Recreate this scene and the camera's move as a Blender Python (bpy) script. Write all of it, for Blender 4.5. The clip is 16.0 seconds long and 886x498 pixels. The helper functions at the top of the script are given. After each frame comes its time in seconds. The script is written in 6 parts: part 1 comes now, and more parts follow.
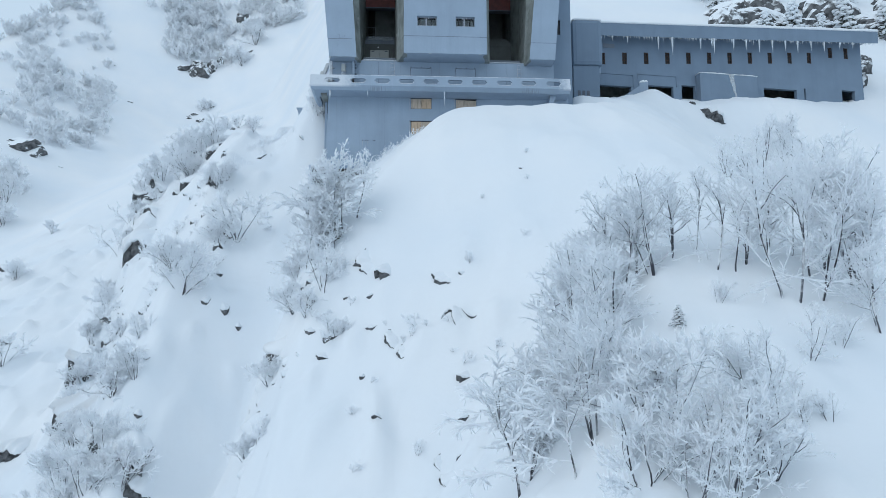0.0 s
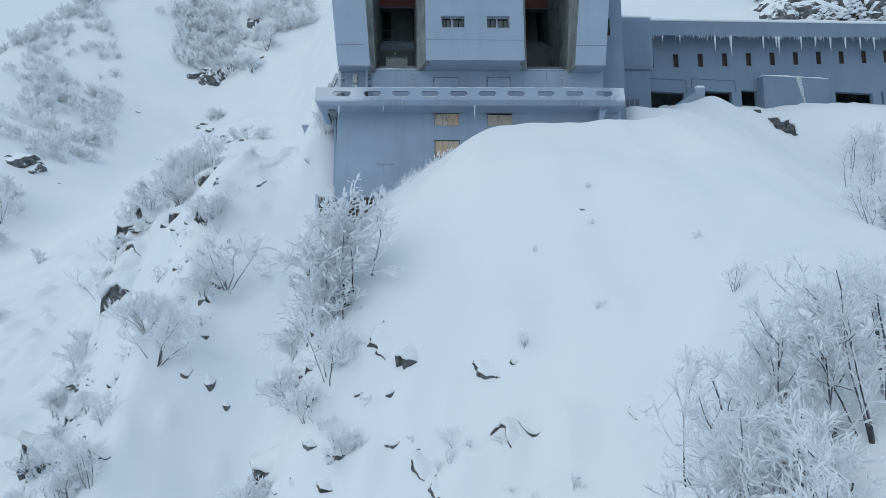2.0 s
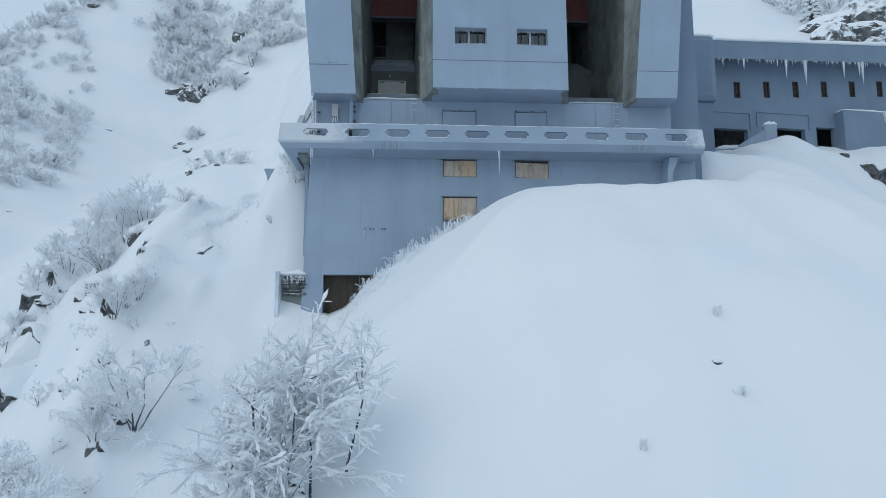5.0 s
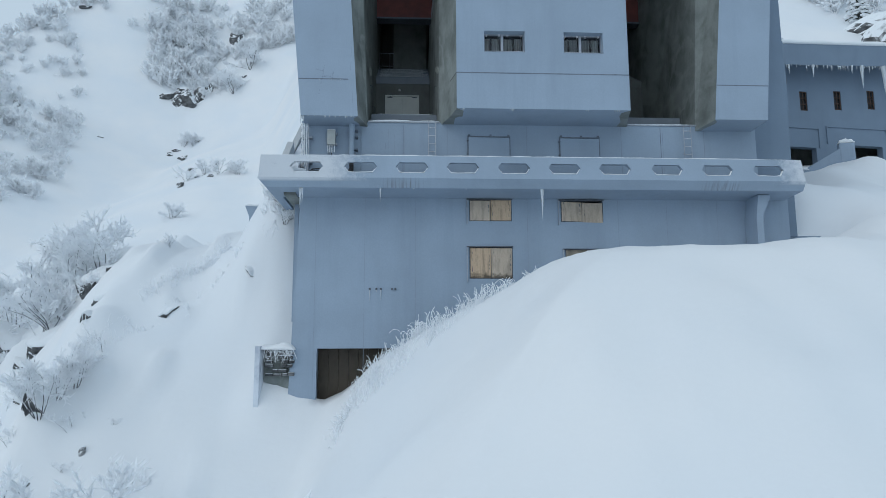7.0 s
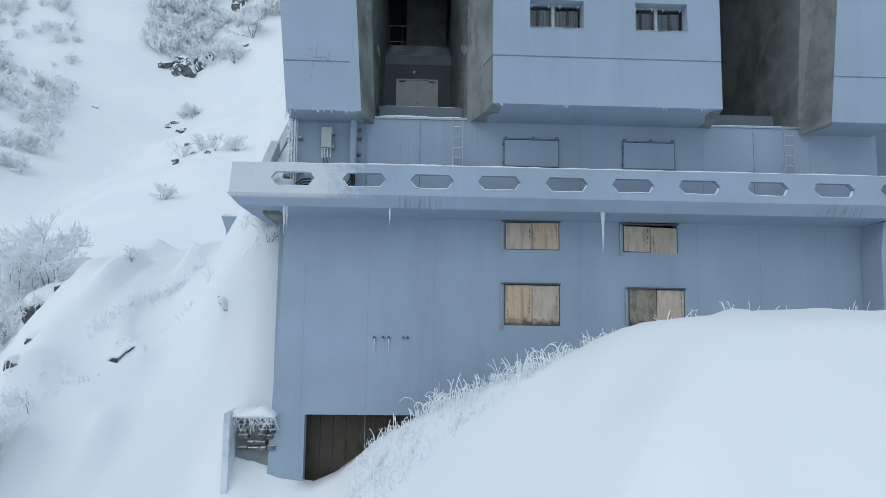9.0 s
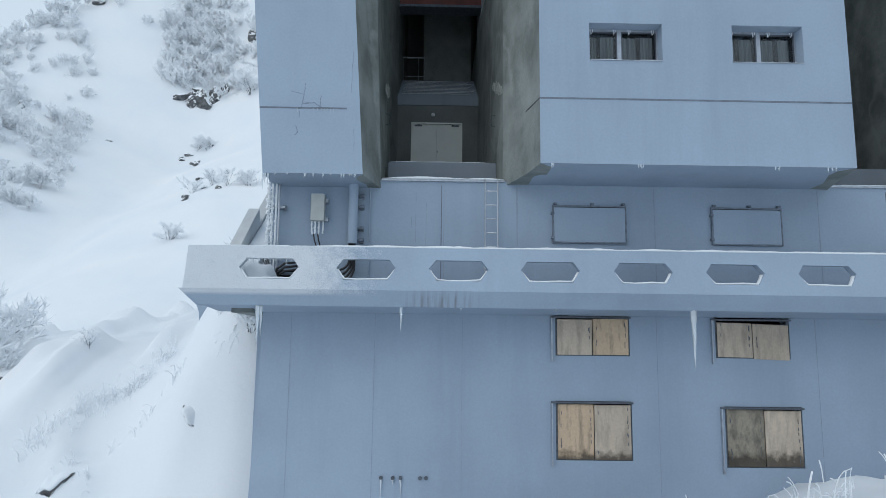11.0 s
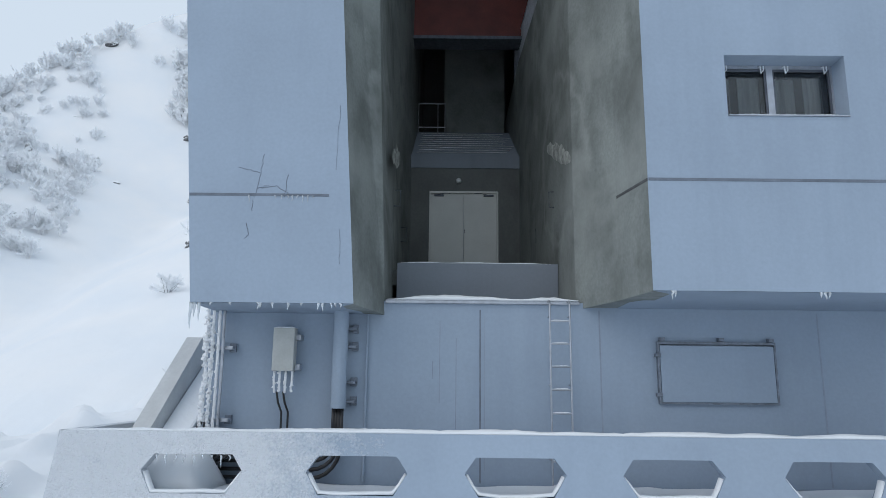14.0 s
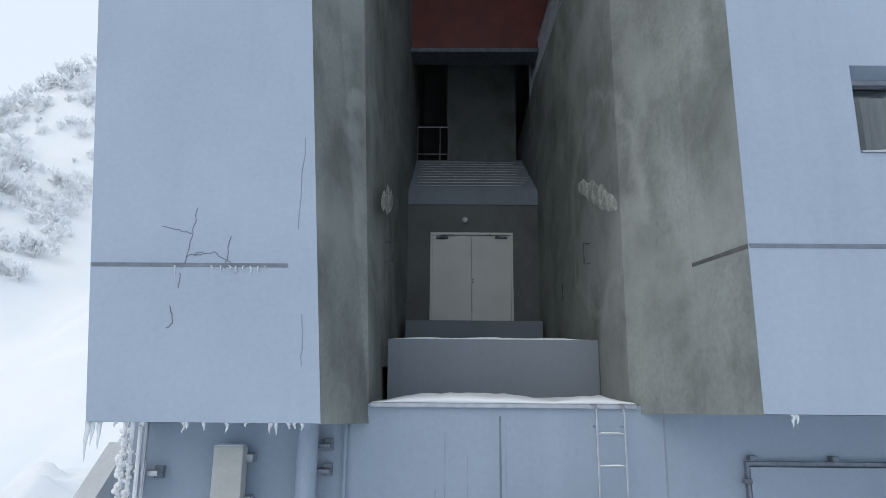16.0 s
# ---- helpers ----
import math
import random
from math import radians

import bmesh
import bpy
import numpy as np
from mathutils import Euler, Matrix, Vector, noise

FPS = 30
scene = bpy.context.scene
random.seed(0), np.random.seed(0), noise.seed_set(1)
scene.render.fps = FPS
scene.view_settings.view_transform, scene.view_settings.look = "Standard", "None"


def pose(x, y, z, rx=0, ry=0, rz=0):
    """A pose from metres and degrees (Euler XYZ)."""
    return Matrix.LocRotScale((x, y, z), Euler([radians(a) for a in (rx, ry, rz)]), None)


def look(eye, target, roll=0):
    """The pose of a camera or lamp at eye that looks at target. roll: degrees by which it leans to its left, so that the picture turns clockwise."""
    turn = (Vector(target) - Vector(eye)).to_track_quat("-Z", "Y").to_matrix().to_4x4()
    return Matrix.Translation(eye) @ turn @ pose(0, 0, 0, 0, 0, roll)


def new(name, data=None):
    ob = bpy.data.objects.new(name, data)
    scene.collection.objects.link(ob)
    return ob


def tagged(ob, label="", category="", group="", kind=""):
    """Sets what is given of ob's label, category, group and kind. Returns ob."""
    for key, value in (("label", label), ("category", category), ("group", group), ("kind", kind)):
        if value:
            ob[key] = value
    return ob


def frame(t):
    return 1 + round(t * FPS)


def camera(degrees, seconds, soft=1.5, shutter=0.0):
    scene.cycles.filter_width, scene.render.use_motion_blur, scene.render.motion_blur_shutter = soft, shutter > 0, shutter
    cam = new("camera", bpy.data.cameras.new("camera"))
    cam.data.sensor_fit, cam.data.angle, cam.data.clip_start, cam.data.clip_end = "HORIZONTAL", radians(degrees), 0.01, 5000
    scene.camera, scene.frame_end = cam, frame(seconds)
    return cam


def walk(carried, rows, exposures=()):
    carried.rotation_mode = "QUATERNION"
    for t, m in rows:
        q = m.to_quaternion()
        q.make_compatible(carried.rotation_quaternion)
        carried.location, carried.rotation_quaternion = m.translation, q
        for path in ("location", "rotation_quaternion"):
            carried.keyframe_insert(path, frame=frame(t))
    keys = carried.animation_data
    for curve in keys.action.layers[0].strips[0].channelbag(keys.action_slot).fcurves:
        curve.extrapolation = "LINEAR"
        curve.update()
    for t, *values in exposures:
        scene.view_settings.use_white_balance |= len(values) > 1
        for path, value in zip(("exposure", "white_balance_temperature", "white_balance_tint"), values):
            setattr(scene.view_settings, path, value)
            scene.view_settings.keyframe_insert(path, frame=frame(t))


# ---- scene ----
cam = camera(66.6, 16.0, soft=0.75)

PATH = [
    (0, (-3.953, 1.611, 18.49), (-3.826, 3.592, 18.734), -0.3),
    (0.5, (-4.058, 3.938, 19.619), (-3.951, 5.921, 19.856), -0.3),
    (1, (-4.195, 6.24, 20.668), (-4.109, 8.224, 20.906), -0.5),
    (1.5, (-4.365, 8.519, 21.748), (-4.284, 10.503, 21.992), -0.7),
    (2, (-4.471, 10.723, 22.799), (-4.393, 12.706, 23.048), -0.7),
    (2.5, (-4.562, 13.019, 23.862), (-4.483, 15.001, 24.115), -0.6),
    (3, (-4.67, 15.267, 24.978), (-4.584, 17.249, 25.234), -0.5),
    (3.5, (-4.734, 17.502, 26.042), (-4.645, 19.484, 26.297), -0.3),
    (3.7, (-4.899, 18.39, 26.429), (-4.789, 20.37, 26.69), -0.1),
    (4, (-4.929, 19.809, 27.158), (-4.821, 21.79, 27.416), -0.3),
    (4.2, (-4.919, 20.701, 27.52), (-4.813, 22.68, 27.787), -0.0),
    (6.5, (-5.498, 30.323, 32.239), (-5.394, 32.296, 32.547), -0.2),
    (7, (-5.642, 31.972, 33.085), (-5.544, 33.947, 33.382), -0.2),
    (7.5, (-5.669, 33.67, 33.751), (-5.588, 35.647, 34.045), 0.0),
    (8, (-5.822, 35.22, 34.668), (-5.739, 37.203, 34.911), 0.2),
    (10.3, (-6.166, 42.216, 37.997), (-6.09, 44.203, 38.206), 1.3),
    (10.5, (-6.104, 42.662, 38.275), (-6.044, 44.648, 38.505), 0.5),
    (11, (-6.15, 44.002, 38.942), (-6.123, 45.98, 39.231), 0.7),
    (11.5, (-6.338, 45.259, 39.484), (-6.334, 47.229, 39.827), 0.5),
    (12, (-6.375, 46.374, 40.091), (-6.375, 48.341, 40.456), 0.4),
    (12.5, (-6.416, 47.43, 40.624), (-6.401, 49.397, 40.981), 0.3),
    (13, (-6.483, 48.363, 41.056), (-6.488, 50.328, 41.43), -0.1),
    (13.5, (-6.518, 49.222, 41.516), (-6.537, 51.183, 41.908), 0.4),
    (14, (-6.504, 50.08, 41.959), (-6.521, 52.041, 42.35), 0.7),
    (14.5, (-6.505, 50.879, 42.329), (-6.522, 52.838, 42.727), 0.3),
    (15, (-6.47, 51.617, 42.721), (-6.496, 53.575, 43.124), 1.3),
    (15.5, (-6.535, 52.289, 43.062), (-6.549, 54.246, 43.475), 1.2),
    (16, (-6.58, 52.893, 43.345), (-6.603, 54.844, 43.786), 0.5),
]
walk(cam, [(t, look(eye, target, roll)) for t, eye, target, roll in PATH],
     [(0, -0.02, 6050, 9), (0.5, -0.12, 6000, 9), (2, -0.20, 6000, 9), (4, -0.19, 6080, 9), (6.5, -0.21, 6120, 9), (7, -0.18, 6200, 9), (8, -0.08, 6300, 10), (10.5, 0.06, 6380, 11), (11.5, 0.07, 6480, 12), (13.5, 0.04, 6500, 14), (15, 0.24, 6750, 15), (15.5, 0.22, 6800, 15), (16, 0.35, 6850, 16)])

# ---- world, sun, exposure ----
SUN_ELEV, SUN_AZ = radians(38), radians(205)
world = bpy.data.worlds.new("overcast_sky")
scene.world = world
world.use_nodes = True
wn, wl = world.node_tree.nodes, world.node_tree.links
sky = wn.new("ShaderNodeTexSky")
sky.sky_type, sky.sun_disc = "NISHITA", False
sky.sun_elevation, sky.sun_rotation = SUN_ELEV, SUN_AZ
sky_scale = wn.new("ShaderNodeMix")
sky_scale.data_type = "RGBA"
sky_scale.inputs[0].default_value = 0.93
# thick cloud hides nearly all of the blue: an even bright layer over a little clear sky
wl.new(sky.outputs[0], sky_scale.inputs["A"])
sky_scale.inputs["B"].default_value = (6.15, 7.4, 8.4, 1)
bg = wn["Background"]
bg.inputs[1].default_value = 0.1
wl.new(sky_scale.outputs["Result"], bg.inputs[0])

sun = new("sun", bpy.data.lights.new("sun", "SUN"))
sun.data.energy, sun.data.angle, sun.data.color = 0.7, radians(55), (1.0, 0.95, 0.88)
sun.matrix_world = look((-55, -8, 80), (0, 40, 25))


# ---- materials ----
def material(name, base, rough=0.8, metal=0.0, var=0.12, scale=1.5, fine=40.0, bump=0.2, bump_dist=0.01, tint=None, detail=6.0):
    """A surface with two scales of colour variation and fine relief."""
    m = bpy.data.materials.new(name)
    m.use_nodes = True
    n, l = m.node_tree.nodes, m.node_tree.links
    p = n["Principled BSDF"]
    p.inputs["Roughness"].default_value, p.inputs["Metallic"].default_value = rough, metal
    co = n.new("ShaderNodeNewGeometry")
    big, small = n.new("ShaderNodeTexNoise"), n.new("ShaderNodeTexNoise")
    big.inputs["Scale"].default_value, big.inputs["Detail"].default_value = scale, detail
    small.inputs["Scale"].default_value, small.inputs["Detail"].default_value = fine, 4
    for t in (big, small):
        l.new(co.outputs["Position"], t.inputs["Vector"])
    lo = [c * (1 - var) for c in base]
    hi = [min(1, c * (1 + var)) for c in base]
    if tint:
        lo = list(tint)
    ramp = n.new("ShaderNodeValToRGB")
    ramp.color_ramp.elements[0].position, ramp.color_ramp.elements[1].position = 0.32, 0.68
    ramp.color_ramp.elements[0].color, ramp.color_ramp.elements[1].color = (*lo, 1), (*hi, 1)
    l.new(big.outputs["Fac"], ramp.inputs[0])
    mul = n.new("ShaderNodeMix")
    mul.data_type, mul.blend_type = "RGBA", "OVERLAY"
    mul.inputs[0].default_value = min(0.5, var * 1.6)
    l.new(ramp.outputs[0], mul.inputs["A"])
    l.new(small.outputs["Color"], mul.inputs["B"])
    grey = n.new("ShaderNodeRGBToBW")
    l.new(small.outputs["Color"], grey.inputs[0])
    l.new(grey.outputs[0], mul.inputs["B"])
    l.new(mul.outputs["Result"], p.inputs["Base Color"])
    b = n.new("ShaderNodeBump")
    b.inputs["Strength"].default_value, b.inputs["Distance"].default_value = bump, bump_dist
    l.new(small.outputs["Fac"], b.inputs["Height"])
    l.new(b.outputs[0], p.inputs["Normal"])
    return m


def streaked(name, base, stain, amount=0.5, stretch=(1.6, 1.6, 0.16), rough=0.75, var=0.06, low=0.5, high=0.75):
    """Rendered or raw concrete with patches and runs of water down the face."""
    m = material(name, base, rough, var=var, scale=0.5, fine=18, bump=0.25, bump_dist=0.006)
    n, l = m.node_tree.nodes, m.node_tree.links
    p = n["Principled BSDF"]
    src = p.inputs["Base Color"].links[0].from_socket
    co = n["Geometry"]
    mp = n.new("ShaderNodeMapping")
    mp.inputs["Scale"].default_value = stretch
    l.new(co.outputs["Position"], mp.inputs["Vector"])
    t = n.new("ShaderNodeTexNoise")
    t.inputs["Scale"].default_value, t.inputs["Detail"].default_value, t.inputs["Roughness"].default_value = 1.0, 9, 0.62
    l.new(mp.outputs[0], t.inputs["Vector"])
    r = n.new("ShaderNodeMapRange")
    r.inputs["From Min"].default_value, r.inputs["From Max"].default_value, r.inputs["To Max"].default_value = low, high, amount
    l.new(t.outputs["Fac"], r.inputs["Value"])
    mx = n.new("ShaderNodeMix")
    mx.data_type = "RGBA"
    l.new(r.outputs["Result"], mx.inputs[0])
    l.new(src, mx.inputs["A"])
    mx.inputs["B"].default_value = (*stain, 1)
    l.new(mx.outputs["Result"], p.inputs["Base Color"])
    return m


def efflorescent(m):
    """Pale drifts of lime and dark wet patches over bare concrete."""
    n, l = m.node_tree.nodes, m.node_tree.links
    p = n["Principled BSDF"]
    for scale, lo, hi, amount, col, shift in (((0.5, 0.5, 0.7), 0.50, 0.68, 0.5, (0.34, 0.37, 0.36, 1), 11.0), ((1.3, 1.3, 0.9), 0.60, 0.74, 0.4, (0.10, 0.105, 0.095, 1), 37.0)):
        mp, t = n.new("ShaderNodeMapping"), n.new("ShaderNodeTexNoise")
        mp.inputs["Scale"].default_value, mp.inputs["Location"].default_value = scale, (shift, 0, shift * 0.7)
        t.inputs["Scale"].default_value, t.inputs["Detail"].default_value, t.inputs["Distortion"].default_value = 1.0, 10, 0.7
        l.new(n["Geometry"].outputs["Position"], mp.inputs["Vector"])
        l.new(mp.outputs[0], t.inputs["Vector"])
        r, mx = n.new("ShaderNodeMapRange"), n.new("ShaderNodeMix")
        r.inputs["From Min"].default_value, r.inputs["From Max"].default_value, r.inputs["To Max"].default_value = lo, hi, amount
        l.new(t.outputs["Fac"], r.inputs["Value"])
        mx.data_type = "RGBA"
        l.new(r.outputs["Result"], mx.inputs[0])
        l.new(p.inputs["Base Color"].links[0].from_socket, mx.inputs["A"])
        mx.inputs["B"].default_value = col
        l.new(mx.outputs["Result"], p.inputs["Base Color"])
    # curved tide mark left by an old repair
    off, warp, ln, band, fac, mx = (n.new("ShaderNode" + k) for k in ("VectorMath", "TexNoise", "VectorMath", "MapRange", "Math", "Mix"))
    off.operation = "MULTIPLY_ADD"
    off.inputs[1].default_value, off.inputs[2].default_value = (0.0, 1.0, 1.0), (0.0, -62.8, -46.33)
    l.new(n["Geometry"].outputs["Position"], off.inputs[0])
    ln.operation = "LENGTH"
    l.new(off.outputs[0], ln.inputs[0])
    warp.inputs["Scale"].default_value, warp.inputs["Detail"].default_value = 1.6, 6
    l.new(n["Geometry"].outputs["Position"], warp.inputs["Vector"])
    band.inputs["From Min"].default_value, band.inputs["From Max"].default_value, band.inputs["To Max"].default_value = 0.22, 0.02, 0.5
    gap = n.new("ShaderNodeMath")
    gap.operation = "SUBTRACT"
    gap.inputs[1].default_value = 0.97
    bend = n.new("ShaderNodeMath")
    bend.operation = "MULTIPLY_ADD"
    bend.inputs[1].default_value = -1.3
    l.new(warp.outputs["Fac"], bend.inputs[0])
    l.new(ln.outputs["Value"], bend.inputs[2])
    l.new(bend.outputs[0], gap.inputs[0])
    fac.operation = "ABSOLUTE"
    l.new(gap.outputs[0], fac.inputs[0])
    l.new(fac.outputs[0], band.inputs["Value"])
    broken = n.new("ShaderNodeMath")
    broken.operation = "MULTIPLY"
    l.new(band.outputs["Result"], broken.inputs[0])
    l.new(warp.outputs["Fac"], broken.inputs[1])
    mx.data_type = "RGBA"
    l.new(broken.outputs[0], mx.inputs[0])
    l.new(p.inputs["Base Color"].links[0].from_socket, mx.inputs["A"])
    mx.inputs["B"].default_value = (0.42, 0.45, 0.44, 1)
    l.new(mx.outputs["Result"], p.inputs["Base Color"])
    return m


def snow_material():
    m = bpy.data.materials.new("snow")
    m.use_nodes = True
    n, l = m.node_tree.nodes, m.node_tree.links
    p = n["Principled BSDF"]
    p.inputs["Roughness"].default_value = 0.75
    p.inputs["Specular IOR Level"].default_value = 0.25
    co = n.new("ShaderNodeNewGeometry")
    a, b = n.new("ShaderNodeTexNoise"), n.new("ShaderNodeTexNoise")
    a.inputs["Scale"].default_value, a.inputs["Detail"].default_value = 0.09, 4
    b.inputs["Scale"].default_value, b.inputs["Detail"].default_value, b.inputs["Roughness"].default_value = 0.9, 9, 0.6
    for t in (a, b):
        l.new(co.outputs["Position"], t.inputs["Vector"])
    ramp = n.new("ShaderNodeValToRGB")
    ramp.color_ramp.elements[0].position, ramp.color_ramp.elements[1].position = 0.3, 0.7
    ramp.color_ramp.elements[0].color, ramp.color_ramp.elements[1].color = (0.75, 0.795, 0.84, 1), (0.82, 0.836, 0.852, 1)
    l.new(a.outputs["Fac"], ramp.inputs[0])
    l.new(ramp.outputs[0], p.inputs["Base Color"])
    bp = n.new("ShaderNodeBump")
    bp.inputs["Strength"].default_value, bp.inputs["Distance"].default_value = 0.35, 0.12
    l.new(b.outputs["Fac"], bp.inputs["Height"])
    l.new(bp.outputs[0], p.inputs["Normal"])
    return m


def snow_capped(name, base, dark, limit=0.45, soft=0.12, grain=0.9):
    """Rock or wood with snow and rime lying on all that faces up."""
    m = material(name, base, 0.9, var=0.3, scale=1.3, fine=7, bump=0.9, bump_dist=0.08, tint=dark)
    n, l = m.node_tree.nodes, m.node_tree.links
    p = n["Principled BSDF"]
    src = p.inputs["Base Color"].links[0].from_socket
    co = n["Geometry"]
    sep = n.new("ShaderNodeSeparateXYZ")
    l.new(co.outputs["Normal"], sep.inputs[0])
    t = n.new("ShaderNodeTexNoise")
    t.inputs["Scale"].default_value, t.inputs["Detail"].default_value = grain, 6
    l.new(co.outputs["Position"], t.inputs["Vector"])
    add = n.new("ShaderNodeMath")
    add.operation = "MULTIPLY_ADD"
    add.inputs[1].default_value = 1.1
    l.new(t.outputs["Fac"], add.inputs[0])
    l.new(sep.outputs["Z"], add.inputs[2])
    r = n.new("ShaderNodeMapRange")
    r.inputs["From Min"].default_value, r.inputs["From Max"].default_value = limit + 0.5 - soft, limit + 0.5 + soft
    l.new(add.outputs[0], r.inputs["Value"])
    mx = n.new("ShaderNodeMix")
    mx.data_type = "RGBA"
    l.new(r.outputs["Result"], mx.inputs[0])
    l.new(src, mx.inputs["A"])
    mx.inputs["B"].default_value = (0.84, 0.87, 0.9, 1)
    l.new(mx.outputs["Result"], p.inputs["Base Color"])
    return m


def mountain_material():
    """Snow that lies on all but the steepest faces, where dark rock shows through."""
    m = snow_material()
    m.name = "snow_over_rock"
    n, l = m.node_tree.nodes, m.node_tree.links
    p, co = n["Principled BSDF"], n["Geometry"]
    sep = n.new("ShaderNodeSeparateXYZ")
    l.new(co.outputs["Normal"], sep.inputs[0])
    t, g = n.new("ShaderNodeTexNoise"), n.new("ShaderNodeTexNoise")
    t.inputs["Scale"].default_value, t.inputs["Detail"].default_value, t.inputs["Roughness"].default_value = 0.55, 8, 0.62
    g.inputs["Scale"].default_value, g.inputs["Detail"].default_value = 3.0, 8
    for q in (t, g):
        l.new(co.outputs["Position"], q.inputs["Vector"])
    add = n.new("ShaderNodeMath")
    add.operation = "MULTIPLY_ADD"
    add.inputs[1].default_value = 1.0
    l.new(t.outputs["Fac"], add.inputs[0])
    l.new(sep.outputs["Z"], add.inputs[2])
    r = n.new("ShaderNodeMapRange")
    r.inputs["From Min"].default_value, r.inputs["From Max"].default_value = 0.60, 0.67
    l.new(add.outputs[0], r.inputs["Value"])
    ramp = n.new("ShaderNodeValToRGB")
    ramp.color_ramp.elements[0].position, ramp.color_ramp.elements[1].position = 0.3, 0.7
    ramp.color_ramp.elements[0].color, ramp.color_ramp.elements[1].color = (0.05, 0.053, 0.058, 1), (0.20, 0.205, 0.215, 1)
    l.new(g.outputs["Fac"], ramp.inputs[0])
    mx = n.new("ShaderNodeMix")
    mx.data_type = "RGBA"
    src = p.inputs["Base Color"].links[0].from_socket
    l.new(r.outputs["Result"], mx.inputs[0])
    l.new(ramp.outputs[0], mx.inputs["A"])
    l.new(src, mx.inputs["B"])
    l.new(mx.outputs["Result"], p.inputs["Base Color"])
    return m


SNOW = snow_material()
MOUNTAIN = mountain_material()
PAINT = streaked("painted_concrete", (0.298, 0.372, 0.465), (0.238, 0.302, 0.388), 0.55, (1.1, 1.1, 0.10))
PAINT_WING = streaked("darker_painted_concrete", (0.178, 0.238, 0.315), (0.145, 0.195, 0.265), 0.5, (1.1, 1.1, 0.10))
PAINT_DARK = streaked("grey_painted_concrete", (0.20, 0.23, 0.27), (0.15, 0.17, 0.20), 0.5)
RAW = efflorescent(streaked("bare_concrete", (0.225, 0.25, 0.243), (0.10, 0.113, 0.108), 0.7, (1.0, 1.0, 0.7), 0.9, 0.2, 0.45, 0.66))
# bare concrete darkened in colour to carry the shade deep in the recesses
RAW_SHADED = streaked("shaded_bare_concrete", (0.11, 0.12, 0.115), (0.05, 0.053, 0.05), 0.8, (0.8, 0.8, 0.4), 0.6, 0.14)
RAW_PALE = streaked("pale_weathered_concrete", (0.52, 0.54, 0.55), (0.40, 0.42, 0.43), 0.5, (1.3, 1.3, 0.5), 0.9, 0.1)
JOINT = material("joint_filler", (0.15, 0.178, 0.22), 0.9, var=0.2, scale=4)
FAINT = material("faint_panel_joint", (0.262, 0.315, 0.385), 0.9, var=0.1, scale=4)
# near black, in place of the unlit depth behind panes and openings
DARK = material("opening_shade", (0.03, 0.032, 0.035), 0.7, var=0.3, scale=2)
RED = material("dark_red_steel", (0.13, 0.025, 0.02), 0.55, var=0.25, scale=2, fine=30)
STEEL = material("galvanised_steel", (0.42, 0.45, 0.5), 0.45, 0.7, var=0.15, scale=6, fine=60, bump=0.1)
STEEL_DARK = material("dark_steel_frame", (0.10, 0.115, 0.14), 0.55, 0.3, var=0.25, scale=8)
STEEL_BLUE = material("blue_grey_steel", (0.17, 0.20, 0.245), 0.55, 0.2, var=0.25, scale=8)
DOOR = material("cream_door_paint", (0.62, 0.63, 0.60), 0.5, var=0.06, scale=1.2, fine=25, bump=0.05)
PLY = streaked("weathered_plywood", (0.55, 0.41, 0.285), (0.13, 0.105, 0.08), 0.75, (6, 6, 1.2), 0.85, 0.16, 0.5, 0.72)
PLY_PALE = streaked("greyed_plywood", (0.53, 0.44, 0.35), (0.20, 0.17, 0.14), 0.7, (6, 6, 1.2), 0.85, 0.14, 0.45, 0.75)
PLY_DARK = streaked("mouldy_plywood", (0.27, 0.24, 0.19), (0.08, 0.075, 0.065), 0.8, (4, 4, 2.0), 0.9, 0.2, 0.42, 0.66)


def mouldy_foot(m):
    """Black mould creeping up from the damp lower edge of the boards."""
    n, l = m.node_tree.nodes, m.node_tree.links
    p = n["Principled BSDF"]
    sep, t = n.new("ShaderNodeSeparateXYZ"), n.new("ShaderNodeTexNoise")
    t.inputs["Scale"].default_value, t.inputs["Detail"].default_value = 7, 8
    l.new(n["Geometry"].outputs["Position"], sep.inputs[0])
    l.new(n["Geometry"].outputs["Position"], t.inputs["Vector"])
    add, r, mx = n.new("ShaderNodeMath"), n.new("ShaderNodeMapRange"), n.new("ShaderNodeMix")
    add.operation = "MULTIPLY_ADD"
    add.inputs[1].default_value = 0.5
    l.new(t.outputs["Fac"], add.inputs[0])
    l.new(sep.outputs["Z"], add.inputs[2])
    for k, v in zip(("From Min", "From Max", "To Min", "To Max"), (36.50, 36.72, 0.85, 0.0)):
        r.inputs[k].default_value = v
    l.new(add.outputs[0], r.inputs["Value"])
    mx.data_type = "RGBA"
    l.new(r.outputs["Result"], mx.inputs[0])
    l.new(p.inputs["Base Color"].links[0].from_socket, mx.inputs["A"])
    mx.inputs["B"].default_value = (0.05, 0.04, 0.03, 1)
    l.new(mx.outputs["Result"], p.inputs["Base Color"])


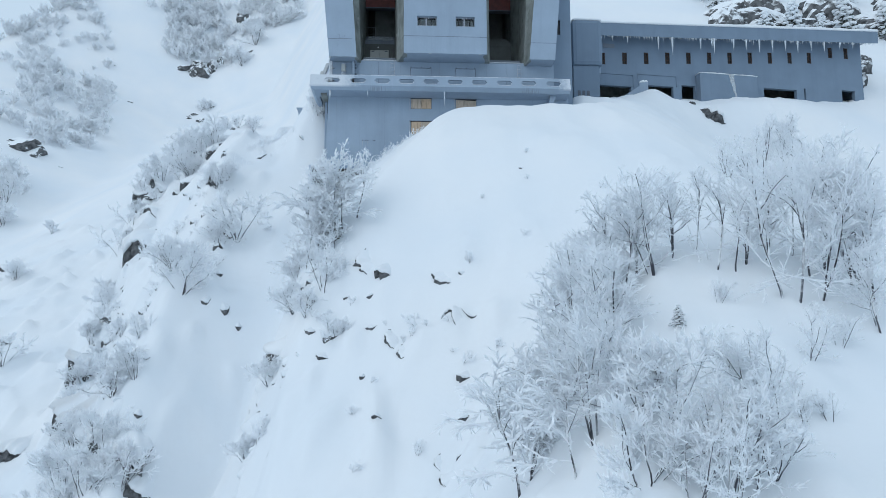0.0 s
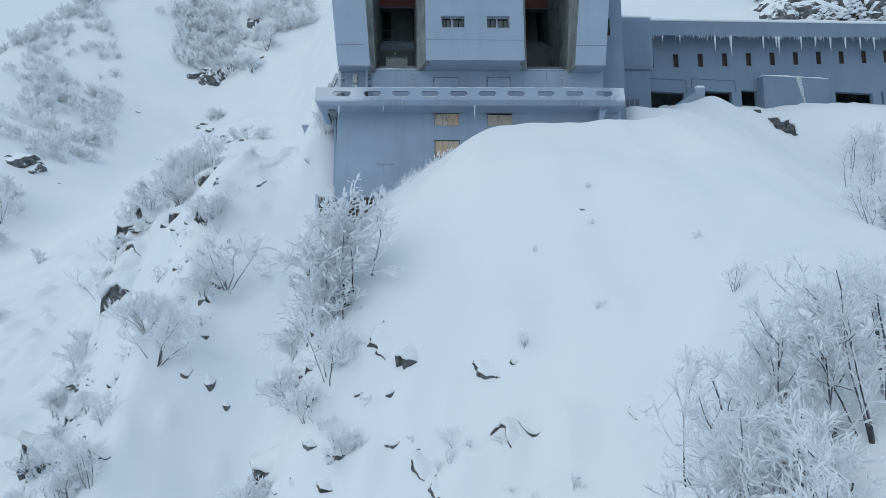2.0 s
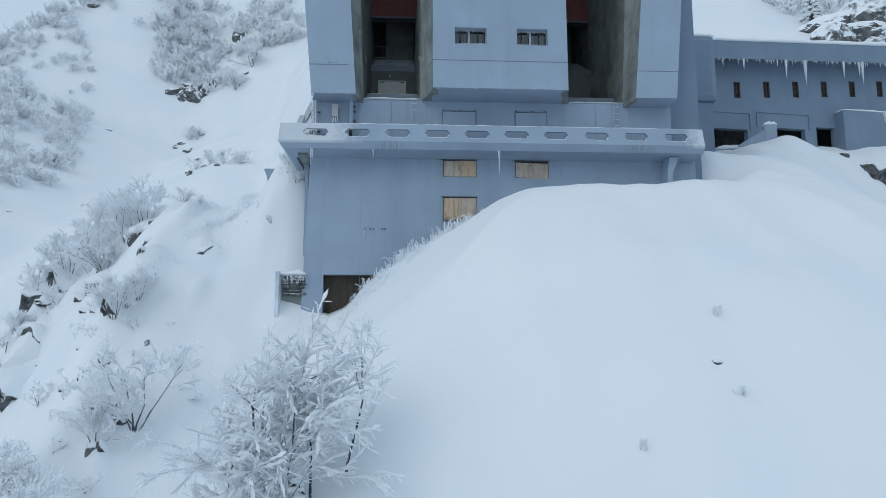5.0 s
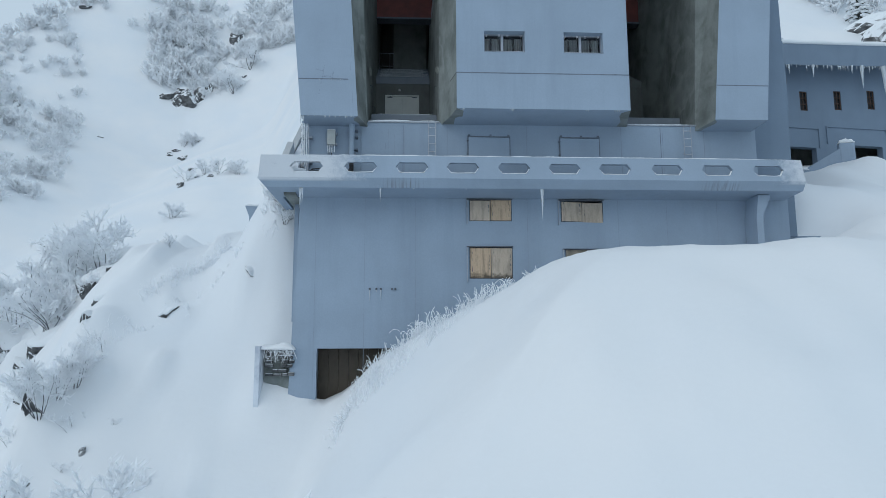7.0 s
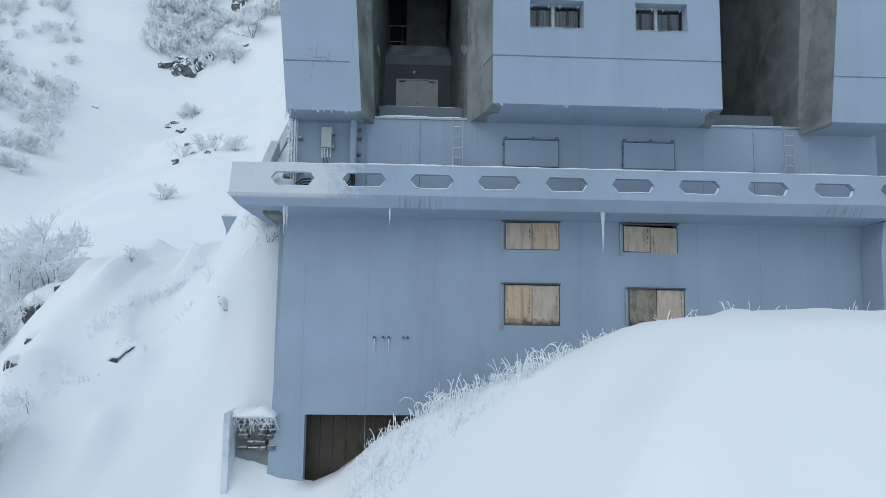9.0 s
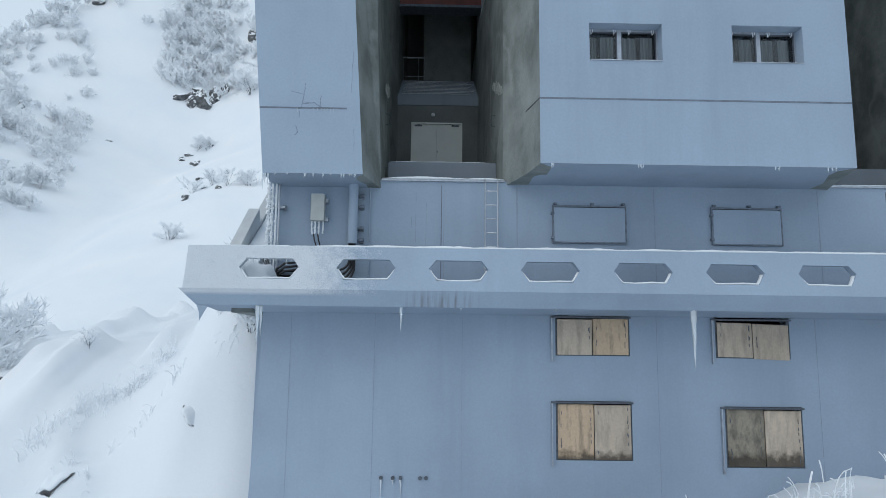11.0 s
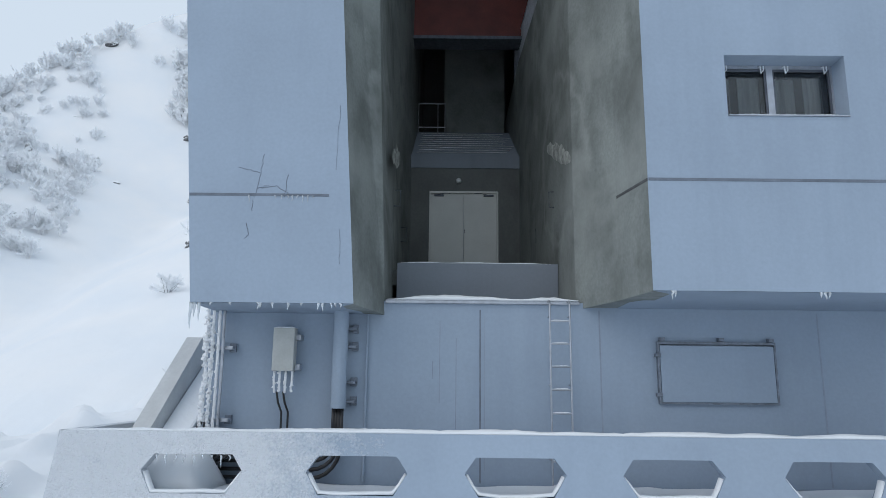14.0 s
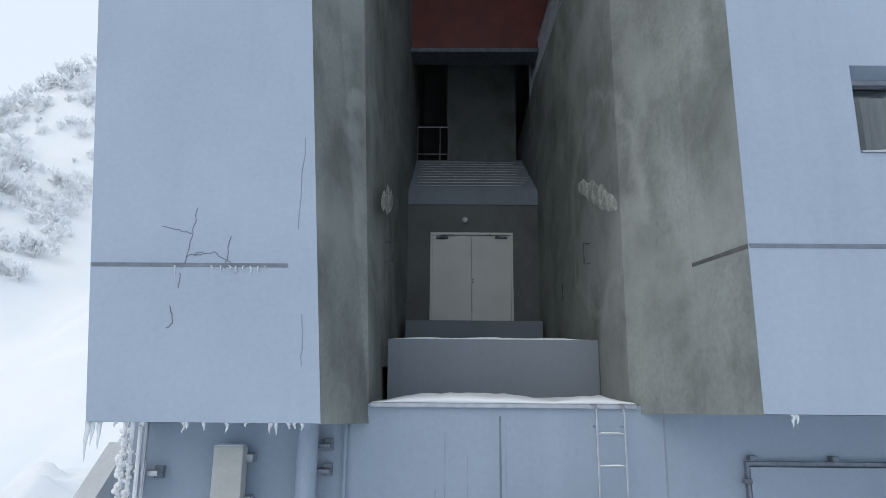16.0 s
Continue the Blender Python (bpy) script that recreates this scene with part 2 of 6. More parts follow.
for m in (PLY, PLY_PALE, PLY_DARK):
    mouldy_foot(m)
DARK_JOINT = material("dark_joint_filler", (0.085, 0.09, 0.095), 0.9, var=0.3, scale=5)
CRAG = snow_capped("bare_crag", (0.13, 0.135, 0.14), (0.04, 0.043, 0.047), 0.36)
RUBBLE = material("spalled_concrete", (0.40, 0.42, 0.40), 0.95, var=0.3, scale=6, fine=26, bump=1.0, bump_dist=0.03, tint=(0.21, 0.225, 0.215))
RUST = material("rusty_window_grating", (0.075, 0.05, 0.04), 0.8, 0.2, var=0.35, scale=9)
CABLE = material("black_cable_sheath", (0.018, 0.019, 0.022), 0.45, var=0.2, scale=5, bump=0.05)
GREYBOX = material("weathered_grey_enclosure", (0.44, 0.46, 0.45), 0.6, var=0.08, scale=3)
EDGE_ROCK = material("bare_edge_rock", (0.12, 0.125, 0.13), 0.9, var=0.35, scale=2.2, fine=9, bump=0.9, bump_dist=0.05, tint=(0.03, 0.032, 0.036))
ROCK = snow_capped("snowy_rock", (0.15, 0.155, 0.16), (0.045, 0.048, 0.052), 0.2)
BARK = snow_capped("frosted_bark", (0.085, 0.088, 0.105), (0.033, 0.035, 0.043), 0.24, 0.2, 3.0)


def rime_material():
    """Fine ice needles: white, and letting part of the light through."""
    m = material("rime_and_snow", (0.94, 0.96, 0.985), 0.8, var=0.02, scale=2.5, fine=25, bump=0.3, bump_dist=0.02)
    n, l = m.node_tree.nodes, m.node_tree.links
    tr, mix = n.new("ShaderNodeBsdfTranslucent"), n.new("ShaderNodeMixShader")
    tr.inputs["Color"].default_value = (0.945, 0.965, 0.985, 1)
    mix.inputs[0].default_value = 0.4
    l.new(n["Principled BSDF"].outputs[0], mix.inputs[1])
    l.new(tr.outputs[0], mix.inputs[2])
    l.new(mix.outputs[0], n["Material Output"].inputs["Surface"])
    return m


def ice_material():
    m = bpy.data.materials.new("ice")
    m.use_nodes = True
    p = m.node_tree.nodes["Principled BSDF"]
    p.inputs["Base Color"].default_value = (0.82, 0.88, 0.93, 1)
    p.inputs["Roughness"].default_value, p.inputs["IOR"].default_value = 0.22, 1.31
    p.inputs["Transmission Weight"].default_value = 0.45
    t = m.node_tree.nodes.new("ShaderNodeTexNoise")
    t.inputs["Scale"].default_value = 14
    b = m.node_tree.nodes.new("ShaderNodeBump")
    b.inputs["Strength"].default_value = 0.4
    m.node_tree.links.new(t.outputs["Fac"], b.inputs["Height"])
    m.node_tree.links.new(b.outputs[0], p.inputs["Normal"])
    return m


def glass_material():
    """Window glass: clear, with a mirror gloss that grows at glancing angles."""
    m = bpy.data.materials.new("window_glass")
    m.use_nodes = True
    n, l = m.node_tree.nodes, m.node_tree.links
    n.remove(n["Principled BSDF"])
    clear, gloss, mix, fr = n.new("ShaderNodeBsdfTransparent"), n.new("ShaderNodeBsdfGlossy"), n.new("ShaderNodeMixShader"), n.new("ShaderNodeFresnel")
    clear.inputs["Color"].default_value = (0.86, 0.9, 0.92, 1)
    gloss.inputs["Roughness"].default_value = 0.03
    fr.inputs["IOR"].default_value = 1.5
    l.new(fr.outputs[0], mix.inputs[0])
    l.new(clear.outputs[0], mix.inputs[1])
    l.new(gloss.outputs[0], mix.inputs[2])
    l.new(mix.outputs[0], n["Material Output"].inputs["Surface"])
    return m


def rimed_parapet_material():
    """Station paint, crusted with rime at both ends of the terrace and rust-stained below two drains."""
    m = streaked("rimed_parapet_paint", (0.298, 0.372, 0.465), (0.238, 0.302, 0.388), 0.5, (1.1, 1.1, 0.10))
    n, l = m.node_tree.nodes, m.node_tree.links
    p = n["Principled BSDF"]
    sep = n.new("ShaderNodeSeparateXYZ")
    l.new(n["Geometry"].outputs["Position"], sep.inputs[0])

    def ranged(sock, a, b, c=0.0, d=1.0):
        r = n.new("ShaderNodeMapRange")
        for k, v in zip(("From Min", "From Max", "To Min", "To Max"), (a, b, c, d)):
            r.inputs[k].default_value = v
        l.new(sock, r.inputs["Value"])
        return r.outputs["Result"]

    def maths(op, a, b):
        q = n.new("ShaderNodeMath")
        q.operation = op
        for i, v in enumerate((a, b)):
            if isinstance(v, float):
                q.inputs[i].default_value = v
            else:
                l.new(v, q.inputs[i])
        return q.outputs[0]

    def noisy(scale, detail):
        t = n.new("ShaderNodeTexNoise")
        mp = n.new("ShaderNodeMapping")
        mp.inputs["Scale"].default_value = scale if isinstance(scale, tuple) else (scale, scale, scale)
        t.inputs["Scale"].default_value, t.inputs["Detail"].default_value = 1.0, detail
        l.new(n["Geometry"].outputs["Position"], mp.inputs["Vector"])
        l.new(mp.outputs[0], t.inputs["Vector"])
        return t.outputs["Fac"]
    ends = maths("MAXIMUM", ranged(sep.outputs["X"], -6.4, -9.4), ranged(sep.outputs["X"], 9.4, 11.4, 0, 0.9))
    above = ranged(sep.outputs["Z"], 40.08, 40.16)
    crust = ranged(maths("ADD", maths("MULTIPLY", ends, 0.75), maths("ADD", maths("MULTIPLY", noisy(4.0, 4), 0.5), maths("MULTIPLY", noisy(30.0, 6), 0.5))), 0.80, 1.18, 0.0, 0.85)
    crust = maths("MULTIPLY", crust, above)
    near = lambda c, w: ranged(maths("ABSOLUTE", maths("SUBTRACT", sep.outputs["X"], c), 0.0), w, w * 0.4)
    stain = maths("MULTIPLY", maths("MAXIMUM", near(-6.0, 1.0), near(7.8, 1.0)), maths("MULTIPLY", ranged(noisy((9.0, 0.2, 0.7), 7), 0.46, 0.68, 0.0, 0.7), ranged(sep.outputs["Z"], 40.3, 40.05)))
    for fac, col in ((stain, (0.13, 0.12, 0.11, 1)), (crust, (0.72, 0.76, 0.81, 1))):
        mx = n.new("ShaderNodeMix")
        mx.data_type = "RGBA"
        l.new(p.inputs["Base Color"].links[0].from_socket, mx.inputs["A"])
        l.new(fac, mx.inputs[0])
        mx.inputs["B"].default_value = col
        l.new(mx.outputs["Result"], p.inputs["Base Color"])
    b = n.new("ShaderNodeBump")
    b.inputs["Strength"].default_value, b.inputs["Distance"].default_value = 0.9, 0.06
    l.new(maths("MULTIPLY", crust, noisy(38.0, 6)), b.inputs["Height"])
    l.new(b.outputs[0], p.inputs["Normal"])
    return m


PARAPET = rimed_parapet_material()
# rimed stems of the far scrub, with distance haze put into their pale colour
STEM = material("hazed_rimed_stems", (0.80, 0.82, 0.85), 0.9, var=0.3, scale=2)
RIME, ICE, GLASS = rime_material(), ice_material(), glass_material()
CURTAIN = streaked("grey_curtain", (0.52, 0.54, 0.54), (0.26, 0.28, 0.29), 0.7, (9, 9, 0.3), 0.9, 0.1, 0.4, 0.65)
FROSTED = streaked("paint_under_rime", (0.62, 0.67, 0.74), (0.42, 0.47, 0.56), 0.8, (1.2, 1.2, 1.2), 0.9, 0.1, 0.5, 0.62)


# ---- building helpers ----
def link(name, bm, mat, parent=None, label="", smooth=False):
    me = bpy.data.meshes.new(name)
    bmesh.ops.recalc_face_normals(bm, faces=bm.faces)
    bm.to_mesh(me)
    bm.free()
    me.materials.append(mat)
    if smooth:
        me.polygons.foreach_set("use_smooth", [True] * len(me.polygons))
    ob = new(name, me)
    if parent:
        ob.parent = parent
    if label:
        ob["label"] = label
    return ob


def part(name, bm, mat, parent, label="", smooth=False):
    return link(name, bm, mat, parent, label, smooth)


def thing(name, label, category, group="", at=(0, 0, 0), turn=0.0, kind=""):
    e = new(name)
    e.empty_display_size = 0.2
    e.matrix_basis = pose(*at, 0, 0, turn)
    return tagged(e, label, category, group, kind)


def box(x0, x1, y0, y1, z0, z1, bevel=0.0, bm=None):
    fresh = bmesh.new()
    bmesh.ops.create_cube(fresh, size=1)
    for v in fresh.verts:
        v.co = ((x0, x1)[v.co.x > 0], (y0, y1)[v.co.y > 0], (z0, z1)[v.co.z > 0])
    if bevel:
        bmesh.ops.bevel(fresh, geom=fresh.edges[:], offset=bevel, segments=2, affect="EDGES", profile=0.6)
    if bm is None:
        return fresh
    tmp = bpy.data.meshes.new("tmp")
    fresh.to_mesh(tmp)
    fresh.free()
    bm.from_mesh(tmp)
    bpy.data.meshes.remove(tmp)
    return bm


def prism(points, a0, a1, axis="x", bevel=0.0, bm=None):
    """A polygon swept along an axis: points are (y, z) for x, (x, z) for y, (x, y) for z."""
    bm = bm or bmesh.new()
    put = {"x": lambda a, p: (a, p[0], p[1]), "y": lambda a, p: (p[0], a, p[1]), "z": lambda a, p: (p[0], p[1], a)}[axis]
    A = [bm.verts.new(put(a0, p)) for p in points]
    B = [bm.verts.new(put(a1, p)) for p in points]
    bm.faces.new(A), bm.faces.new(B[::-1])
    for i in range(len(A)):
        j = (i + 1) % len(A)
        bm.faces.new((A[j], A[i], B[i], B[j]))
    if bevel:
        bmesh.ops.recalc_face_normals(bm, faces=bm.faces)
        bmesh.ops.bevel(bm, geom=bm.edges[:], offset=bevel, segments=2, affect="EDGES", profile=0.6)
    return bm


def tube(path, radius, sides=8, bm=None, taper=1.0):
    """A round bar along a line of points."""
    bm = bm or bmesh.new()
    pts = [Vector(p) for p in path]
    rings = []
    for i, p in enumerate(pts):
        d = (pts[min(i + 1, len(pts) - 1)] - pts[max(i - 1, 0)]).normalized()
        q = d.to_track_quat("Z", "Y")
        r = radius * (1 + (taper - 1) * i / max(1, len(pts) - 1))
        rings.append([bm.verts.new(p + q @ Vector((r * math.cos(k * math.tau / sides), r * math.sin(k * math.tau / sides), 0))) for k in range(sides)])
    for a, b in zip(rings, rings[1:]):
        for k in range(sides):
            bm.faces.new((a[k], a[(k + 1) % sides], b[(k + 1) % sides], b[k]))
    bm.faces.new(rings[0][::-1]), bm.faces.new(rings[-1])
    return bm


def wall_grid(u0, u1, z0, z1, holes, y0, y1, bm=None):
    """A wall in the plane of x and z, from y0 to y1, with rectangular openings (u0, u1, z0, z1) right through it."""
    bm = bm or bmesh.new()
    us = sorted({u0, u1, *[min(max(h[i], u0), u1) for h in holes for i in (0, 1)]})
    zs = sorted({z0, z1, *[min(max(h[i], z0), z1) for h in holes for i in (2, 3)]})
    solid = lambda i, j: 0 <= i < len(us) - 1 and 0 <= j < len(zs) - 1 and not any(
        h[0] < (us[i] + us[i + 1]) / 2 < h[1] and h[2] < (zs[j] + zs[j + 1]) / 2 < h[3] for h in holes)
    vs = {}

    def v(i, j, k):
        if (i, j, k) not in vs:
            vs[i, j, k] = bm.verts.new((us[i], (y0, y1)[k], zs[j]))
        return vs[i, j, k]
    for i in range(len(us) - 1):
        for j in range(len(zs) - 1):
            if not solid(i, j):
                continue
            for k in (0, 1):
                bm.faces.new((v(i, j, k), v(i + 1, j, k), v(i + 1, j + 1, k), v(i, j + 1, k)))
            for di, dj, c in ((-1, 0, ((0, 0), (0, 1))), (1, 0, ((1, 0), (1, 1))), (0, -1, ((0, 0), (1, 0))), (0, 1, ((0, 1), (1, 1)))):
                if not solid(i + di, j + dj):
                    (a, b), (c2, d) = c
                    bm.faces.new((v(i + a, j + b, 0), v(i + c2, j + d, 0), v(i + c2, j + d, 1), v(i + a, j + b, 1)))
    return bm


# ---- the mountain ----
def smax(a, b, k):
    h = np.clip(0.5 + 0.5 * (a - b) / k, 0, 1)
    return b + (a - b) * h + k * h * (1 - h)


def smin(a, b, k):
    return -smax(-a, -b, k)


def terrain(x, y):
    """Height of the snow: far slope, valley side with its cliff edge, and the spur in front of the station."""
    x, y = np.asarray(x, float), np.asarray(y, float)
    vee = np.sqrt((x + 68) ** 2 + 9) - 3
    vee = np.where(x > -68, smin(vee, 18 + 0 * vee, 8), vee)
    valley = 37 + 0.52 * (y - 120) + 0.55 * smin(vee, 45 + 0 * vee, 20) + 1.0 * np.maximum(0, y - 205)
    crest = 117 + 1.6 * smin(x + 123, 45 + 0 * x, 20) - 0.3 * np.maximum(0, y - 235)
    valley = smin(valley, crest, 6)
    back = smin(-31 + 0.963 * y - 2.0 * np.maximum(0, -6 - x), 150 + 0 * x, 20)
    far = np.maximum(smax(valley, back, 5), -80)
    left = np.maximum(0, -20 - x)
    side = 30.5 + 0.95 * (y - 61) - left * np.interp(y, [50, 72], [1.25, 0.93]) - 2.4 * np.maximum(0, -32 - x) - 0.1 * np.maximum(0, x - 20)
    side = side + 1.7 * np.exp(-(((x + 20.5) / 3.2) ** 2)) - 7.0 * np.exp(-(((x + 13.5) / 3.2) ** 2)) * np.clip((53 - y) / 12, 0, 1) - 0.6 * np.maximum(0, 46 - y)
    side = side - 1.9 * np.maximum(0, y - 79) * np.clip((-17 - x) / 5, 0, 1) - 2.2 * np.maximum(0, -28.2 - x) * np.clip((66 - y) / 6, 0, 1)
    shelf = 46.0 - 0.06 * np.maximum(0, x - 24) + 0.12 * (y - 76) - 1.1 * np.clip(-11 - x, 0, 6)
    side = smin(side, shelf, 3)
    nose = np.interp(y, [-60, 17, 21, 25.5, 36, 41.8, 54, 120], [-14, 15.6, 17.9, 20.7, 25.7, 29.2, 36.98, 78])
    top = nose + 0.05 * (np.clip(x, -12, 30) - 4)
    w = np.clip((x - 9) / 5, 0, 1)
    w = w * w * (3 - 2 * w)
    slope = np.interp(x, [-3, 3], [-0.70, -0.18]) * (1 - w) + 0.44 * w
    cap = 37.07 + -0.06 * np.clip(x - 4, -8, 0) + slope * (y - 54) - 0.1 * np.maximum(0, x - 22)
    top = smin(top, cap, 1.6)
    face = -16.7 + 0.42 * x + 1.03 * y
    flank = 18.8 + 1.3 * (x - 3.2)
    front = smax(face, flank, 1.2)
    hill = smin(top, front, 1.4)
    hill = smin(hill, 29.43 + 0.84 * (x + 7.3) + 0.39 * (y - 52.3), 0.65)
    hill = hill - 2.2 * np.maximum(0, -9.5 - x) - 0.7 * np.maximum(0, -6.9 - x) * np.clip((y - 52) / 5, 0, 1)
    hill = smin(hill, 44 - 0.35 * np.maximum(0, x - 26) * 1.0 + 0 * x, 3)
    near = smax(hill, side, 1.6)
    # the spur falls away to the right into a dip below the wing
    dip = smax(37 - 0.55 * (x - 15) + 0.62 * (y - 54), 44.2 + 1.3 * (y - 77.5) + 0 * x, 1.5)
    near = np.where(x > 6, smin(near, dip, 2.0), near)
    near = near + 4.6 * np.exp(-((x + 12.0) / 2.5) ** 2 - ((y - 66.3) / 2.9) ** 2)
    near = near + 1.5 * np.exp(-((x + 13.5) / 1.4) ** 2 - ((y - 67.3) / 1.6) ** 2)
    near = near + 1.3 * np.exp(-((x - 23.5) / 3.5) ** 2 - ((y - 73) / 4.0) ** 2)
    # a snow shoulder hides the foot of the wing
    crest_y = 72.9 + 0.12 * (x - 20)
    near = near + np.interp(x, [22, 26, 30, 34, 38, 42, 45, 49, 53], [0, 1.5, 2.9, 3.4, 3.7, 3.6, 2.8, 1.6, 0]) * np.exp(-((y - crest_y) / 4.0) ** 2)
    near = near - 2.3 * np.exp(-((x - 13.2) / 1.7) ** 2 - ((y - 61.2) / 1.8) ** 2)
    near = near - 2.1 * np.exp(-((x - 15.6) / 2.8) ** 2 - ((y - 70.3) / 4.0) ** 2)
    near = near - 0.33 * np.exp(-((x - 2.1) / 1.5) ** 2 - ((y - 54.9) / 2.2) ** 2)
    z = smax(near, far, 4)
    z = np.where((x > -9.9) & (x < -4.1) & (y > 61.5) & (y < 65.0), np.minimum(z, 28.9), z)
    # the floor inside the wing lies clear of the slope
    lx, ly = 0.9925 * (x - 19.5) + 0.1219 * (y - 76.9), -0.1219 * (x - 19.5) + 0.9925 * (y - 76.9)
    z = np.where((lx > -1.5) & (lx < 35.4) & (ly > 0.7) & (ly < 11.5), np.minimum(z, 43.5), z)
    return z


def spread(lo, a, b, hi, step, grow=1.09):
    """Grid lines, even from a to b and ever wider beyond them."""
    mid = list(np.arange(a, b, step))
    out, d = [], step
    while (out[-1] if out else b) < hi:
        out.append((out[-1] if out else b) + d)
        d *= grow
    back, d = [], step
    while (back[-1] if back else a) > lo:
        d *= grow
        back.append((back[-1] if back else a) - d)
    return np.array(back[::-1] + mid + out)


def roughness(x, y):
    """Drifts, shallow runnels down the slope and lumps over buried rocks."""
    out = np.zeros(len(x))
    for i in range(len(x)):
        px, py = x[i], y[i]
        big = noise.noise((px * 0.09, py * 0.09, 3.1)) * 0.9 + noise.noise((px * 0.3, py * 0.24, 7.7)) * 0.32
        run = noise.noise((px * 0.55, py * 0.10, 1.3)) * 0.22
        left = min(1.0, max(0.0, (-9 - px) / 8)) if py > 30 else 0.0
        cliff = min(1.0, max(0.0, (40 - py) / 4)) * min(1.0, max(0.0, (4 - px) / 3))
        lump = max(0.0, noise.noise((px * 0.7, py * 0.5, 4.0)) - 0.05) * 1.1 * (0.25 + left + cliff)
        band = math.exp(-(((px + 29.0 - max(0.0, 60 - py) * 0.28) / 2.2) ** 2)) * min(1, max(0, (py - 44) / 6)) * min(1, max(0, (76 - py) / 4))
        band = max(band, 0.5 * math.exp(-(((px + 8.6 + max(0, 42 - py) * 0.3) / 1.6) ** 2)) * min(1, max(0, (py - 30) / 4)) * min(1, max(0, (44 - py) / 4)))
        if band > 0.02:
            c = noise.noise((px * 0.45, py * 0.3, 9.0)) * 2.2 + noise.noise((px * 1.1, py * 0.8, 2.0)) * 0.8
            f = c * 1.5 - math.floor(c * 1.5)
            lump += band * ((math.floor(c * 1.5) + min(1.0, f * 4)) / 1.5)
        soft = noise.noise((px * 0.16, py * 0.16, 12.0)) * 0.35 + max(0.0, noise.noise((px * 0.5, py * 0.5, 21.0)) - 0.25) * 0.5
        soft *= min(1.0, max(0.15, (50 - py) / 6)) if px > -9 else 1.0
        d = (px + 2.0) - 1.0 * (py - 50.0)
        soft += 0.75 / (1 + math.exp(max(-30.0, min(30.0, d * 7.0)))) * math.exp(-(((py - 50.0) / 2.6) ** 2)) * math.exp(-(((px + 2.0) / 3.2) ** 2))
        fine = min(1.0, max(0.0, (110 - py) / 20))
        run, lump, soft = run * fine, lump * fine, soft * fine
        out[i] = big * (0.35 + 0.65 * max(left, cliff)) + run + lump + soft
    return out


def ground_height(px, py):
    z = float(terrain(px, py)) + float(roughness([px], [py])[0])
    return z


def build_ground():
    gx = spread(-900, -42, 40, 900, 0.36)
    gy = spread(-250, 6, 84, 1500, 0.36, 1.04)
    X, Y = np.meshgrid(gx, gy)
    x, y = X.ravel(), Y.ravel()
    z = terrain(x, y) + roughness(x, y)
    nx, ny = len(gx), len(gy)
    me = bpy.data.meshes.new("ground")
    idx = np.arange(nx * ny).reshape(ny, nx)
    quads = np.stack([idx[:-1, :-1], idx[:-1, 1:], idx[1:, 1:], idx[1:, :-1]], -1).reshape(-1, 4)
    me.from_pydata(np.stack([x, y, z], 1).tolist(), [], quads.tolist())
    me.polygons.foreach_set("use_smooth", [True] * len(me.polygons))
    me.materials.append(MOUNTAIN)
    ob = new("ground", me)
    return tagged(ob, "steep mountainside under deep smooth wind-packed snow", "snow slope", kind="structure")


GROUND = build_ground()

# ---- station building ----
F, BOX, TWL, TWR, DOORWALL = 61.38, 59.33, 60.08, 59.86, 67.88
TOP = 58.0
station = thing("station_building", "blue-grey painted concrete mountain station with two tall recesses", "building")


FLARE = 0.093
HOLES = (-10.95, -8.62, -6.39, -4.17, -1.92, 0.32, 2.57, 4.92, 7.2, 9.53)


def flared(bm, lean):
    """The outer towers lean outwards as they rise."""
    for v in bm.verts:
        k = 0.74 if -9.3 < v.co.x < 0 else 1.0
        v.co.x += lean * k * (v.co.z - 43.12)
    return bm


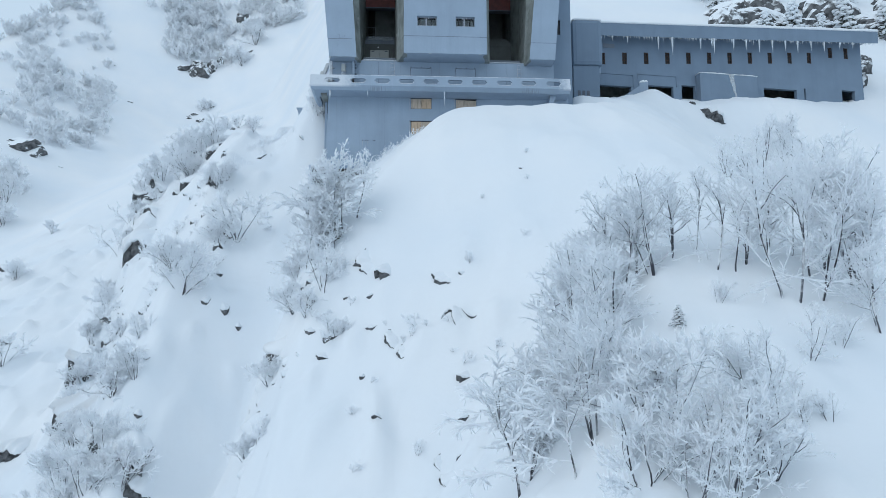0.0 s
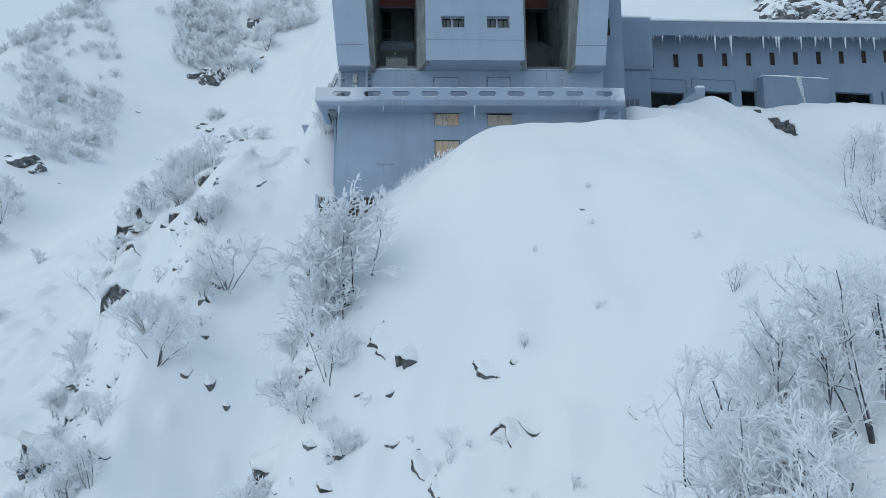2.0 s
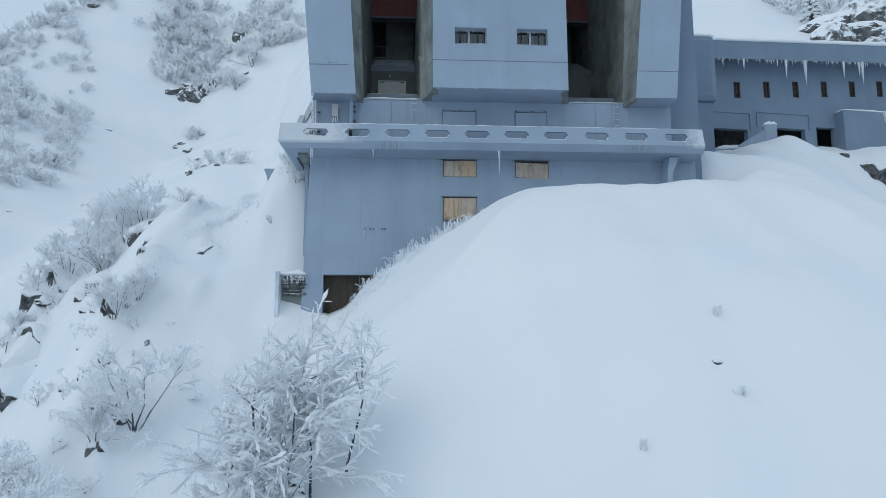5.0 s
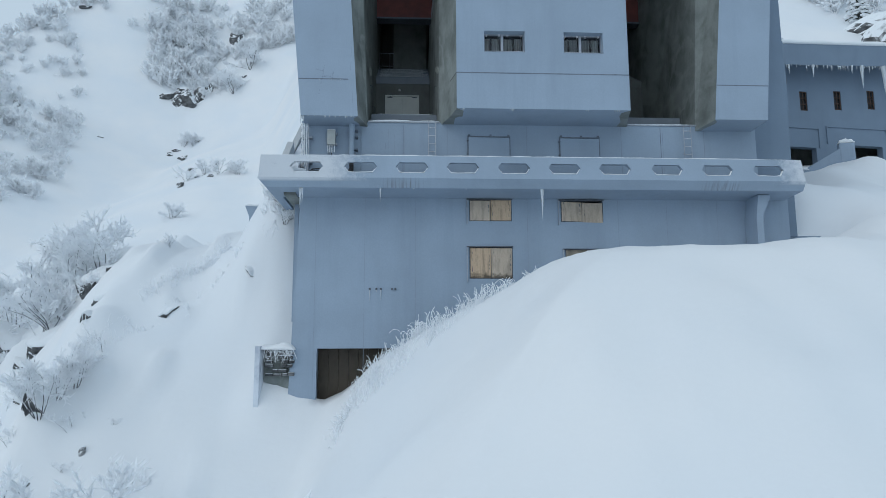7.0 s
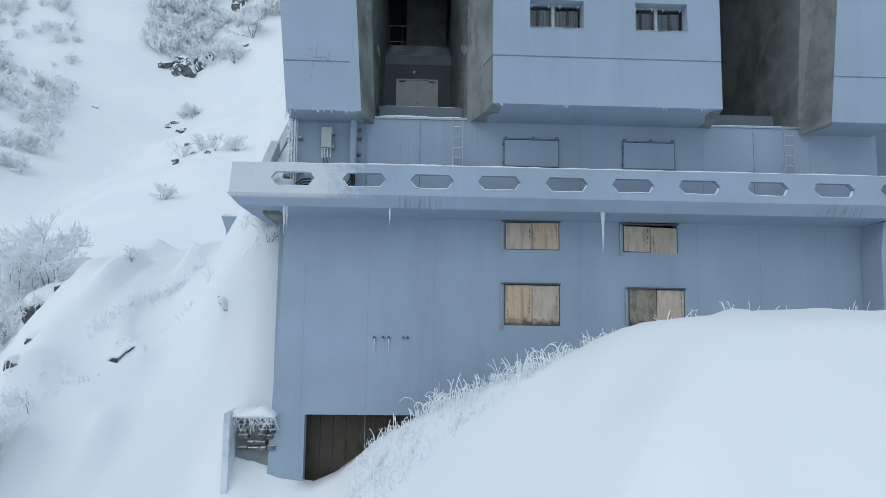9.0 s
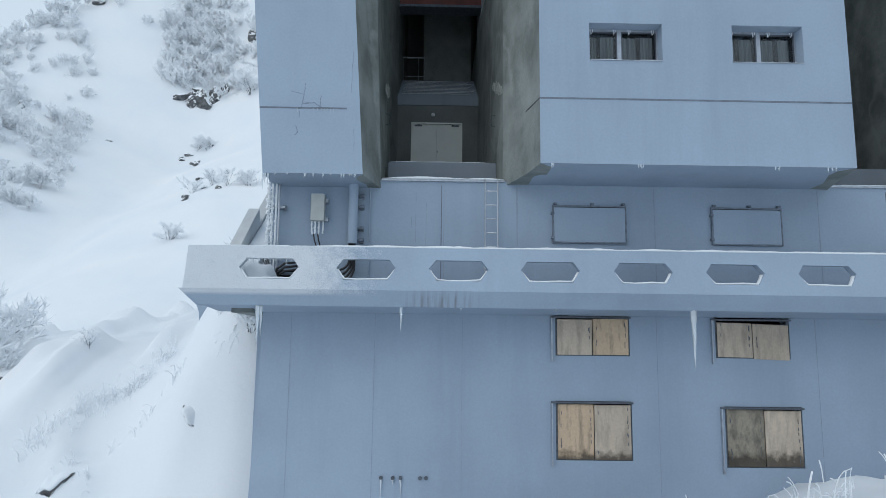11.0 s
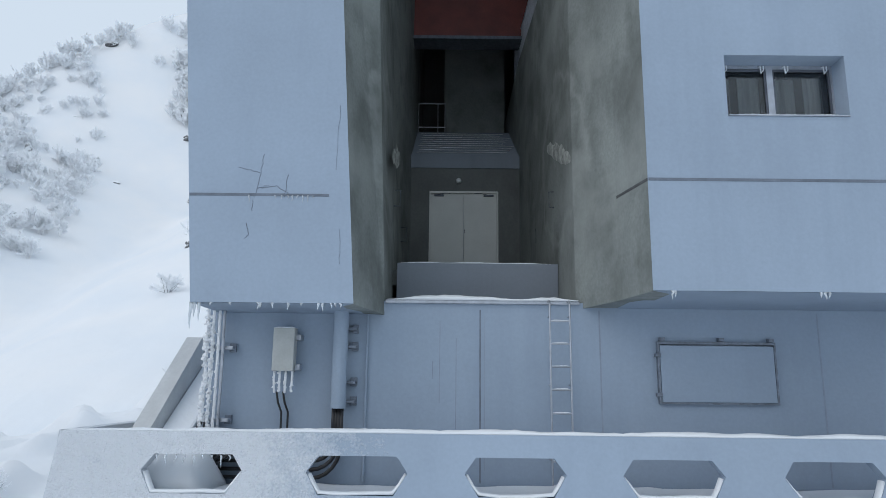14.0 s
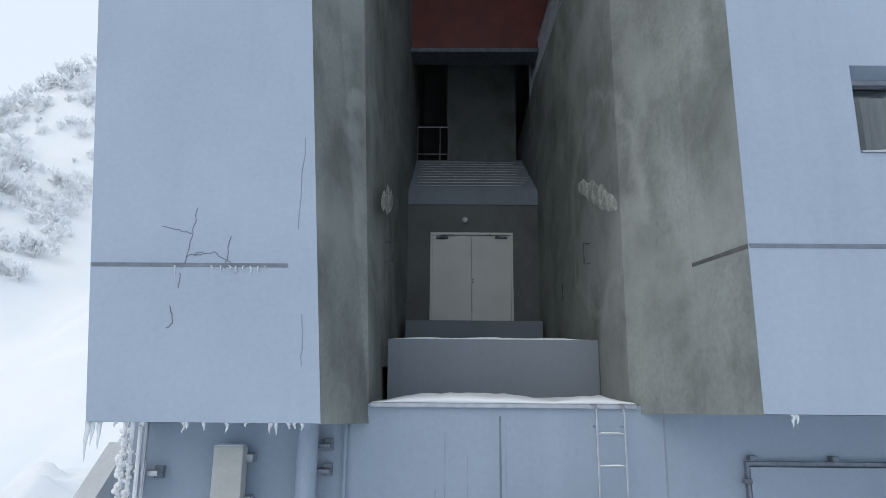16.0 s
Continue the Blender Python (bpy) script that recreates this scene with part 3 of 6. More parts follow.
def build_station():
    # lower storey with shuttered windows and a garage mouth
    shutters = [(-3.04, -1.07, 38.6, 39.83), (1.21, 3.2, 38.58, 39.83), (-3.05, -1.06, 35.9, 37.42), (1.37, 3.41, 35.75, 37.32)]
    lower = wall_grid(-10.75, 10.72, 26.0, 40.0, shutters + [(-9.85, -4.6, 29.4, 32.75)], F, F + 0.45)
    corner = box(-10.75, -10.35, F + 0.45, 74, 26, 43.0)
    for v in [*lower.verts, *corner.verts]:
        if v.co.x < -10.3:
            v.co.x -= 0.033 * max(0.0, 39.7 - v.co.z)
    part("lower_wall", lower, PAINT, station)
    part("side_wall", corner, PAINT, station)
    part("side_wall", box(10.3, 10.72, F + 0.45, 74, 26, 43.0), PAINT, station)
    for k in range(14):
        x = -10.3 + k * 0.45
        part("garage_board", box(x, x + 0.44, 62.1, 62.16, 26, 33.2), PLY_DARK, station, "mouldy brown boarding")
    part("garage_ceiling", box(-10.3, -4.0, F + 0.46, 64.5, 32.9, 33.2), RAW, station)
    part("garage_side_wall", box(-4.5, -4.2, F + 0.46, 64.5, 26, 32.88), RAW, station)
    # terrace slab and its cranked parapet, with a row of six-sided openings
    slab = prism([(59.80, 40.22), (F - 0.003, 40.22), (F - 0.003, 39.66), (59.80, 39.76)], -11.9, 11.85)
    part("terrace_slab", slab, PAINT, station)
    part("parapet", parapet_mesh(), PARAPET, station, "cranked parapet with a row of six-sided openings, iced at its end")
    # upper wall behind the terrace
    upper = wall_grid(-10.78, 10.72, 40.22, 43.34, [], F, F + 0.4)
    part("upper_wall", upper, PAINT, station)
    for x in (-10.0, -7.8 + 0.0, -5.5, -0.35, 3.9, 6.2, 8.6):
        part("panel_joint", box(x - 0.007, x + 0.007, F - 0.004, F + 0.02, 30.8 + (x > -4) * 3, 39.66), FAINT, station)
    for x in (-8.03, -6.09, -4.04, -0.3, 4.2, 6.1, 8.2):
        part("panel_joint", box(x - 0.012, x + 0.012, F - 0.004, F + 0.02, 40.3, 43.2), JOINT if x in (-6.09, 6.1, -8.03) else FAINT, station)
    for x, z0, z1 in ((-6.02, 40.5, 43.1), (-6.5, 40.6, 42.7), (-6.78, 41.6, 43.0), (-6.9, 42.0, 42.3), (6.2, 40.6, 43.0)):
        part("rain_streak", box(x - 0.008, x + 0.008, F - 0.003, F + 0.01, z0, z1), FAINT, station)
    # three cantilevered blocks
    for name, x0, x1, y0, z0, joint in (("tower", -10.62, -8.1, TWL, 43.13, 44.87), ("tower", 8.08, 10.52, TWR, 43.11, 44.77), ("central_block", -3.73, 4.0, BOX, 43.28, 44.95)):
        holes = []
        if name == "central_block":
            holes = [(-2.48, -0.66, 45.96, 46.96), (1.10, 2.88, 45.96, 46.96)]
        lean = {-10.62: -FLARE, 8.08: FLARE}.get(x0, 0)
        o = part(name, flared(wall_grid(x0, x1, z0, TOP, holes, y0, y0 + (0.48 if holes else 0.3)), lean), PAINT, station)
        part("underside", prism([(y0 + 0.3, z0 - 0.004), (y0 + 0.02, z0 - 0.004), (F + 0.1, z0 - 0.03), (F + 0.1, z0 + 0.3), (y0 + 0.3, z0 + 0.3)], x0 + 0.005, x1 - 0.005), PAINT, o)
        part("joint_line", flared(box(x0 + 0.01, x1 - (0.33 if x0 < -9 else 0.01), y0 - 0.006, y0 + 0.05, joint - 0.022, joint + 0.022), lean), JOINT, o)
    part("outer_side_wall", flared(box(-10.62, -10.3, TWL + 0.3, 79, 43.13, TOP), -FLARE), PAINT, station)
    part("outer_side_wall", flared(box(10.2, 10.52, TWR + 0.3, 79, 43.11, TOP), FLARE), PAINT, station)
    # recess cheeks: angled bare concrete
    cheeks = [
        [(-8.1, TWL + 0.01), (-7.74, 61.40), (-7.74, DOORWALL), (-7.74, 79), (-8.3, 79), (-8.3, TWL + 0.3)],
        [(-3.73, BOX + 0.01), (-3.94, 60.30), (-4.39, 61.6), (-4.66, DOORWALL), (-4.66, 79), (-3.4, 79), (-3.4, BOX + 0.3)],
        [(4.0, BOX + 0.01), (4.2, 60.30), (4.55, 61.6), (4.8, DOORWALL), (4.8, 79), (3.7, 79), (3.7, BOX + 0.3)],
        [(8.08, TWR + 0.01), (7.80, 61.4), (7.78, DOORWALL), (7.78, 79), (8.3, 79), (8.3, TWR + 0.3)],
    ]
    for pts, z0, lean in zip(cheeks, (43.13, 43.28, 43.28, 43.11), (-FLARE * 0.74, 0, 0, FLARE)):
        if pts[0][0] == -3.73:
            low = prism([(-4.50, 64.2), (-4.66, DOORWALL), (-4.66, 79), (-4.40, 79), (-4.25, 64.2)], z0 - 0.02, 51.33, "z")
            part("recess_cheek", low, RAW, station, "water-stained bare concrete cheek")
            pts = pts[:3] + [(-4.50, 64.19), (-3.4, 64.19)] + pts[6:]
        bm = prism(pts, z0 - 0.02, TOP, "z")
        y_front = pts[0][1]
        for v in bm.verts:
            if v.co.z < z0:
                v.co.z = z0 - 0.008 - 0.03 * min(1.0, max(0.0, (v.co.y - y_front) / (F + 0.1 - y_front)))
            front = min(1, max(0, (63 - v.co.y) / 2.5))
            v.co.x += lean * front * (v.co.z - 43.12)
        part("recess_cheek", bm, RAW, station, "water-stained bare concrete cheek")
    for (ax, ay), (bx, by), z in (((-3.73, BOX), (-3.94, 60.30), 44.95), ((4.0, BOX), (4.2, 60.30), 44.95)):
        k = 0.006 if ax < 0 else -0.006
        part("joint_line", prism([(ax - k, ay + 0.01), (bx - k, by), (bx + 6 * k, by), (ax + 6 * k, ay + 0.01)], z - 0.022, z + 0.022, "z"), DARK_JOINT, station)
    for x0, x1, z in ((-10.3, -8.3, 43.2), (-3.4, 3.7, 43.3), (8.4, 10.3, 43.2)):
        part("block_floor", box(x0, x1, 61.6, 79, z, z + 0.2), RAW, station)
    for side, (x0, x1) in enumerate(((-7.75, -4.36), (4.5, 7.9))):
        build_recess(x0, x1, side)
    part("roof", box(-11.8, 11.8, BOX - 0.2, 79.3, TOP, TOP + 0.4), PAINT, station, "flat concrete roof slab")
    part("rear_wall", box(-10.75, 10.72, 78.99, 79.3, 30, TOP), PAINT, station)


def parapet_mesh():
    """Outer face cranked at its widest line, pierced by ten six-sided holes, with an inner face and a level top."""
    bm = bmesh.new()
    z_wide, z_top, z_low = 40.12, 41.2, 39.74
    y_of = lambda z: 59.52 + (z - z_wide) / (z_top - z_wide) * 0.27
    thick = 0.2
    x0, x1 = -12.22, 11.85
    zt, zm, zb = 40.89, 40.67, 40.37
    starts = HOLES
    hexes = [[(s, zm), (s + 0.16, zt), (s + 1.27, zt), (s + 1.43, zm), (s + 1.24, zb), (s + 0.19, zb)] for s in starts]

    def v(x, z, inner):
        return bm.verts.new((x, y_of(z) + thick * inner, z))
    for inner in (0, 1):
        xs = [x0 if not inner else x0 + 0.15] + [(a + 1.43 + b) / 2 for a, b in zip(starts, starts[1:])] + [x1]
        for i, h in enumerate(hexes):
            a, b = xs[i], xs[i + 1]
            lo = z_wide if not inner else z_wide + 0.1
            q = {"bl": (a, lo), "br": (b, lo), "tr": (b, z_top), "tl": (a, z_top), "ml": (a, zm), "mr": (b, zm)}
            l, tl, tr, r, br, bl = h
            for f in ([q["ml"], l, tl, q["tl"]], [q["tl"], tl, tr, q["tr"]], [q["tr"], tr, r, q["mr"]], [q["mr"], r, br, q["br"]], [q["br"], br, bl, q["bl"]], [q["bl"], bl, l, q["ml"]]):
                bm.faces.new([v(x, z, inner) for x, z in f])
    for h in hexes:
        for (ax, az), (bx, bz) in zip(h, h[1:] + h[:1]):
            bm.faces.new([v(ax, az, 0), v(bx, bz, 0), v(bx, bz, 1), v(ax, az, 1)])
    # top, lower cranked face, ends
    W = lambda x, y, z: bm.verts.new((x, y, z))
    bm.faces.new([W(x0, y_of(z_top), z_top), W(x1, y_of(z_top), z_top), W(x1, y_of(z_top) + thick, z_top), W(x0, y_of(z_top) + thick, z_top)])
    bm.faces.new([W(x0 - 0.1, 59.52, z_wide), W(x1, 59.52, z_wide), W(x1, 59.80, z_low), W(x0 + 0.25, 59.80, z_low)])
    bm.faces.new([W(x0 + 0.25, 59.80, z_low), W(x1, 59.80, z_low), W(x1, 59.82, z_low), W(x0 + 0.25, 59.82, z_low)])
    bm.faces.new([W(x1, 59.52, z_wide), W(x1, 59.80, z_low), W(x1, 59.98, z_wide + 0.1), W(x1, 59.99, z_top), W(x1, 59.79, z_top)])
    bmesh.ops.remove_doubles(bm, verts=bm.verts, dist=0.001)
    # the parapet turns the corner and runs back along the end of the terrace
    prism([(-12.24, 41.2), (-12.32, 40.12), (-11.97, 39.74), (-11.6, 39.74), (-11.6, 40.2), (-12.04, 40.25), (-12.02, 41.2)], 59.80, 64.5, "y", bm=bm)
    return bm


def build_recess(x0, x1, side):
    """Snowy sill, low grey parapet, double door, stair and machinery bay above it."""
    mid = (x0 + x1) / 2
    # the right recess gets its deeper shade from a darker concrete colour
    bare, step = (RAW, PAINT_DARK) if side == 0 else (RAW_SHADED, RAW_SHADED)
    doorway = [(mid - 1.15, mid + 0.79, 45.11, 47.32)] if side == 0 else []
    part("recess_floor", box(x0 - 0.3, x1 + 0.3, F + 0.4, 66.6, 43.0, 43.3), RAW, station)
    part("sill", box(x0 + 0.02, x1 - 0.02, F - 0.06, F + 1.25, 43.3, 43.36, 0.01), STEEL, station, "sheet-metal sill")
    part("low_parapet", box(x0 + 0.08, x1 - 0.1, 62.97, 63.17, 43.37, 44.32), PAINT_DARK, station, "grey painted low parapet")
    part("inner_floor", box(x0 - 0.2, x1 + 0.2, 63.17, DOORWALL - 0.01, 43.9, 44.2), bare, station)
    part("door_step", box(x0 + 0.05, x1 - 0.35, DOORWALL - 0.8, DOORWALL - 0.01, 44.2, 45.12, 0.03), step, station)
    # door wall coloured dark to stand for the shade at the recess back
    part("door_wall", wall_grid(x0 - 0.3, x1 + 0.3, 44.2, 48.01, doorway, DOORWALL, DOORWALL + 0.25), RAW_SHADED, station)
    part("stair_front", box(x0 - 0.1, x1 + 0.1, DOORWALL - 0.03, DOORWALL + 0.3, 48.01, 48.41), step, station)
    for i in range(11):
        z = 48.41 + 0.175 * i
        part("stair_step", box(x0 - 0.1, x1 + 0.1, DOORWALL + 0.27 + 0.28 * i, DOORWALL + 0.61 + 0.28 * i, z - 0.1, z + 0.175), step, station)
    part("landing", box(x0 - 0.2, x1 + 0.2, 71.25, 79, 50.1, 50.33), bare, station)
    part("bay_wall", box(mid - 0.8, mid + 1.3, 71.6, 71.9, 50.33, 54.1), bare, station, "bare concrete wall panel")
    part("bay_back", box(x0 - 0.3, x1 + 0.3, 75.0, 75.2, 50.33, TOP), RAW_SHADED, station, "back of the bay, its shade put into a dark colour")
    part("red_girder", box(x0 - 0.1, x1 + 0.1, 67.9, 68.2, 52.1, 57.4), RED, station, "dark red steel girder face")
    part("girder_flange", box(x0 - 0.1, x1 + 0.1, 67.75, 68.4, 52.0, 52.1), STEEL_DARK, station)


build_station()


# ---- lower wing of the station ----
WING = pose(19.5, 76.9, 0, 0, 0, 7)
wing = thing("station_wing", "long low blue-grey concrete wing with a row of slit windows", "building")
wing.matrix_basis = WING
SLITS = [(0.2 + 2.79 * i, 0.8 + 2.79 * i, 49.9 + 0.207 * i, 51.35 + 0.207 * i) for i in range(11)] + [(31.2, 31.8, 52.9, 54.3), (33.5, 34.1, 52.95, 54.4)]


def build_wing():
    mouths = [(0.0, 4.0, 44, 47.36), (6.1, 9.45, 44, 47.7), (10.55, 12.35, 44, 47.97), (21.7, 26.3, 44, 48.33), (27.35, 27.6, 45, 48.6), (32.8, 34.7, 46.1, 48.75)]
    bm2 = wall_grid(-2.0, 36.0, 40, 55.0, SLITS + mouths, 0, 0.5)
    for v in bm2.verts:
        if v.co.z > 54.9:
            v.co.z = 53.35 + 0.05 * (v.co.x + 2)
    part("front_wall", bm2, PAINT_WING, wing)
    part("end_wall", box(35.6, 36.0, 0.5, 12, 40, 55.2), PAINT_WING, wing)
    part("rear_wall", box(-2, 36.0, 12, 12.4, 40, 55.2), PAINT_WING, wing)
    part("floor", box(-2, 35.5, 0.5, 12, 43.7, 44.0), RAW, wing)
    part("partition", box(-2, 35.5, 6, 6.2, 44.0, 53.3), RAW, wing)
    for x0, x1, z0, z1 in ((-0.1, 4.25, 47.4, 48.75), (5.0, 9.85, 47.75, 48.95)):
        for e in ((x0, x1, z1, z1 + 0.1), (x0 - 0.1, x0, z0 - 0.05, z1 + 0.1), (x1, x1 + 0.1, z0 - 0.05, z1 + 0.1)):
            part("lintel_frame", box(e[0], e[1], -0.08, -0.004, e[2], e[3]), PAINT_WING, wing)
    # deep sloping eave
    bm = bmesh.new()
    pts0 = [(-1.6, 52.6), (-1.7, 54.1), (12.6, 56.0), (12.6, 54.2), (0.2, 53.5)]
    A = [bm.verts.new((-2.3, y, z)) for y, z in pts0]
    B = [bm.verts.new((37.2, y, z + 2.0)) for y, z in pts0]
    bm.faces.new(A), bm.faces.new(B[::-1])
    for i in range(5):
        j = (i + 1) % 5
        bm.faces.new((A[j], A[i], B[i], B[j]))
    part("roof", bm, PAINT_WING, wing, "mono-pitch roof with a deep concrete eave")
    part("annexe_wall", box(12.45, 20.1, -1.0, -0.004, 42, 49.3, 0.05), PAINT_WING, wing, "plain projecting annexe")
    part("vent_panel", box(0.6, 2.05, -0.03, 0.1, 52.0, 52.5), PAINT_DARK, wing)
    for x0, x1, z0, z1 in SLITS:
        g = part("window_grating", wall_grid(x0 + 0.004, x1 - 0.004, z0 + 0.004, z1 - 0.004, [(x0 + 0.08, (x0 + x1) / 2 - 0.03, z0 + 0.08 + k * (z1 - z0 - 0.08) / 3, z0 + (k + 1) * (z1 - z0 - 0.08) / 3) for k in range(3)] + [((x0 + x1) / 2 + 0.03, x1 - 0.08, z0 + 0.08 + k * (z1 - z0 - 0.08) / 3, z0 + (k + 1) * (z1 - z0 - 0.08) / 3) for k in range(3)], 0.05, 0.1), RUST, wing, "rust-brown steel window grating")
        part("pane", box(x0 + 0.01, x1 - 0.01, 0.2, 0.23, z0 + 0.01, z1 - 0.01), DARK, g)


build_wing()
link_block = thing("stair_tower", "rounded blue-grey concrete stair tower with a snow cap", "building")
part("upper_drum", box(15.0, 18.4, 71.7, 78.5, 47.6, 52.9, 0.45), PAINT_WING, link_block)
part("lower_block", box(15.1, 18.0, 72.0, 78.5, 40, 47.6), PAINT_WING, link_block)
for k, x in enumerate((15.5, 16.0, 16.5)):
    part("window", box(x, x + 0.32, 71.95, 72.1, 43.8, 44.75), STEEL_DARK, link_block)
side_wing = thing("side_block", "narrow blue-grey concrete block with one slit window", "building")
part("block_wall", wall_grid(10.74, 12.6, 38.0, TOP, [(11.27, 11.57, 46.53, 48.04)], 61.7, 62.1), PAINT_WING, side_wing)
part("block_wall", box(12.2, 12.6, 62.1, 79, 38, TOP), PAINT_WING, side_wing)
part("slit_window", box(11.28, 11.56, 61.85, 61.9, 46.54, 48.03), DARK, side_wing)


# ---- rocks ----
def rock_mesh(seed, stretch):
    rng = random.Random(seed)
    bm = bmesh.new()
    bmesh.ops.create_icosphere(bm, subdivisions=4, radius=0.5)
    planes = [(Vector((rng.gauss(0, 1), rng.gauss(0, 1), rng.gauss(0, 0.7))).normalized(), rng.uniform(0.26, 0.42)) for _ in range(16)]
    off = Vector((seed * 7.3, seed * 3.1, 0))
    for v in bm.verts:
        p = v.co.copy()
        for n, d in planes:
            over = p.dot(n) - d
            if over > 0:
                p -= n * over * 0.92
        p += p.normalized() * (noise.noise(p * 4 + off) * 0.07 + noise.noise(p * 11 + off) * 0.035)
        v.co = (p.x * stretch[0], p.y * stretch[1], p.z * stretch[2])
    me = bpy.data.meshes.new("rock")
    bm.to_mesh(me)
    bm.free()
    me.materials.append(ROCK)
    return me


ROCK_MESHES = [rock_mesh(i, s) for i, s in enumerate(((1.5, 1.0, 0.9), (1.1, 1.0, 1.3), (1.8, 1.1, 0.8), (0.8, 1.0, 1.6), (1.3, 1.2, 1.0)))]


def rock(x, y, size, kind=None, turn=None, lift=0.0, label="dark weathered rock half buried in the snow slope", group="rocks on the slope", tilt=0.0):
    rng = random.Random(int(x * 131 + y * 17))
    ob = new("rock", ROCK_MESHES[rng.randrange(5) if kind is None else kind])
    z = ground_height(x, y)
    ob.matrix_basis = pose(x, y, z + lift - 0.26 * size, rng.uniform(-15, 15), tilt + rng.uniform(-15, 15), rng.uniform(-40, 40) if turn is None else turn) @ Matrix.Diagonal((size, size, size, 1))
    return tagged(ob, label, "rock", group)


CRAG_MESHES = [me.copy() for me in ROCK_MESHES]
for me in CRAG_MESHES:
    me.materials.clear()
    me.materials.append(CRAG)


def crag(x, y, s, lift, label, group="far outcrops"):
    o = rock(x, y, s, lift=lift * s, label=label, group=group)
    o.data = CRAG_MESHES[ROCK_MESHES.index(o.data)]


def ledge(x, y, half, height, face, label="dark rock edge showing under an overhanging lip of snow", bow=0.35):
    """A rock edge that breaks out of the slope under a hood of snow. face: the way it looks, in degrees in the plane of the slope (180 left, 270 downhill)."""
    seed = x * 3.7 + y * 1.3
    e = 0.8
    n = Vector((-(float(terrain(x + e, y)) - float(terrain(x - e, y))) / (2 * e), -(float(terrain(x, y + e)) - float(terrain(x, y - e))) / (2 * e), 1)).normalized()
    v = (Vector((0, 0, 1)) - n * n.z).normalized()
    u = v.cross(n)
    a = radians(face)
    out, along = u * math.cos(a) + v * math.sin(a), u * -math.sin(a) + v * math.cos(a)
    foot = Vector((x, y, ground_height(x, y)))

    def place(s, d, c):
        q = foot + along * s + out * d
        g = Vector((q.x, q.y, ground_height(q.x, q.y)))
        return g + n * c - foot
    cols = max(14, int(half * 14))
    hood, stone = bmesh.new(), bmesh.new()
    hoods, stones = [], []
    for i in range(cols + 1):
        f = 2 * i / cols - 1
        s = f * half
        swell = max(0.0, 1 - f * f) ** 0.85
        jag = noise.noise((s * 2.1, seed, 0.3)) * 0.25 * half + noise.noise((s * 6.5, seed, 4.0)) * 0.14 * min(half, 1)
        rim = bow * half * (1 - f * f) + jag
        h = 0.6 * height * swell * (0.9 + 0.5 * noise.noise((s * 2.6, seed, 8.0)) + 0.35 * noise.noise((s * 8, seed, 2.0)))
        reach = 0.75 * height * swell * (0.9 + 0.9 * noise.noise((s * 3.1, seed, 5.0)) + 0.5 * noise.noise((s * 9, seed, 7.0)))
        lip = h * 0.3 * max(0.0, noise.noise((s * 4.2, seed, 6.0)) + 0.3)
        back = (0.5 * half + 1.6 * height) * (0.2 + 0.8 * (1 - f * f))
        top = h * 1.12 + 0.03 * swell - 0.04 * (1 - swell)
        col = [(rim - 0.03, h - lip - 0.03), (rim + 0.03 + 0.06 * h, h - lip), (rim + 0.02, top), (rim - 0.12 * back, top * 1.04)]
        for k in (0.3, 0.5, 0.7, 0.85, 1.0):
            col.append((rim - back * k, top * 1.04 * (1 - k) ** 2 * (1 + 2 * k) - 0.08 * k))
        hoods.append([hood.verts.new(place(s, d, c)) for d, c in col])
        rough = lambda k: 0.16 * min(height, 1.2) * noise.noise((s * 5, seed + k * 3.0, k * 1.7))
        ring = [(rim - 0.12, h * 0.5 - 0.08), (rim - 0.01, h * 0.97), (rim + 0.15 * reach, h * 0.75 + rough(2)), (rim + 0.45 * reach, h * 0.55 + rough(3)), (rim + 0.75 * reach, h * 0.3 + rough(4)), (rim + max(0.05, reach), -0.3), (rim - 0.3, -0.4)]
        stones.append([stone.verts.new(place(s, d, c)) for d, c in ring])
    for A, B in zip(hoods, hoods[1:]):
        for k in range(len(A) - 1):
            hood.faces.new((A[k], B[k], B[k + 1], A[k + 1]))
    for A, B in zip(stones, stones[1:]):
        for k in range(7):
            stone.faces.new((A[k], B[k], B[(k + 1) % 7], A[(k + 1) % 7]))
    stone.faces.new(stones[0]), stone.faces.new(stones[-1][::-1])
    t = thing("rock_ledge", label, "rock", "rock edges on the slope", at=foot)
    part("rock_face", stone, EDGE_ROCK, t)
    part("snow_hood", hood, SNOW, t, "smooth overhanging hood of snow", True)
    return t


for x, y, half, height, face in ((-5.92, 40.5, 1.25, 0.34, 200), (-4.95, 39.3, 0.55, 0.62, 262), (-1.69, 37.9, 0.8, 0.30, 235), (-1.2, 35.1, 0.75, 0.22, 190), (-0.5, 35.2, 0.42, 0.16, 270),
                                 (-4.33, 35.6, 0.65, 0.32, 200), (-3.74, 34.8, 0.55, 0.22, 195), (1.86, 31.1, 0.65, 0.32, 215), (-5.0, 31.9, 0.22, 0.2, 260), (-2.3, 30.0, 0.45, 0.13, 190), (-2.1, 29.2, 0.42, 0.30, 200),
                                 (3.6, 42.8, 0.14, 0.12, 270), (3.0, 34.4, 0.3, 0.09, 215), (-6.9, 38.9, 0.25, 0.14, 255)):
    ledge(x, y, half, height, face)
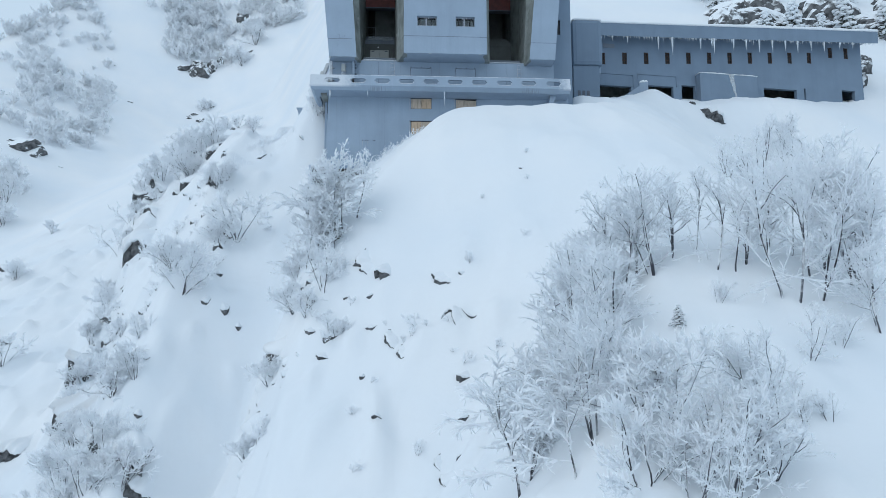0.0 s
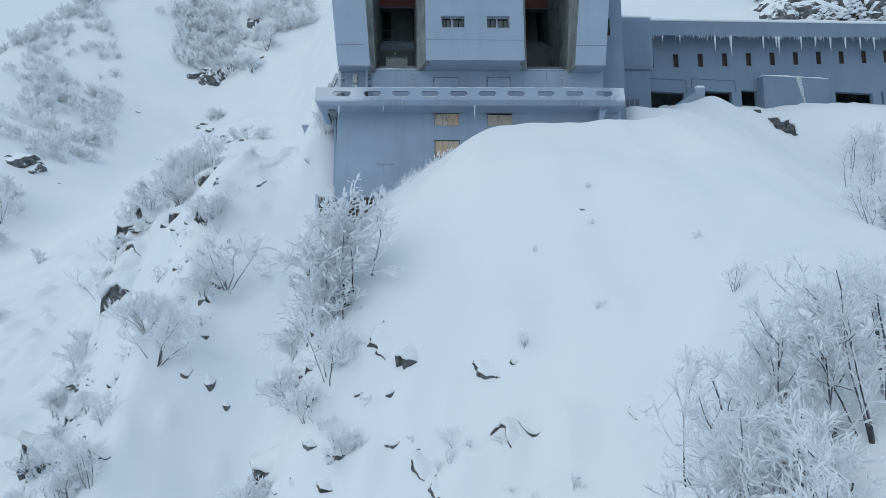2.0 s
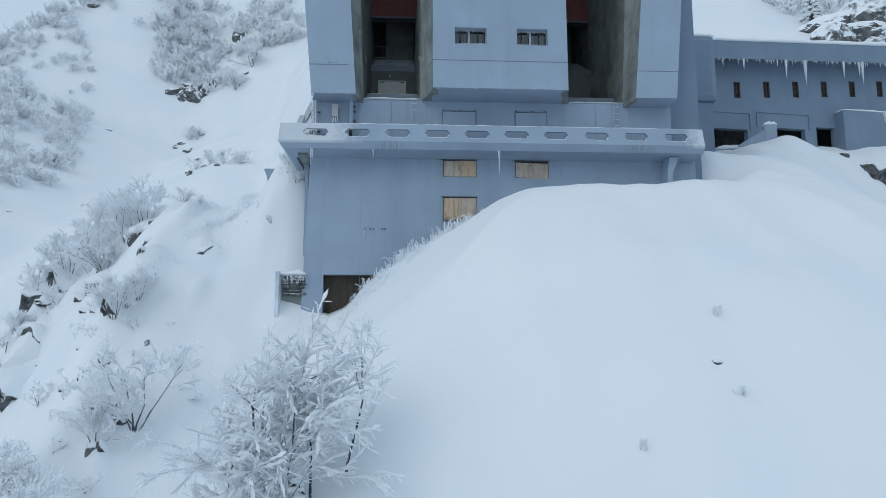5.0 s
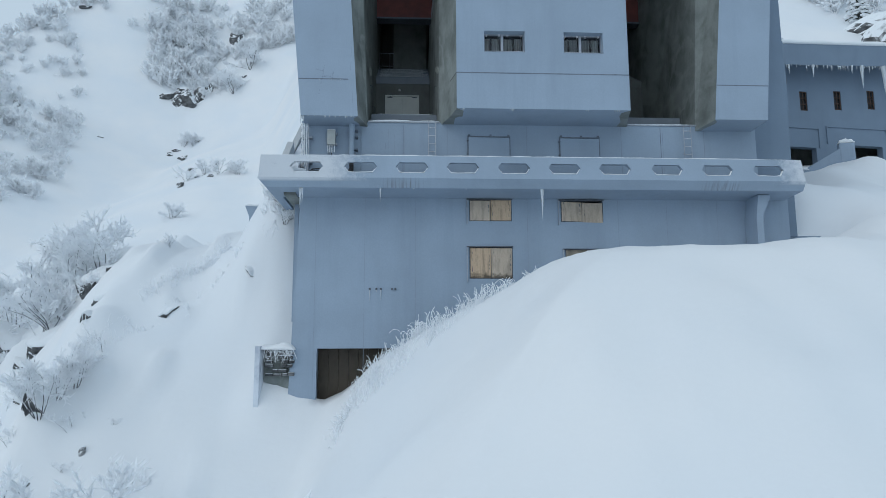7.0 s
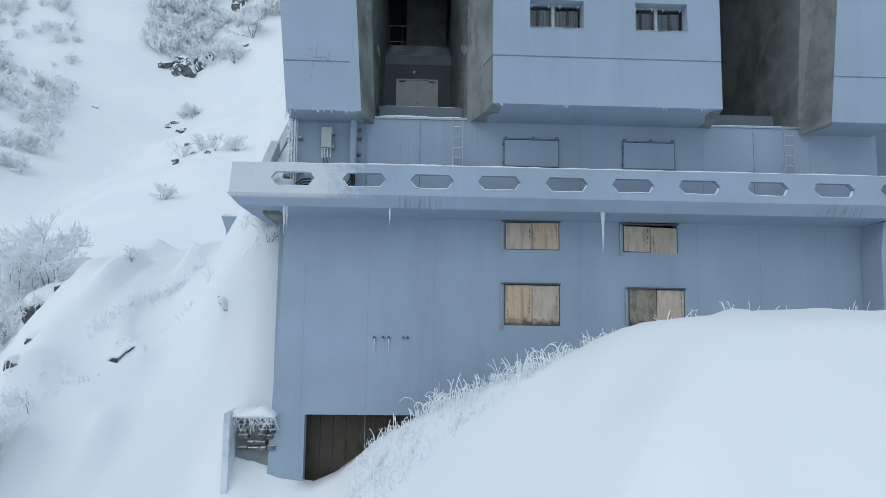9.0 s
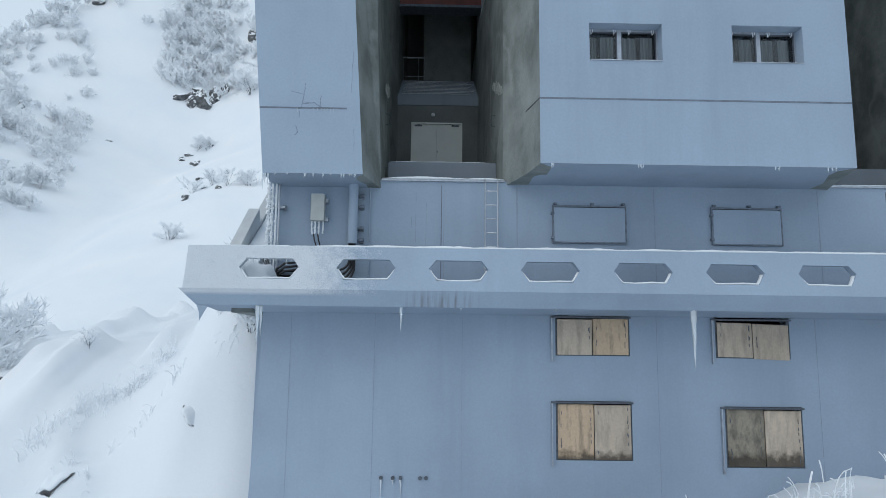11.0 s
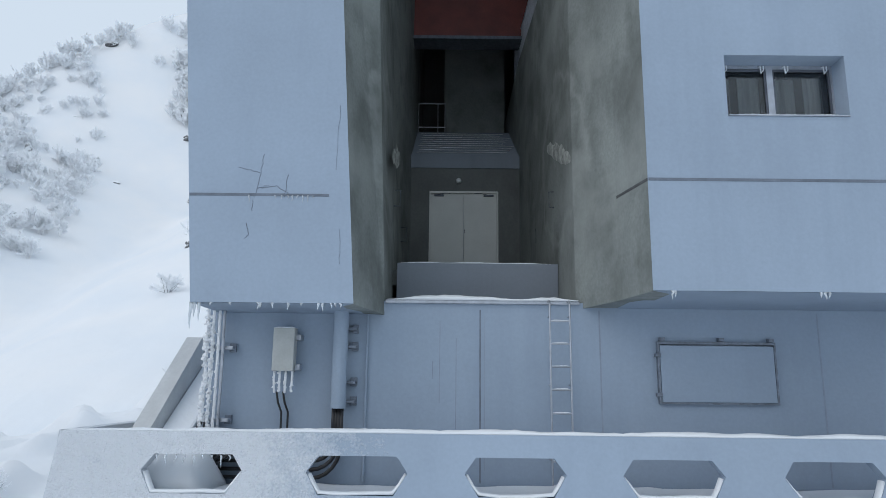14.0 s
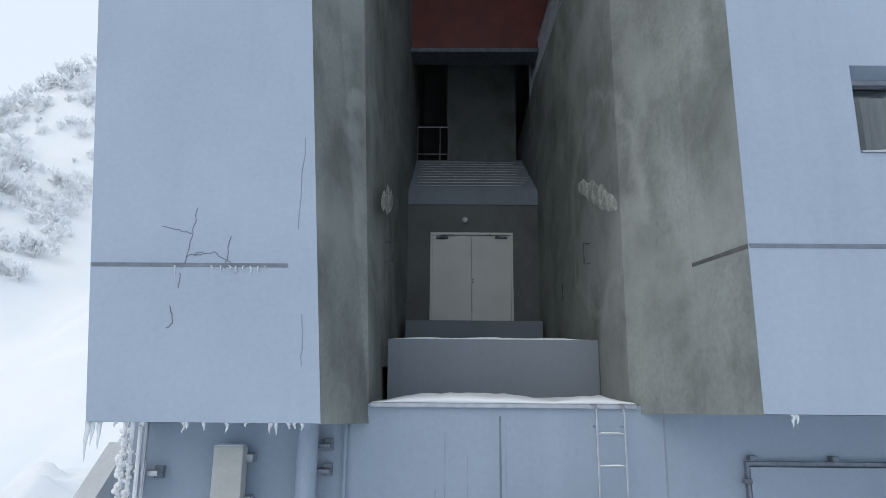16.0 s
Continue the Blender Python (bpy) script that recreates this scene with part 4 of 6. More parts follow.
for x, y, half, height, face in ((-10.75, 40.1, 0.73, 1.03, 250), (-10.9, 39.3, 0.4, 0.38, 250), (-11.4, 39.7, 1.01, 0.43, 190), (-11.6, 38.2, 1.24, 0.71, 190), (-11.35, 36.3, 1.12, 0.55, 215), (-7.9, 36.4, 0.45, 0.3, 250),
                                 (-7.6, 37.3, 0.45, 0.43, 260), (-8.9, 39.4, 0.4, 0.32, 250), (-9.9, 37.9, 0.34, 0.22, 230), (-8.7, 37.9, 0.34, 0.24, 265)):
    ledge(x, y, half, height, face, "dark rock breaking through snow at the gully edge")
for x, y, half, height, face in ((-31, 73.4, 1.75, 1.4, 262), (-29.3, 73, 1, 1.32, 280), (-28.2, 67.7, 1.25, 0.54, 285), (-28.2, 66.8, 1.75, 0.93, 290), (-28.2, 65.6, 1.88, 2.02, 275), (-29.9, 64.6, 0.9, 0.8, 205), (-26.6, 55.9, 2.12, 0.43, 295),
                                 (-26.7, 53.4, 1.38, 2.33, 265), (-25.9, 51, 1.25, 0.93, 215), (-25, 48.6, 1.38, 2.79, 232), (-27.5, 55.6, 1.5, 0.54, 188), (-19, 42.2, 1, 1.47, 280), (-18.5, 41.4, 0.88, 0.85, 225), (-30.3, 50.3, 1.12, 1.24, 250),
                                 (-23.6, 46.2, 1, 0.93, 240), (-21.6, 44, 1.12, 1.24, 235), (-20.6, 46.4, 0.62, 0.62, 215), (-22, 47.6, 0.75, 0.78, 200), (-24, 50, 0.62, 0.62, 210), (-22.6, 52.4, 0.56, 0.62, 235)):
    ledge(x, y, half, height, face, "dark banded rock face under snow on the steep ridge")
for x, y, half, height, face in ((-17.0, 64.4, 0.5, 0.2, 275), (-13.3, 64.5, 0.28, 0.24, 250), (-19.8, 58.9, 0.45, 0.7, 250), (-38.7, 63.7, 0.9, 0.7, 250), (-50.2, 83.4, 1.3, 0.9, 255), (-21.5, 60.8, 0.4, 0.3, 250), (-20.6, 56.6, 0.4, 0.35, 245),
                                 (-19.2, 57.2, 0.3, 0.25, 260), (-18.7, 55.0, 0.35, 0.3, 250), (-25.2, 69.4, 0.9, 1.0, 255), (-23.0, 70.0, 0.8, 1.0, 265), (-26.3, 69.6, 0.6, 0.6, 260), (-22.2, 69.9, 0.3, 0.35, 265)):
    ledge(x, y, half, height, face, "small dark rock under a round snow cap")
ledge(30.7, 72.2, 1.6, 1.5, 225, "large dark rock breaking out of the snow below the wing", 0.15)
ledge(29.1, 73.6, 0.4, 0.6, 230, "small dark rock poking from the snow shoulder")
ledges = random.Random(41)
BANDS = (((-27.0, 56.0), (-19.0, 41.5), 1.1, 20), ((-9.4, 43.0), (-11.3, 35.5), 0.8, 12), ((-23.5, 66.0), (-17.5, 50.0), 1.3, 16), ((-30.2, 72.5), (-26.5, 56.0), 0.7, 12), ((-6.0, 38.0), (0.5, 30.0), 1.6, 9))
for (ax, ay), (bx, by), wide, count in BANDS:
    for _ in range(count):
        f = ledges.random()
        ledge(ax + (bx - ax) * f + ledges.gauss(0, wide), ay + (by - ay) * f + ledges.gauss(0, wide), ledges.uniform(0.14, 0.42), ledges.uniform(0.12, 0.42), ledges.uniform(195, 285), "small dark rock under a round snow cap")
for _ in range(16):
    f = ledges.random()
    rock(-30.0 + 3.8 * f + ledges.gauss(0, 0.5), 73 - 22 * f + ledges.gauss(0, 0.8), ledges.uniform(0.4, 0.9), tilt=20)
for _ in range(16):
    f = ledges.random()
    rock(-18.6 - 7 * f + ledges.gauss(0, 0.8), 58 - 15 * f + ledges.gauss(0, 1.5), ledges.uniform(0.25, 0.55))
for x, y, s in ((-84.2, 146.8, 7), (-82.0, 146.0, 5), (-86.5, 148.0, 5), (-54, 221.4, 1.4), 
                (-92, 205, 2.6), (-85, 202, 2.0), (-76, 146, 1.2), (-72, 118, 1.6), (-102, 195, 3.0)):
    rock(x, y, s, label="dark rock outcrop on the far snow slope", group="far outcrops")
for x, y, s in ((-69.1, 220, 7), (-72, 219.5, 5), (-66.5, 221, 5), (-75, 219, 3.6), (-70.5, 222, 6), (-79, 222, 3), (-64, 222.5, 3.5), (-60, 236, 5), (-105, 230.5, 2.6)):
    crag(x, y, s, 0.12, "dark crag under rime-laden trees on the far slope")
for x, y, s in ((-67.4, 208.2, 2.6), (-64.7, 205.9, 2.8), (-46.5, 151.4, 1.6), (-47.6, 155.5, 1.8), (-48.9, 166.0, 1.8), (-45.6, 159.0, 1.4), (-42.3, 154.8, 1.2), (-44.5, 165.9, 1.3), (-39.8, 162.3, 1.5), (-38.4, 161.0, 1.3), (-68.9, 207.0, 2.0), (-62.3, 209.1, 1.8), (-47.0, 153.4, 1.1)):
    crag(x, y, s, 0.05, "small dark rock among frosted bushes on the far slope")
for x, y, s in ((48, 101, 6), (54, 103, 8), (60, 101, 7), (66, 104, 9), (72, 102, 8), (79, 105, 10), (87, 104, 9), (70, 110, 11), (58, 108, 8), (50, 106, 6), (88, 112, 12), (98, 110, 9), (106, 114, 12), (90, 121, 14), (60, 89, 4.5), (58, 86, 3.5)):
    rock(x, y, s, lift=s * 0.15, label="craggy dark rock face streaked with snow behind the wing", group="crags behind the wing")


# ---- frosted trees and bushes ----
def sprout(rng, out, pos, d, length, radius, level, spec):
    segs = (6, 4, 3, 2)[level]
    path, p = [pos.copy()], pos.copy()
    for _ in range(segs):
        d = (d + Vector((rng.gauss(0, 1), rng.gauss(0, 1), rng.gauss(0, 1))) * spec["wobble"][level] + Vector((0, 0, spec["lift"][level]))).normalized()
        p = p + d * (length / segs)
        path.append(p.copy())
    out[level].append((path, radius, radius * (0.45 if level < 2 else 0.6)))
    if level + 1 >= spec["levels"]:
        return
    for k in range(spec["kids"][level]):
        f = rng.uniform(*spec["from"][level]) if k else 0.98
        i = min(segs - 1, int(f * segs))
        q = path[i].lerp(path[i + 1], f * segs - i)
        side = Vector((rng.gauss(0, 1), rng.gauss(0, 1), rng.gauss(0, 0.6))).normalized()
        a = rng.uniform(*spec["angle"])
        nd = ((path[i + 1] - path[i]).normalized() * math.cos(a) + side * math.sin(a)).normalized()
        sprout(rng, out, q, nd, length * rng.uniform(*spec["ratio"]) * (1.15 - 0.45 * f), max(radius * 0.5, spec["thin"]), level + 1, spec)


def mesh_of(name, lines, sides, mat, needles=()):
    """One mesh of tapering bars, and of spindles of rime (needles: foot, tip, radius)."""
    verts, faces = [], []
    for path, r0, r1 in lines:
        base, n = len(verts), len(path)
        for i, p in enumerate(path):
            d = (path[min(i + 1, n - 1)] - path[max(i - 1, 0)]).normalized()
            a = d.orthogonal().normalized()
            b = d.cross(a)
            r = r0 + (r1 - r0) * i / (n - 1)
            for k in range(sides):
                c, s = math.cos(k * math.tau / sides), math.sin(k * math.tau / sides)
                verts.append((p + a * (r * c) + b * (r * s))[:])
        for i in range(n - 1):
            for k in range(sides):
                u = base + i * sides
                faces.append((u + k, u + (k + 1) % sides, u + sides + (k + 1) % sides, u + sides + k))
    for p, q, r in needles:
        d = (q - p).normalized()
        a = d.orthogonal().normalized()
        b = d.cross(a)
        m = p.lerp(q, 0.58)
        base = len(verts)
        verts.extend((p[:], (m + a * r)[:], (m - a * 0.5 * r + b * 0.87 * r)[:], (m - a * 0.5 * r - b * 0.87 * r)[:], q[:]))
        for k in range(3):
            x, y = base + 1 + k, base + 1 + (k + 1) % 3
            faces.append((base, y, x))
            faces.append((base + 4, x, y))
    me = bpy.data.meshes.new(name)
    me.from_pydata(verts, [], faces)
    me.materials.append(mat)
    return me


def plant_meshes(seed, stems, height, spread, spec):
    """Stems in dark bark, and a crown of rimed boughs and twigs, for a plant of the given height at its foot."""
    rng = random.Random(seed)
    out = [[], [], [], []]
    for s in range(stems):
        a = rng.uniform(0, math.tau)
        lean = spread * (0.25 + rng.random())
        d = Vector((math.cos(a) * lean, math.sin(a) * lean, 1)).normalized()
        start = Vector((math.cos(a) * 0.06 * height * (stems > 1), math.sin(a) * 0.06 * height * (stems > 1), -0.25))
        sprout(rng, out, start, d, height * rng.uniform(0.75, 1.0), spec["thick"] * height, 0, spec)
    last = spec["levels"] - 1
    coat = [([p + Vector((0, -0.2 * r0, 0.6 * r0)) for p in path], r0 * 1.1, r1 * 1.5) for path, r0, r1 in out[1][::3]]
    coat += [([p + Vector((-0.5 * r0, -0.35 * r0, 0.3 * r0)) for p in path[2:]], r0 * 0.62, r1 * 1.5) for path, r0, r1 in out[0]]
    needles = []
    low, high = spec["length"]
    for path, r0, r1 in out[last] + ([l for l in out[1]] if last > 1 else []):
        for _ in range(spec["needles"]):
            i = rng.randrange(len(path) - 1)
            ax = (path[i + 1] - path[i]).normalized()
            side = Vector((rng.gauss(0, 1), rng.gauss(0, 1), rng.gauss(0, 0.7) + spec["hang"])).normalized()
            foot = path[i].lerp(path[i + 1], rng.random())
            needles.append((foot, foot + (ax * 0.75 + side * 0.7).normalized() * rng.uniform(low, high), rng.uniform(*spec["fur"])))
    for path, r0, r1 in out[1] + out[2]:
        for p, q in zip(path[1:], path[2:]):
            if rng.random() < spec["laden"]:
                d = (q - p) * 0.35
                needles.append((p - d, q + d + Vector((0, 0, 0.6 * spec["load"])), spec["load"] * rng.uniform(0.6, 1.3)))
    bare = [k % 3 == 0 for k in range(len(out[1]))]
    wood = mesh_of("trunk", out[0] + [l for l, dark in zip(out[1], bare) if dark], spec.get("sides", 5), BARK)
    white = [(p, a * 1.1, b * 1.6) for (p, a, b), dark in zip(out[1], bare) if not dark] + [(p, a * 1.4, b * 1.6) for p, a, b in out[2]]
    crown = mesh_of("crown", white + coat, 3, RIME, needles)
    return wood, crown


BIRCH = dict(levels=3, kids=(10, 6), wobble=(0.10, 0.16, 0.2), lift=(0.05, 0.10, 0.03), angle=(0.45, 1.0), ratio=(0.34, 0.58), thin=0.012, thick=0.012, needles=6, length=(0.14, 0.46), fur=(0.013, 0.024), hang=0.1, load=0.04, laden=0.5, **{"from": ((0.22, 1.0), (0.2, 1.0))})
DROOP = dict(BIRCH, lift=(0.04, 0.0, -0.14), kids=(14, 9), ratio=(0.46, 0.72), needles=5, hang=-0.8, fur=(0.016, 0.03), load=0.06, laden=0.8)
BUSH = dict(BIRCH, kids=(6, 5), thick=0.012, wobble=(0.16, 0.2, 0.24), lift=(0.02, 0.05, 0.03), ratio=(0.4, 0.65), thin=0.014, needles=4, length=(0.18, 0.55), fur=(0.02, 0.036), hang=0.5, load=0.06, laden=0.6)
LOW = dict(BUSH, kids=(4, 3), needles=3, fur=(0.04, 0.075), length=(0.2, 0.5))
FINE = dict(BIRCH, kids=(8, 4), thick=0.011, needles=5, length=(0.1, 0.28), fur=(0.013, 0.024), load=0.03)

VARIANTS = {
    "birch": [plant_meshes(11, 1, 4, 0.12, BIRCH), plant_meshes(12, 2, 4, 0.3, BIRCH), plant_meshes(13, 3, 4, 0.35, BIRCH), plant_meshes(14, 2, 4, 0.22, BIRCH)],
    "droop": [plant_meshes(21, 1, 4, 0.2, DROOP), plant_meshes(22, 2, 4, 0.35, DROOP)],
    "bush": [plant_meshes(31, 7, 3, 0.75, BUSH), plant_meshes(32, 9, 3, 0.9, BUSH), plant_meshes(33, 6, 3, 0.6, BUSH)],
    "shrub": [plant_meshes(51, 5, 3, 0.8, LOW), plant_meshes(52, 6, 3, 0.9, LOW)],
    "sapling": [plant_meshes(41, 3, 2.5, 0.4, FINE), plant_meshes(42, 4, 2.5, 0.6, FINE)],
}
NOMINAL = {"birch": 4.0, "droop": 4.0, "bush": 2.1, "shrub": 2.1, "sapling": 2.4}
WORDS = {
    "birch": ("tree", "bare birch with every twig coated in white rime", "tree"),
    "droop": ("tree", "bare birch whose thin boughs droop under thick rime", "tree"),
    "bush": ("bush", "dense leafless bush packed with snow and rime", "bush"),
    "shrub": ("bush", "low half-buried shrub furred with white rime", "bush"),
    "sapling": ("sapling", "thin bare sapling with frosted twigs rising from the snow", "sapling"),
}


def plant(x, y, h, kind, group, lean=(0.0, 0.0)):
    rng = random.Random(int(x * 977 + y * 53))
    kind = "shrub" if kind == "bush" and h < 0.75 else kind
    name, label, cat = WORDS[kind]
    e = new(name)
    e.empty_display_size = 0.3
    k = h / NOMINAL[kind]
    z = ground_height(x, y)
    e.matrix_basis = pose(x, y, z - 0.05, lean[0] + rng.uniform(-5, 5), lean[1] + rng.uniform(-5, 5), rng.uniform(0, 360)) @ Matrix.Diagonal((k, k, k * rng.uniform(0.92, 1.08), 1))
    wood, crown = VARIANTS[kind][rng.randrange(len(VARIANTS[kind]))]
    for n, me in (("trunk", wood), ("crown", crown)):
        o = new(n, me)
        o.parent = e
    return tagged(e, label, cat, group)


SPUR_TREES = [(7.4, 25.1, 3.3), (8.1, 25.1, 2.9), (8.7, 23.2, 4.2), (9.1, 23.0, 4.0), (9.9, 23.4, 3.7), (11.5, 25.1, 4.7), (6.1, 26.2, 2.8), (4.5, 25.2, 3.6), (5.1, 25.0, 3.2), (7.2, 26.4, 2.7), (9.7, 26.0, 3.1),
              (12.3, 23.7, 3.5), (12.5, 24.4, 4.0), (11.0, 21.7, 2.3), (12.3, 25.0, 4.1), (8.6, 25.4, 2.5), (13.6, 26.0, 3.6), (10.6, 24.6, 3.4), (11.0, 26.4, 3.4)]
for x, y, h in SPUR_TREES:
    plant(x, y, h, "birch", "birches on the spur")
EDGE_TREES = [(2.2, 22.5, 3.5), (2.0, 24.1, 3.6), (3.0, 29.9, 3.0), (3.2, 24.1, 2.8), (3.4, 27.5, 3.2), (0.8, 20.5, 2.8), (0.9, 18.2, 2.5), (1.8, 19.0, 2.2), (1.4, 25.0, 2.6), (2.3, 21.0, 2.6), (2.6, 25.6, 2.8), (4.0, 26.4, 3.2), (3.8, 24.9, 3.0)]
for x, y, h in EDGE_TREES:
    plant(x, y, h, "birch", "birches on the spur")
for x, y, h in ((-0.5, 21.1, 3.9), (0.2, 17.9, 2.3)):
    plant(x, y, h, "droop", "birches on the spur", (0, -8))
for x, y, h in ((1.9, 18.0, 1.2), (0.8, 24.1, 1.5), (1.2, 16.0, 1.2), (2.3, 17.2, 1.2), (1.6, 22.4, 1.5), (1.4, 20.6, 1.3), (3.2, 25.6, 1.4), (7.6, 35.9, 0.7)):
    plant(x, y, h, "bush", "bushes on the spur")
for x, y, h in ((2.9, 15.8, 2.2), (2.7, 16.1, 1.6), (3.4, 15.9, 2.0), (5.2, 18.0, 2.1), (5.0, 18.2, 1.9), (5.9, 17.8, 1.0), (6.6, 17.9, 0.8), (7.6, 20.2, 1.3), (8.9, 20.8, 1.1), (6.4, 23.0, 0.8), (1.9, 15.2, 1.6), (4.1, 16.2, 1.5), (2.3, 14.6, 1.6)):
    plant(x, y, h, "sapling", "saplings on the spur")
for x, y, h in ((4.2, 44.1, 0.36), (1.0, 41.8, 0.3), (3.9, 42.0, 0.28), (7.6, 39.4, 0.42), (2.9, 38.2, 0.36)):
    plant(x, y, h * 0.7, "bush", "buried shrubs on the dome")
for x, y, h in ((14.9, 38.4, 2.1), (18.0, 40.8, 2.9), (18.9, 39.4, 2.8), (18.9, 43.7, 2.3), (20.6, 37.3, 2.4), (18.2, 36.3, 2.1), (20.6, 34.8, 2.1), (20.4, 42.0, 2.6)):
    plant(x, y, h, "sapling", "saplings on the shoulder")
for x, y, h in ((33.6, 67.7, 4.0), (34.7, 66.5, 3.8), (36.0, 67.5, 4.2), (37.9, 69.8, 4.0), (31.0, 64.0, 3.4), (35.5, 64.0, 3.6), (39.0, 67.0, 4.0), (32.4, 61.5, 3.4)):
    plant(x, y, h, "birch", "birches in the dip below the wing")
for x, y, h, k in ((-8.4, 42.9, 4.1, "droop"), (-7.5, 43.5, 3.9, "droop"), (-9.3, 42.8, 3.7, "droop"), (-6.7, 43.9, 3.4, "birch"), (-8.8, 43.9, 4.2, "birch"), (-10.4, 43.2, 2.6, "droop"), (-9.5, 42.0, 2.4, "birch"), (-8.8, 41.4, 1.9, "birch"), (-7.9, 42.2, 3.6, "droop")):
    plant(x, y, h, k, "birches in the gully")
for x, y, h in ((-8.2, 39.8, 1.5), (-9.2, 42.3, 1.7), (-7.4, 37.1, 0.8), (-10.0, 40.8, 1.2), (-9.0, 38.8, 1.1), (-3.2, 35.7, 0.5), (-11.0, 39.0, 1.0), (-10.9, 36.2, 0.8)):
    plant(x, y, h, "bush", "bushes in the gully")
for x, y, h in ((-26.6, 76.2, 1.7), (-27.6, 76.4, 2.0), (-28.6, 75.4, 2.2), (-29.6, 74.4, 2.0), (-30.4, 72.6, 1.7), (-30.6, 69.6, 1.4), (-30.6, 67.0, 1.6), (-30.4, 64.6, 1.4), (-16.8, 55.3, 2.4), (-19.3, 50.0, 2.2), (-19.5, 58.6, 1.2),
                (-19.1, 60.3, 1.1), (-18.9, 69.6, 0.5), (-20.4, 51.4, 1.6), (-18.0, 54.0, 1.3), (-12.3, 66.2, 1.1), (-11.9, 65.6, 0.9), (-23.3, 71.0, 2.0), (-24.3, 71.2, 1.8), (-25.3, 70.3, 1.9), (-26.2, 70.9, 1.6), (-19.4, 59.6, 0.9)):
    plant(x, y, h, "bush", "bushes on the left ridge")
for x, y, h in ((-21.9, 45.8, 1.6), (-21.2, 43.0, 1.7), (-21.5, 41.7, 1.8), (-23.6, 43.5, 1.6), (-19.3, 40.9, 1.6), (-23.5, 42.1, 1.7), (-21.3, 48.4, 1.0), (-28.2, 56.7, 1.1), (-25.4, 49.0, 1.4), (-26.4, 51.4, 1.3), (-24.2, 46.0, 1.4), (-28.6, 60.2, 1.3), (-11.8, 37.6, 0.9), (-20.2, 44.8, 1.3)):
    plant(x, y, h, "bush", "bushes on the left ridge")
for x, y, h in ((-53, 223, 4.5), (-56, 218, 4.0), (-66, 208.5, 2.6), (-63, 208, 2.4), (-45, 160, 1.9), (-47.5, 157, 1.8), (-41.5, 157, 1.9), (-38, 157, 2.0), (-40.3, 130.4, 1.6), (-51, 95.5, 1.2), (-71, 119, 3.0), (-75, 126, 3.0), (-46, 78, 1.6), (-36.5, 60, 1.6)):
    plant(x, y, h, "bush", "bushes on the far slope")


low = random.Random(88)
for _ in range(46):
    f = low.random()
    plant(-17.5 - 9.5 * f + low.gauss(0, 1.4), 60 - 16 * f + low.gauss(0, 2.2), low.uniform(0.25, 0.7), "bush", "low frosted shrubs on the left ridge")
for _ in range(26):
    f = low.random()
    plant(-29.6 + 4.5 * f + low.gauss(0, 0.7), 72 - 24 * f + low.gauss(0, 1.0), low.uniform(0.4, 0.9), "bush", "low frosted shrubs on the left ridge")
for _ in range(16):
    plant(low.uniform(-8.5, 1.5), low.uniform(29, 39), low.uniform(0.2, 0.45), "bush", "low frosted shrubs on the spur")


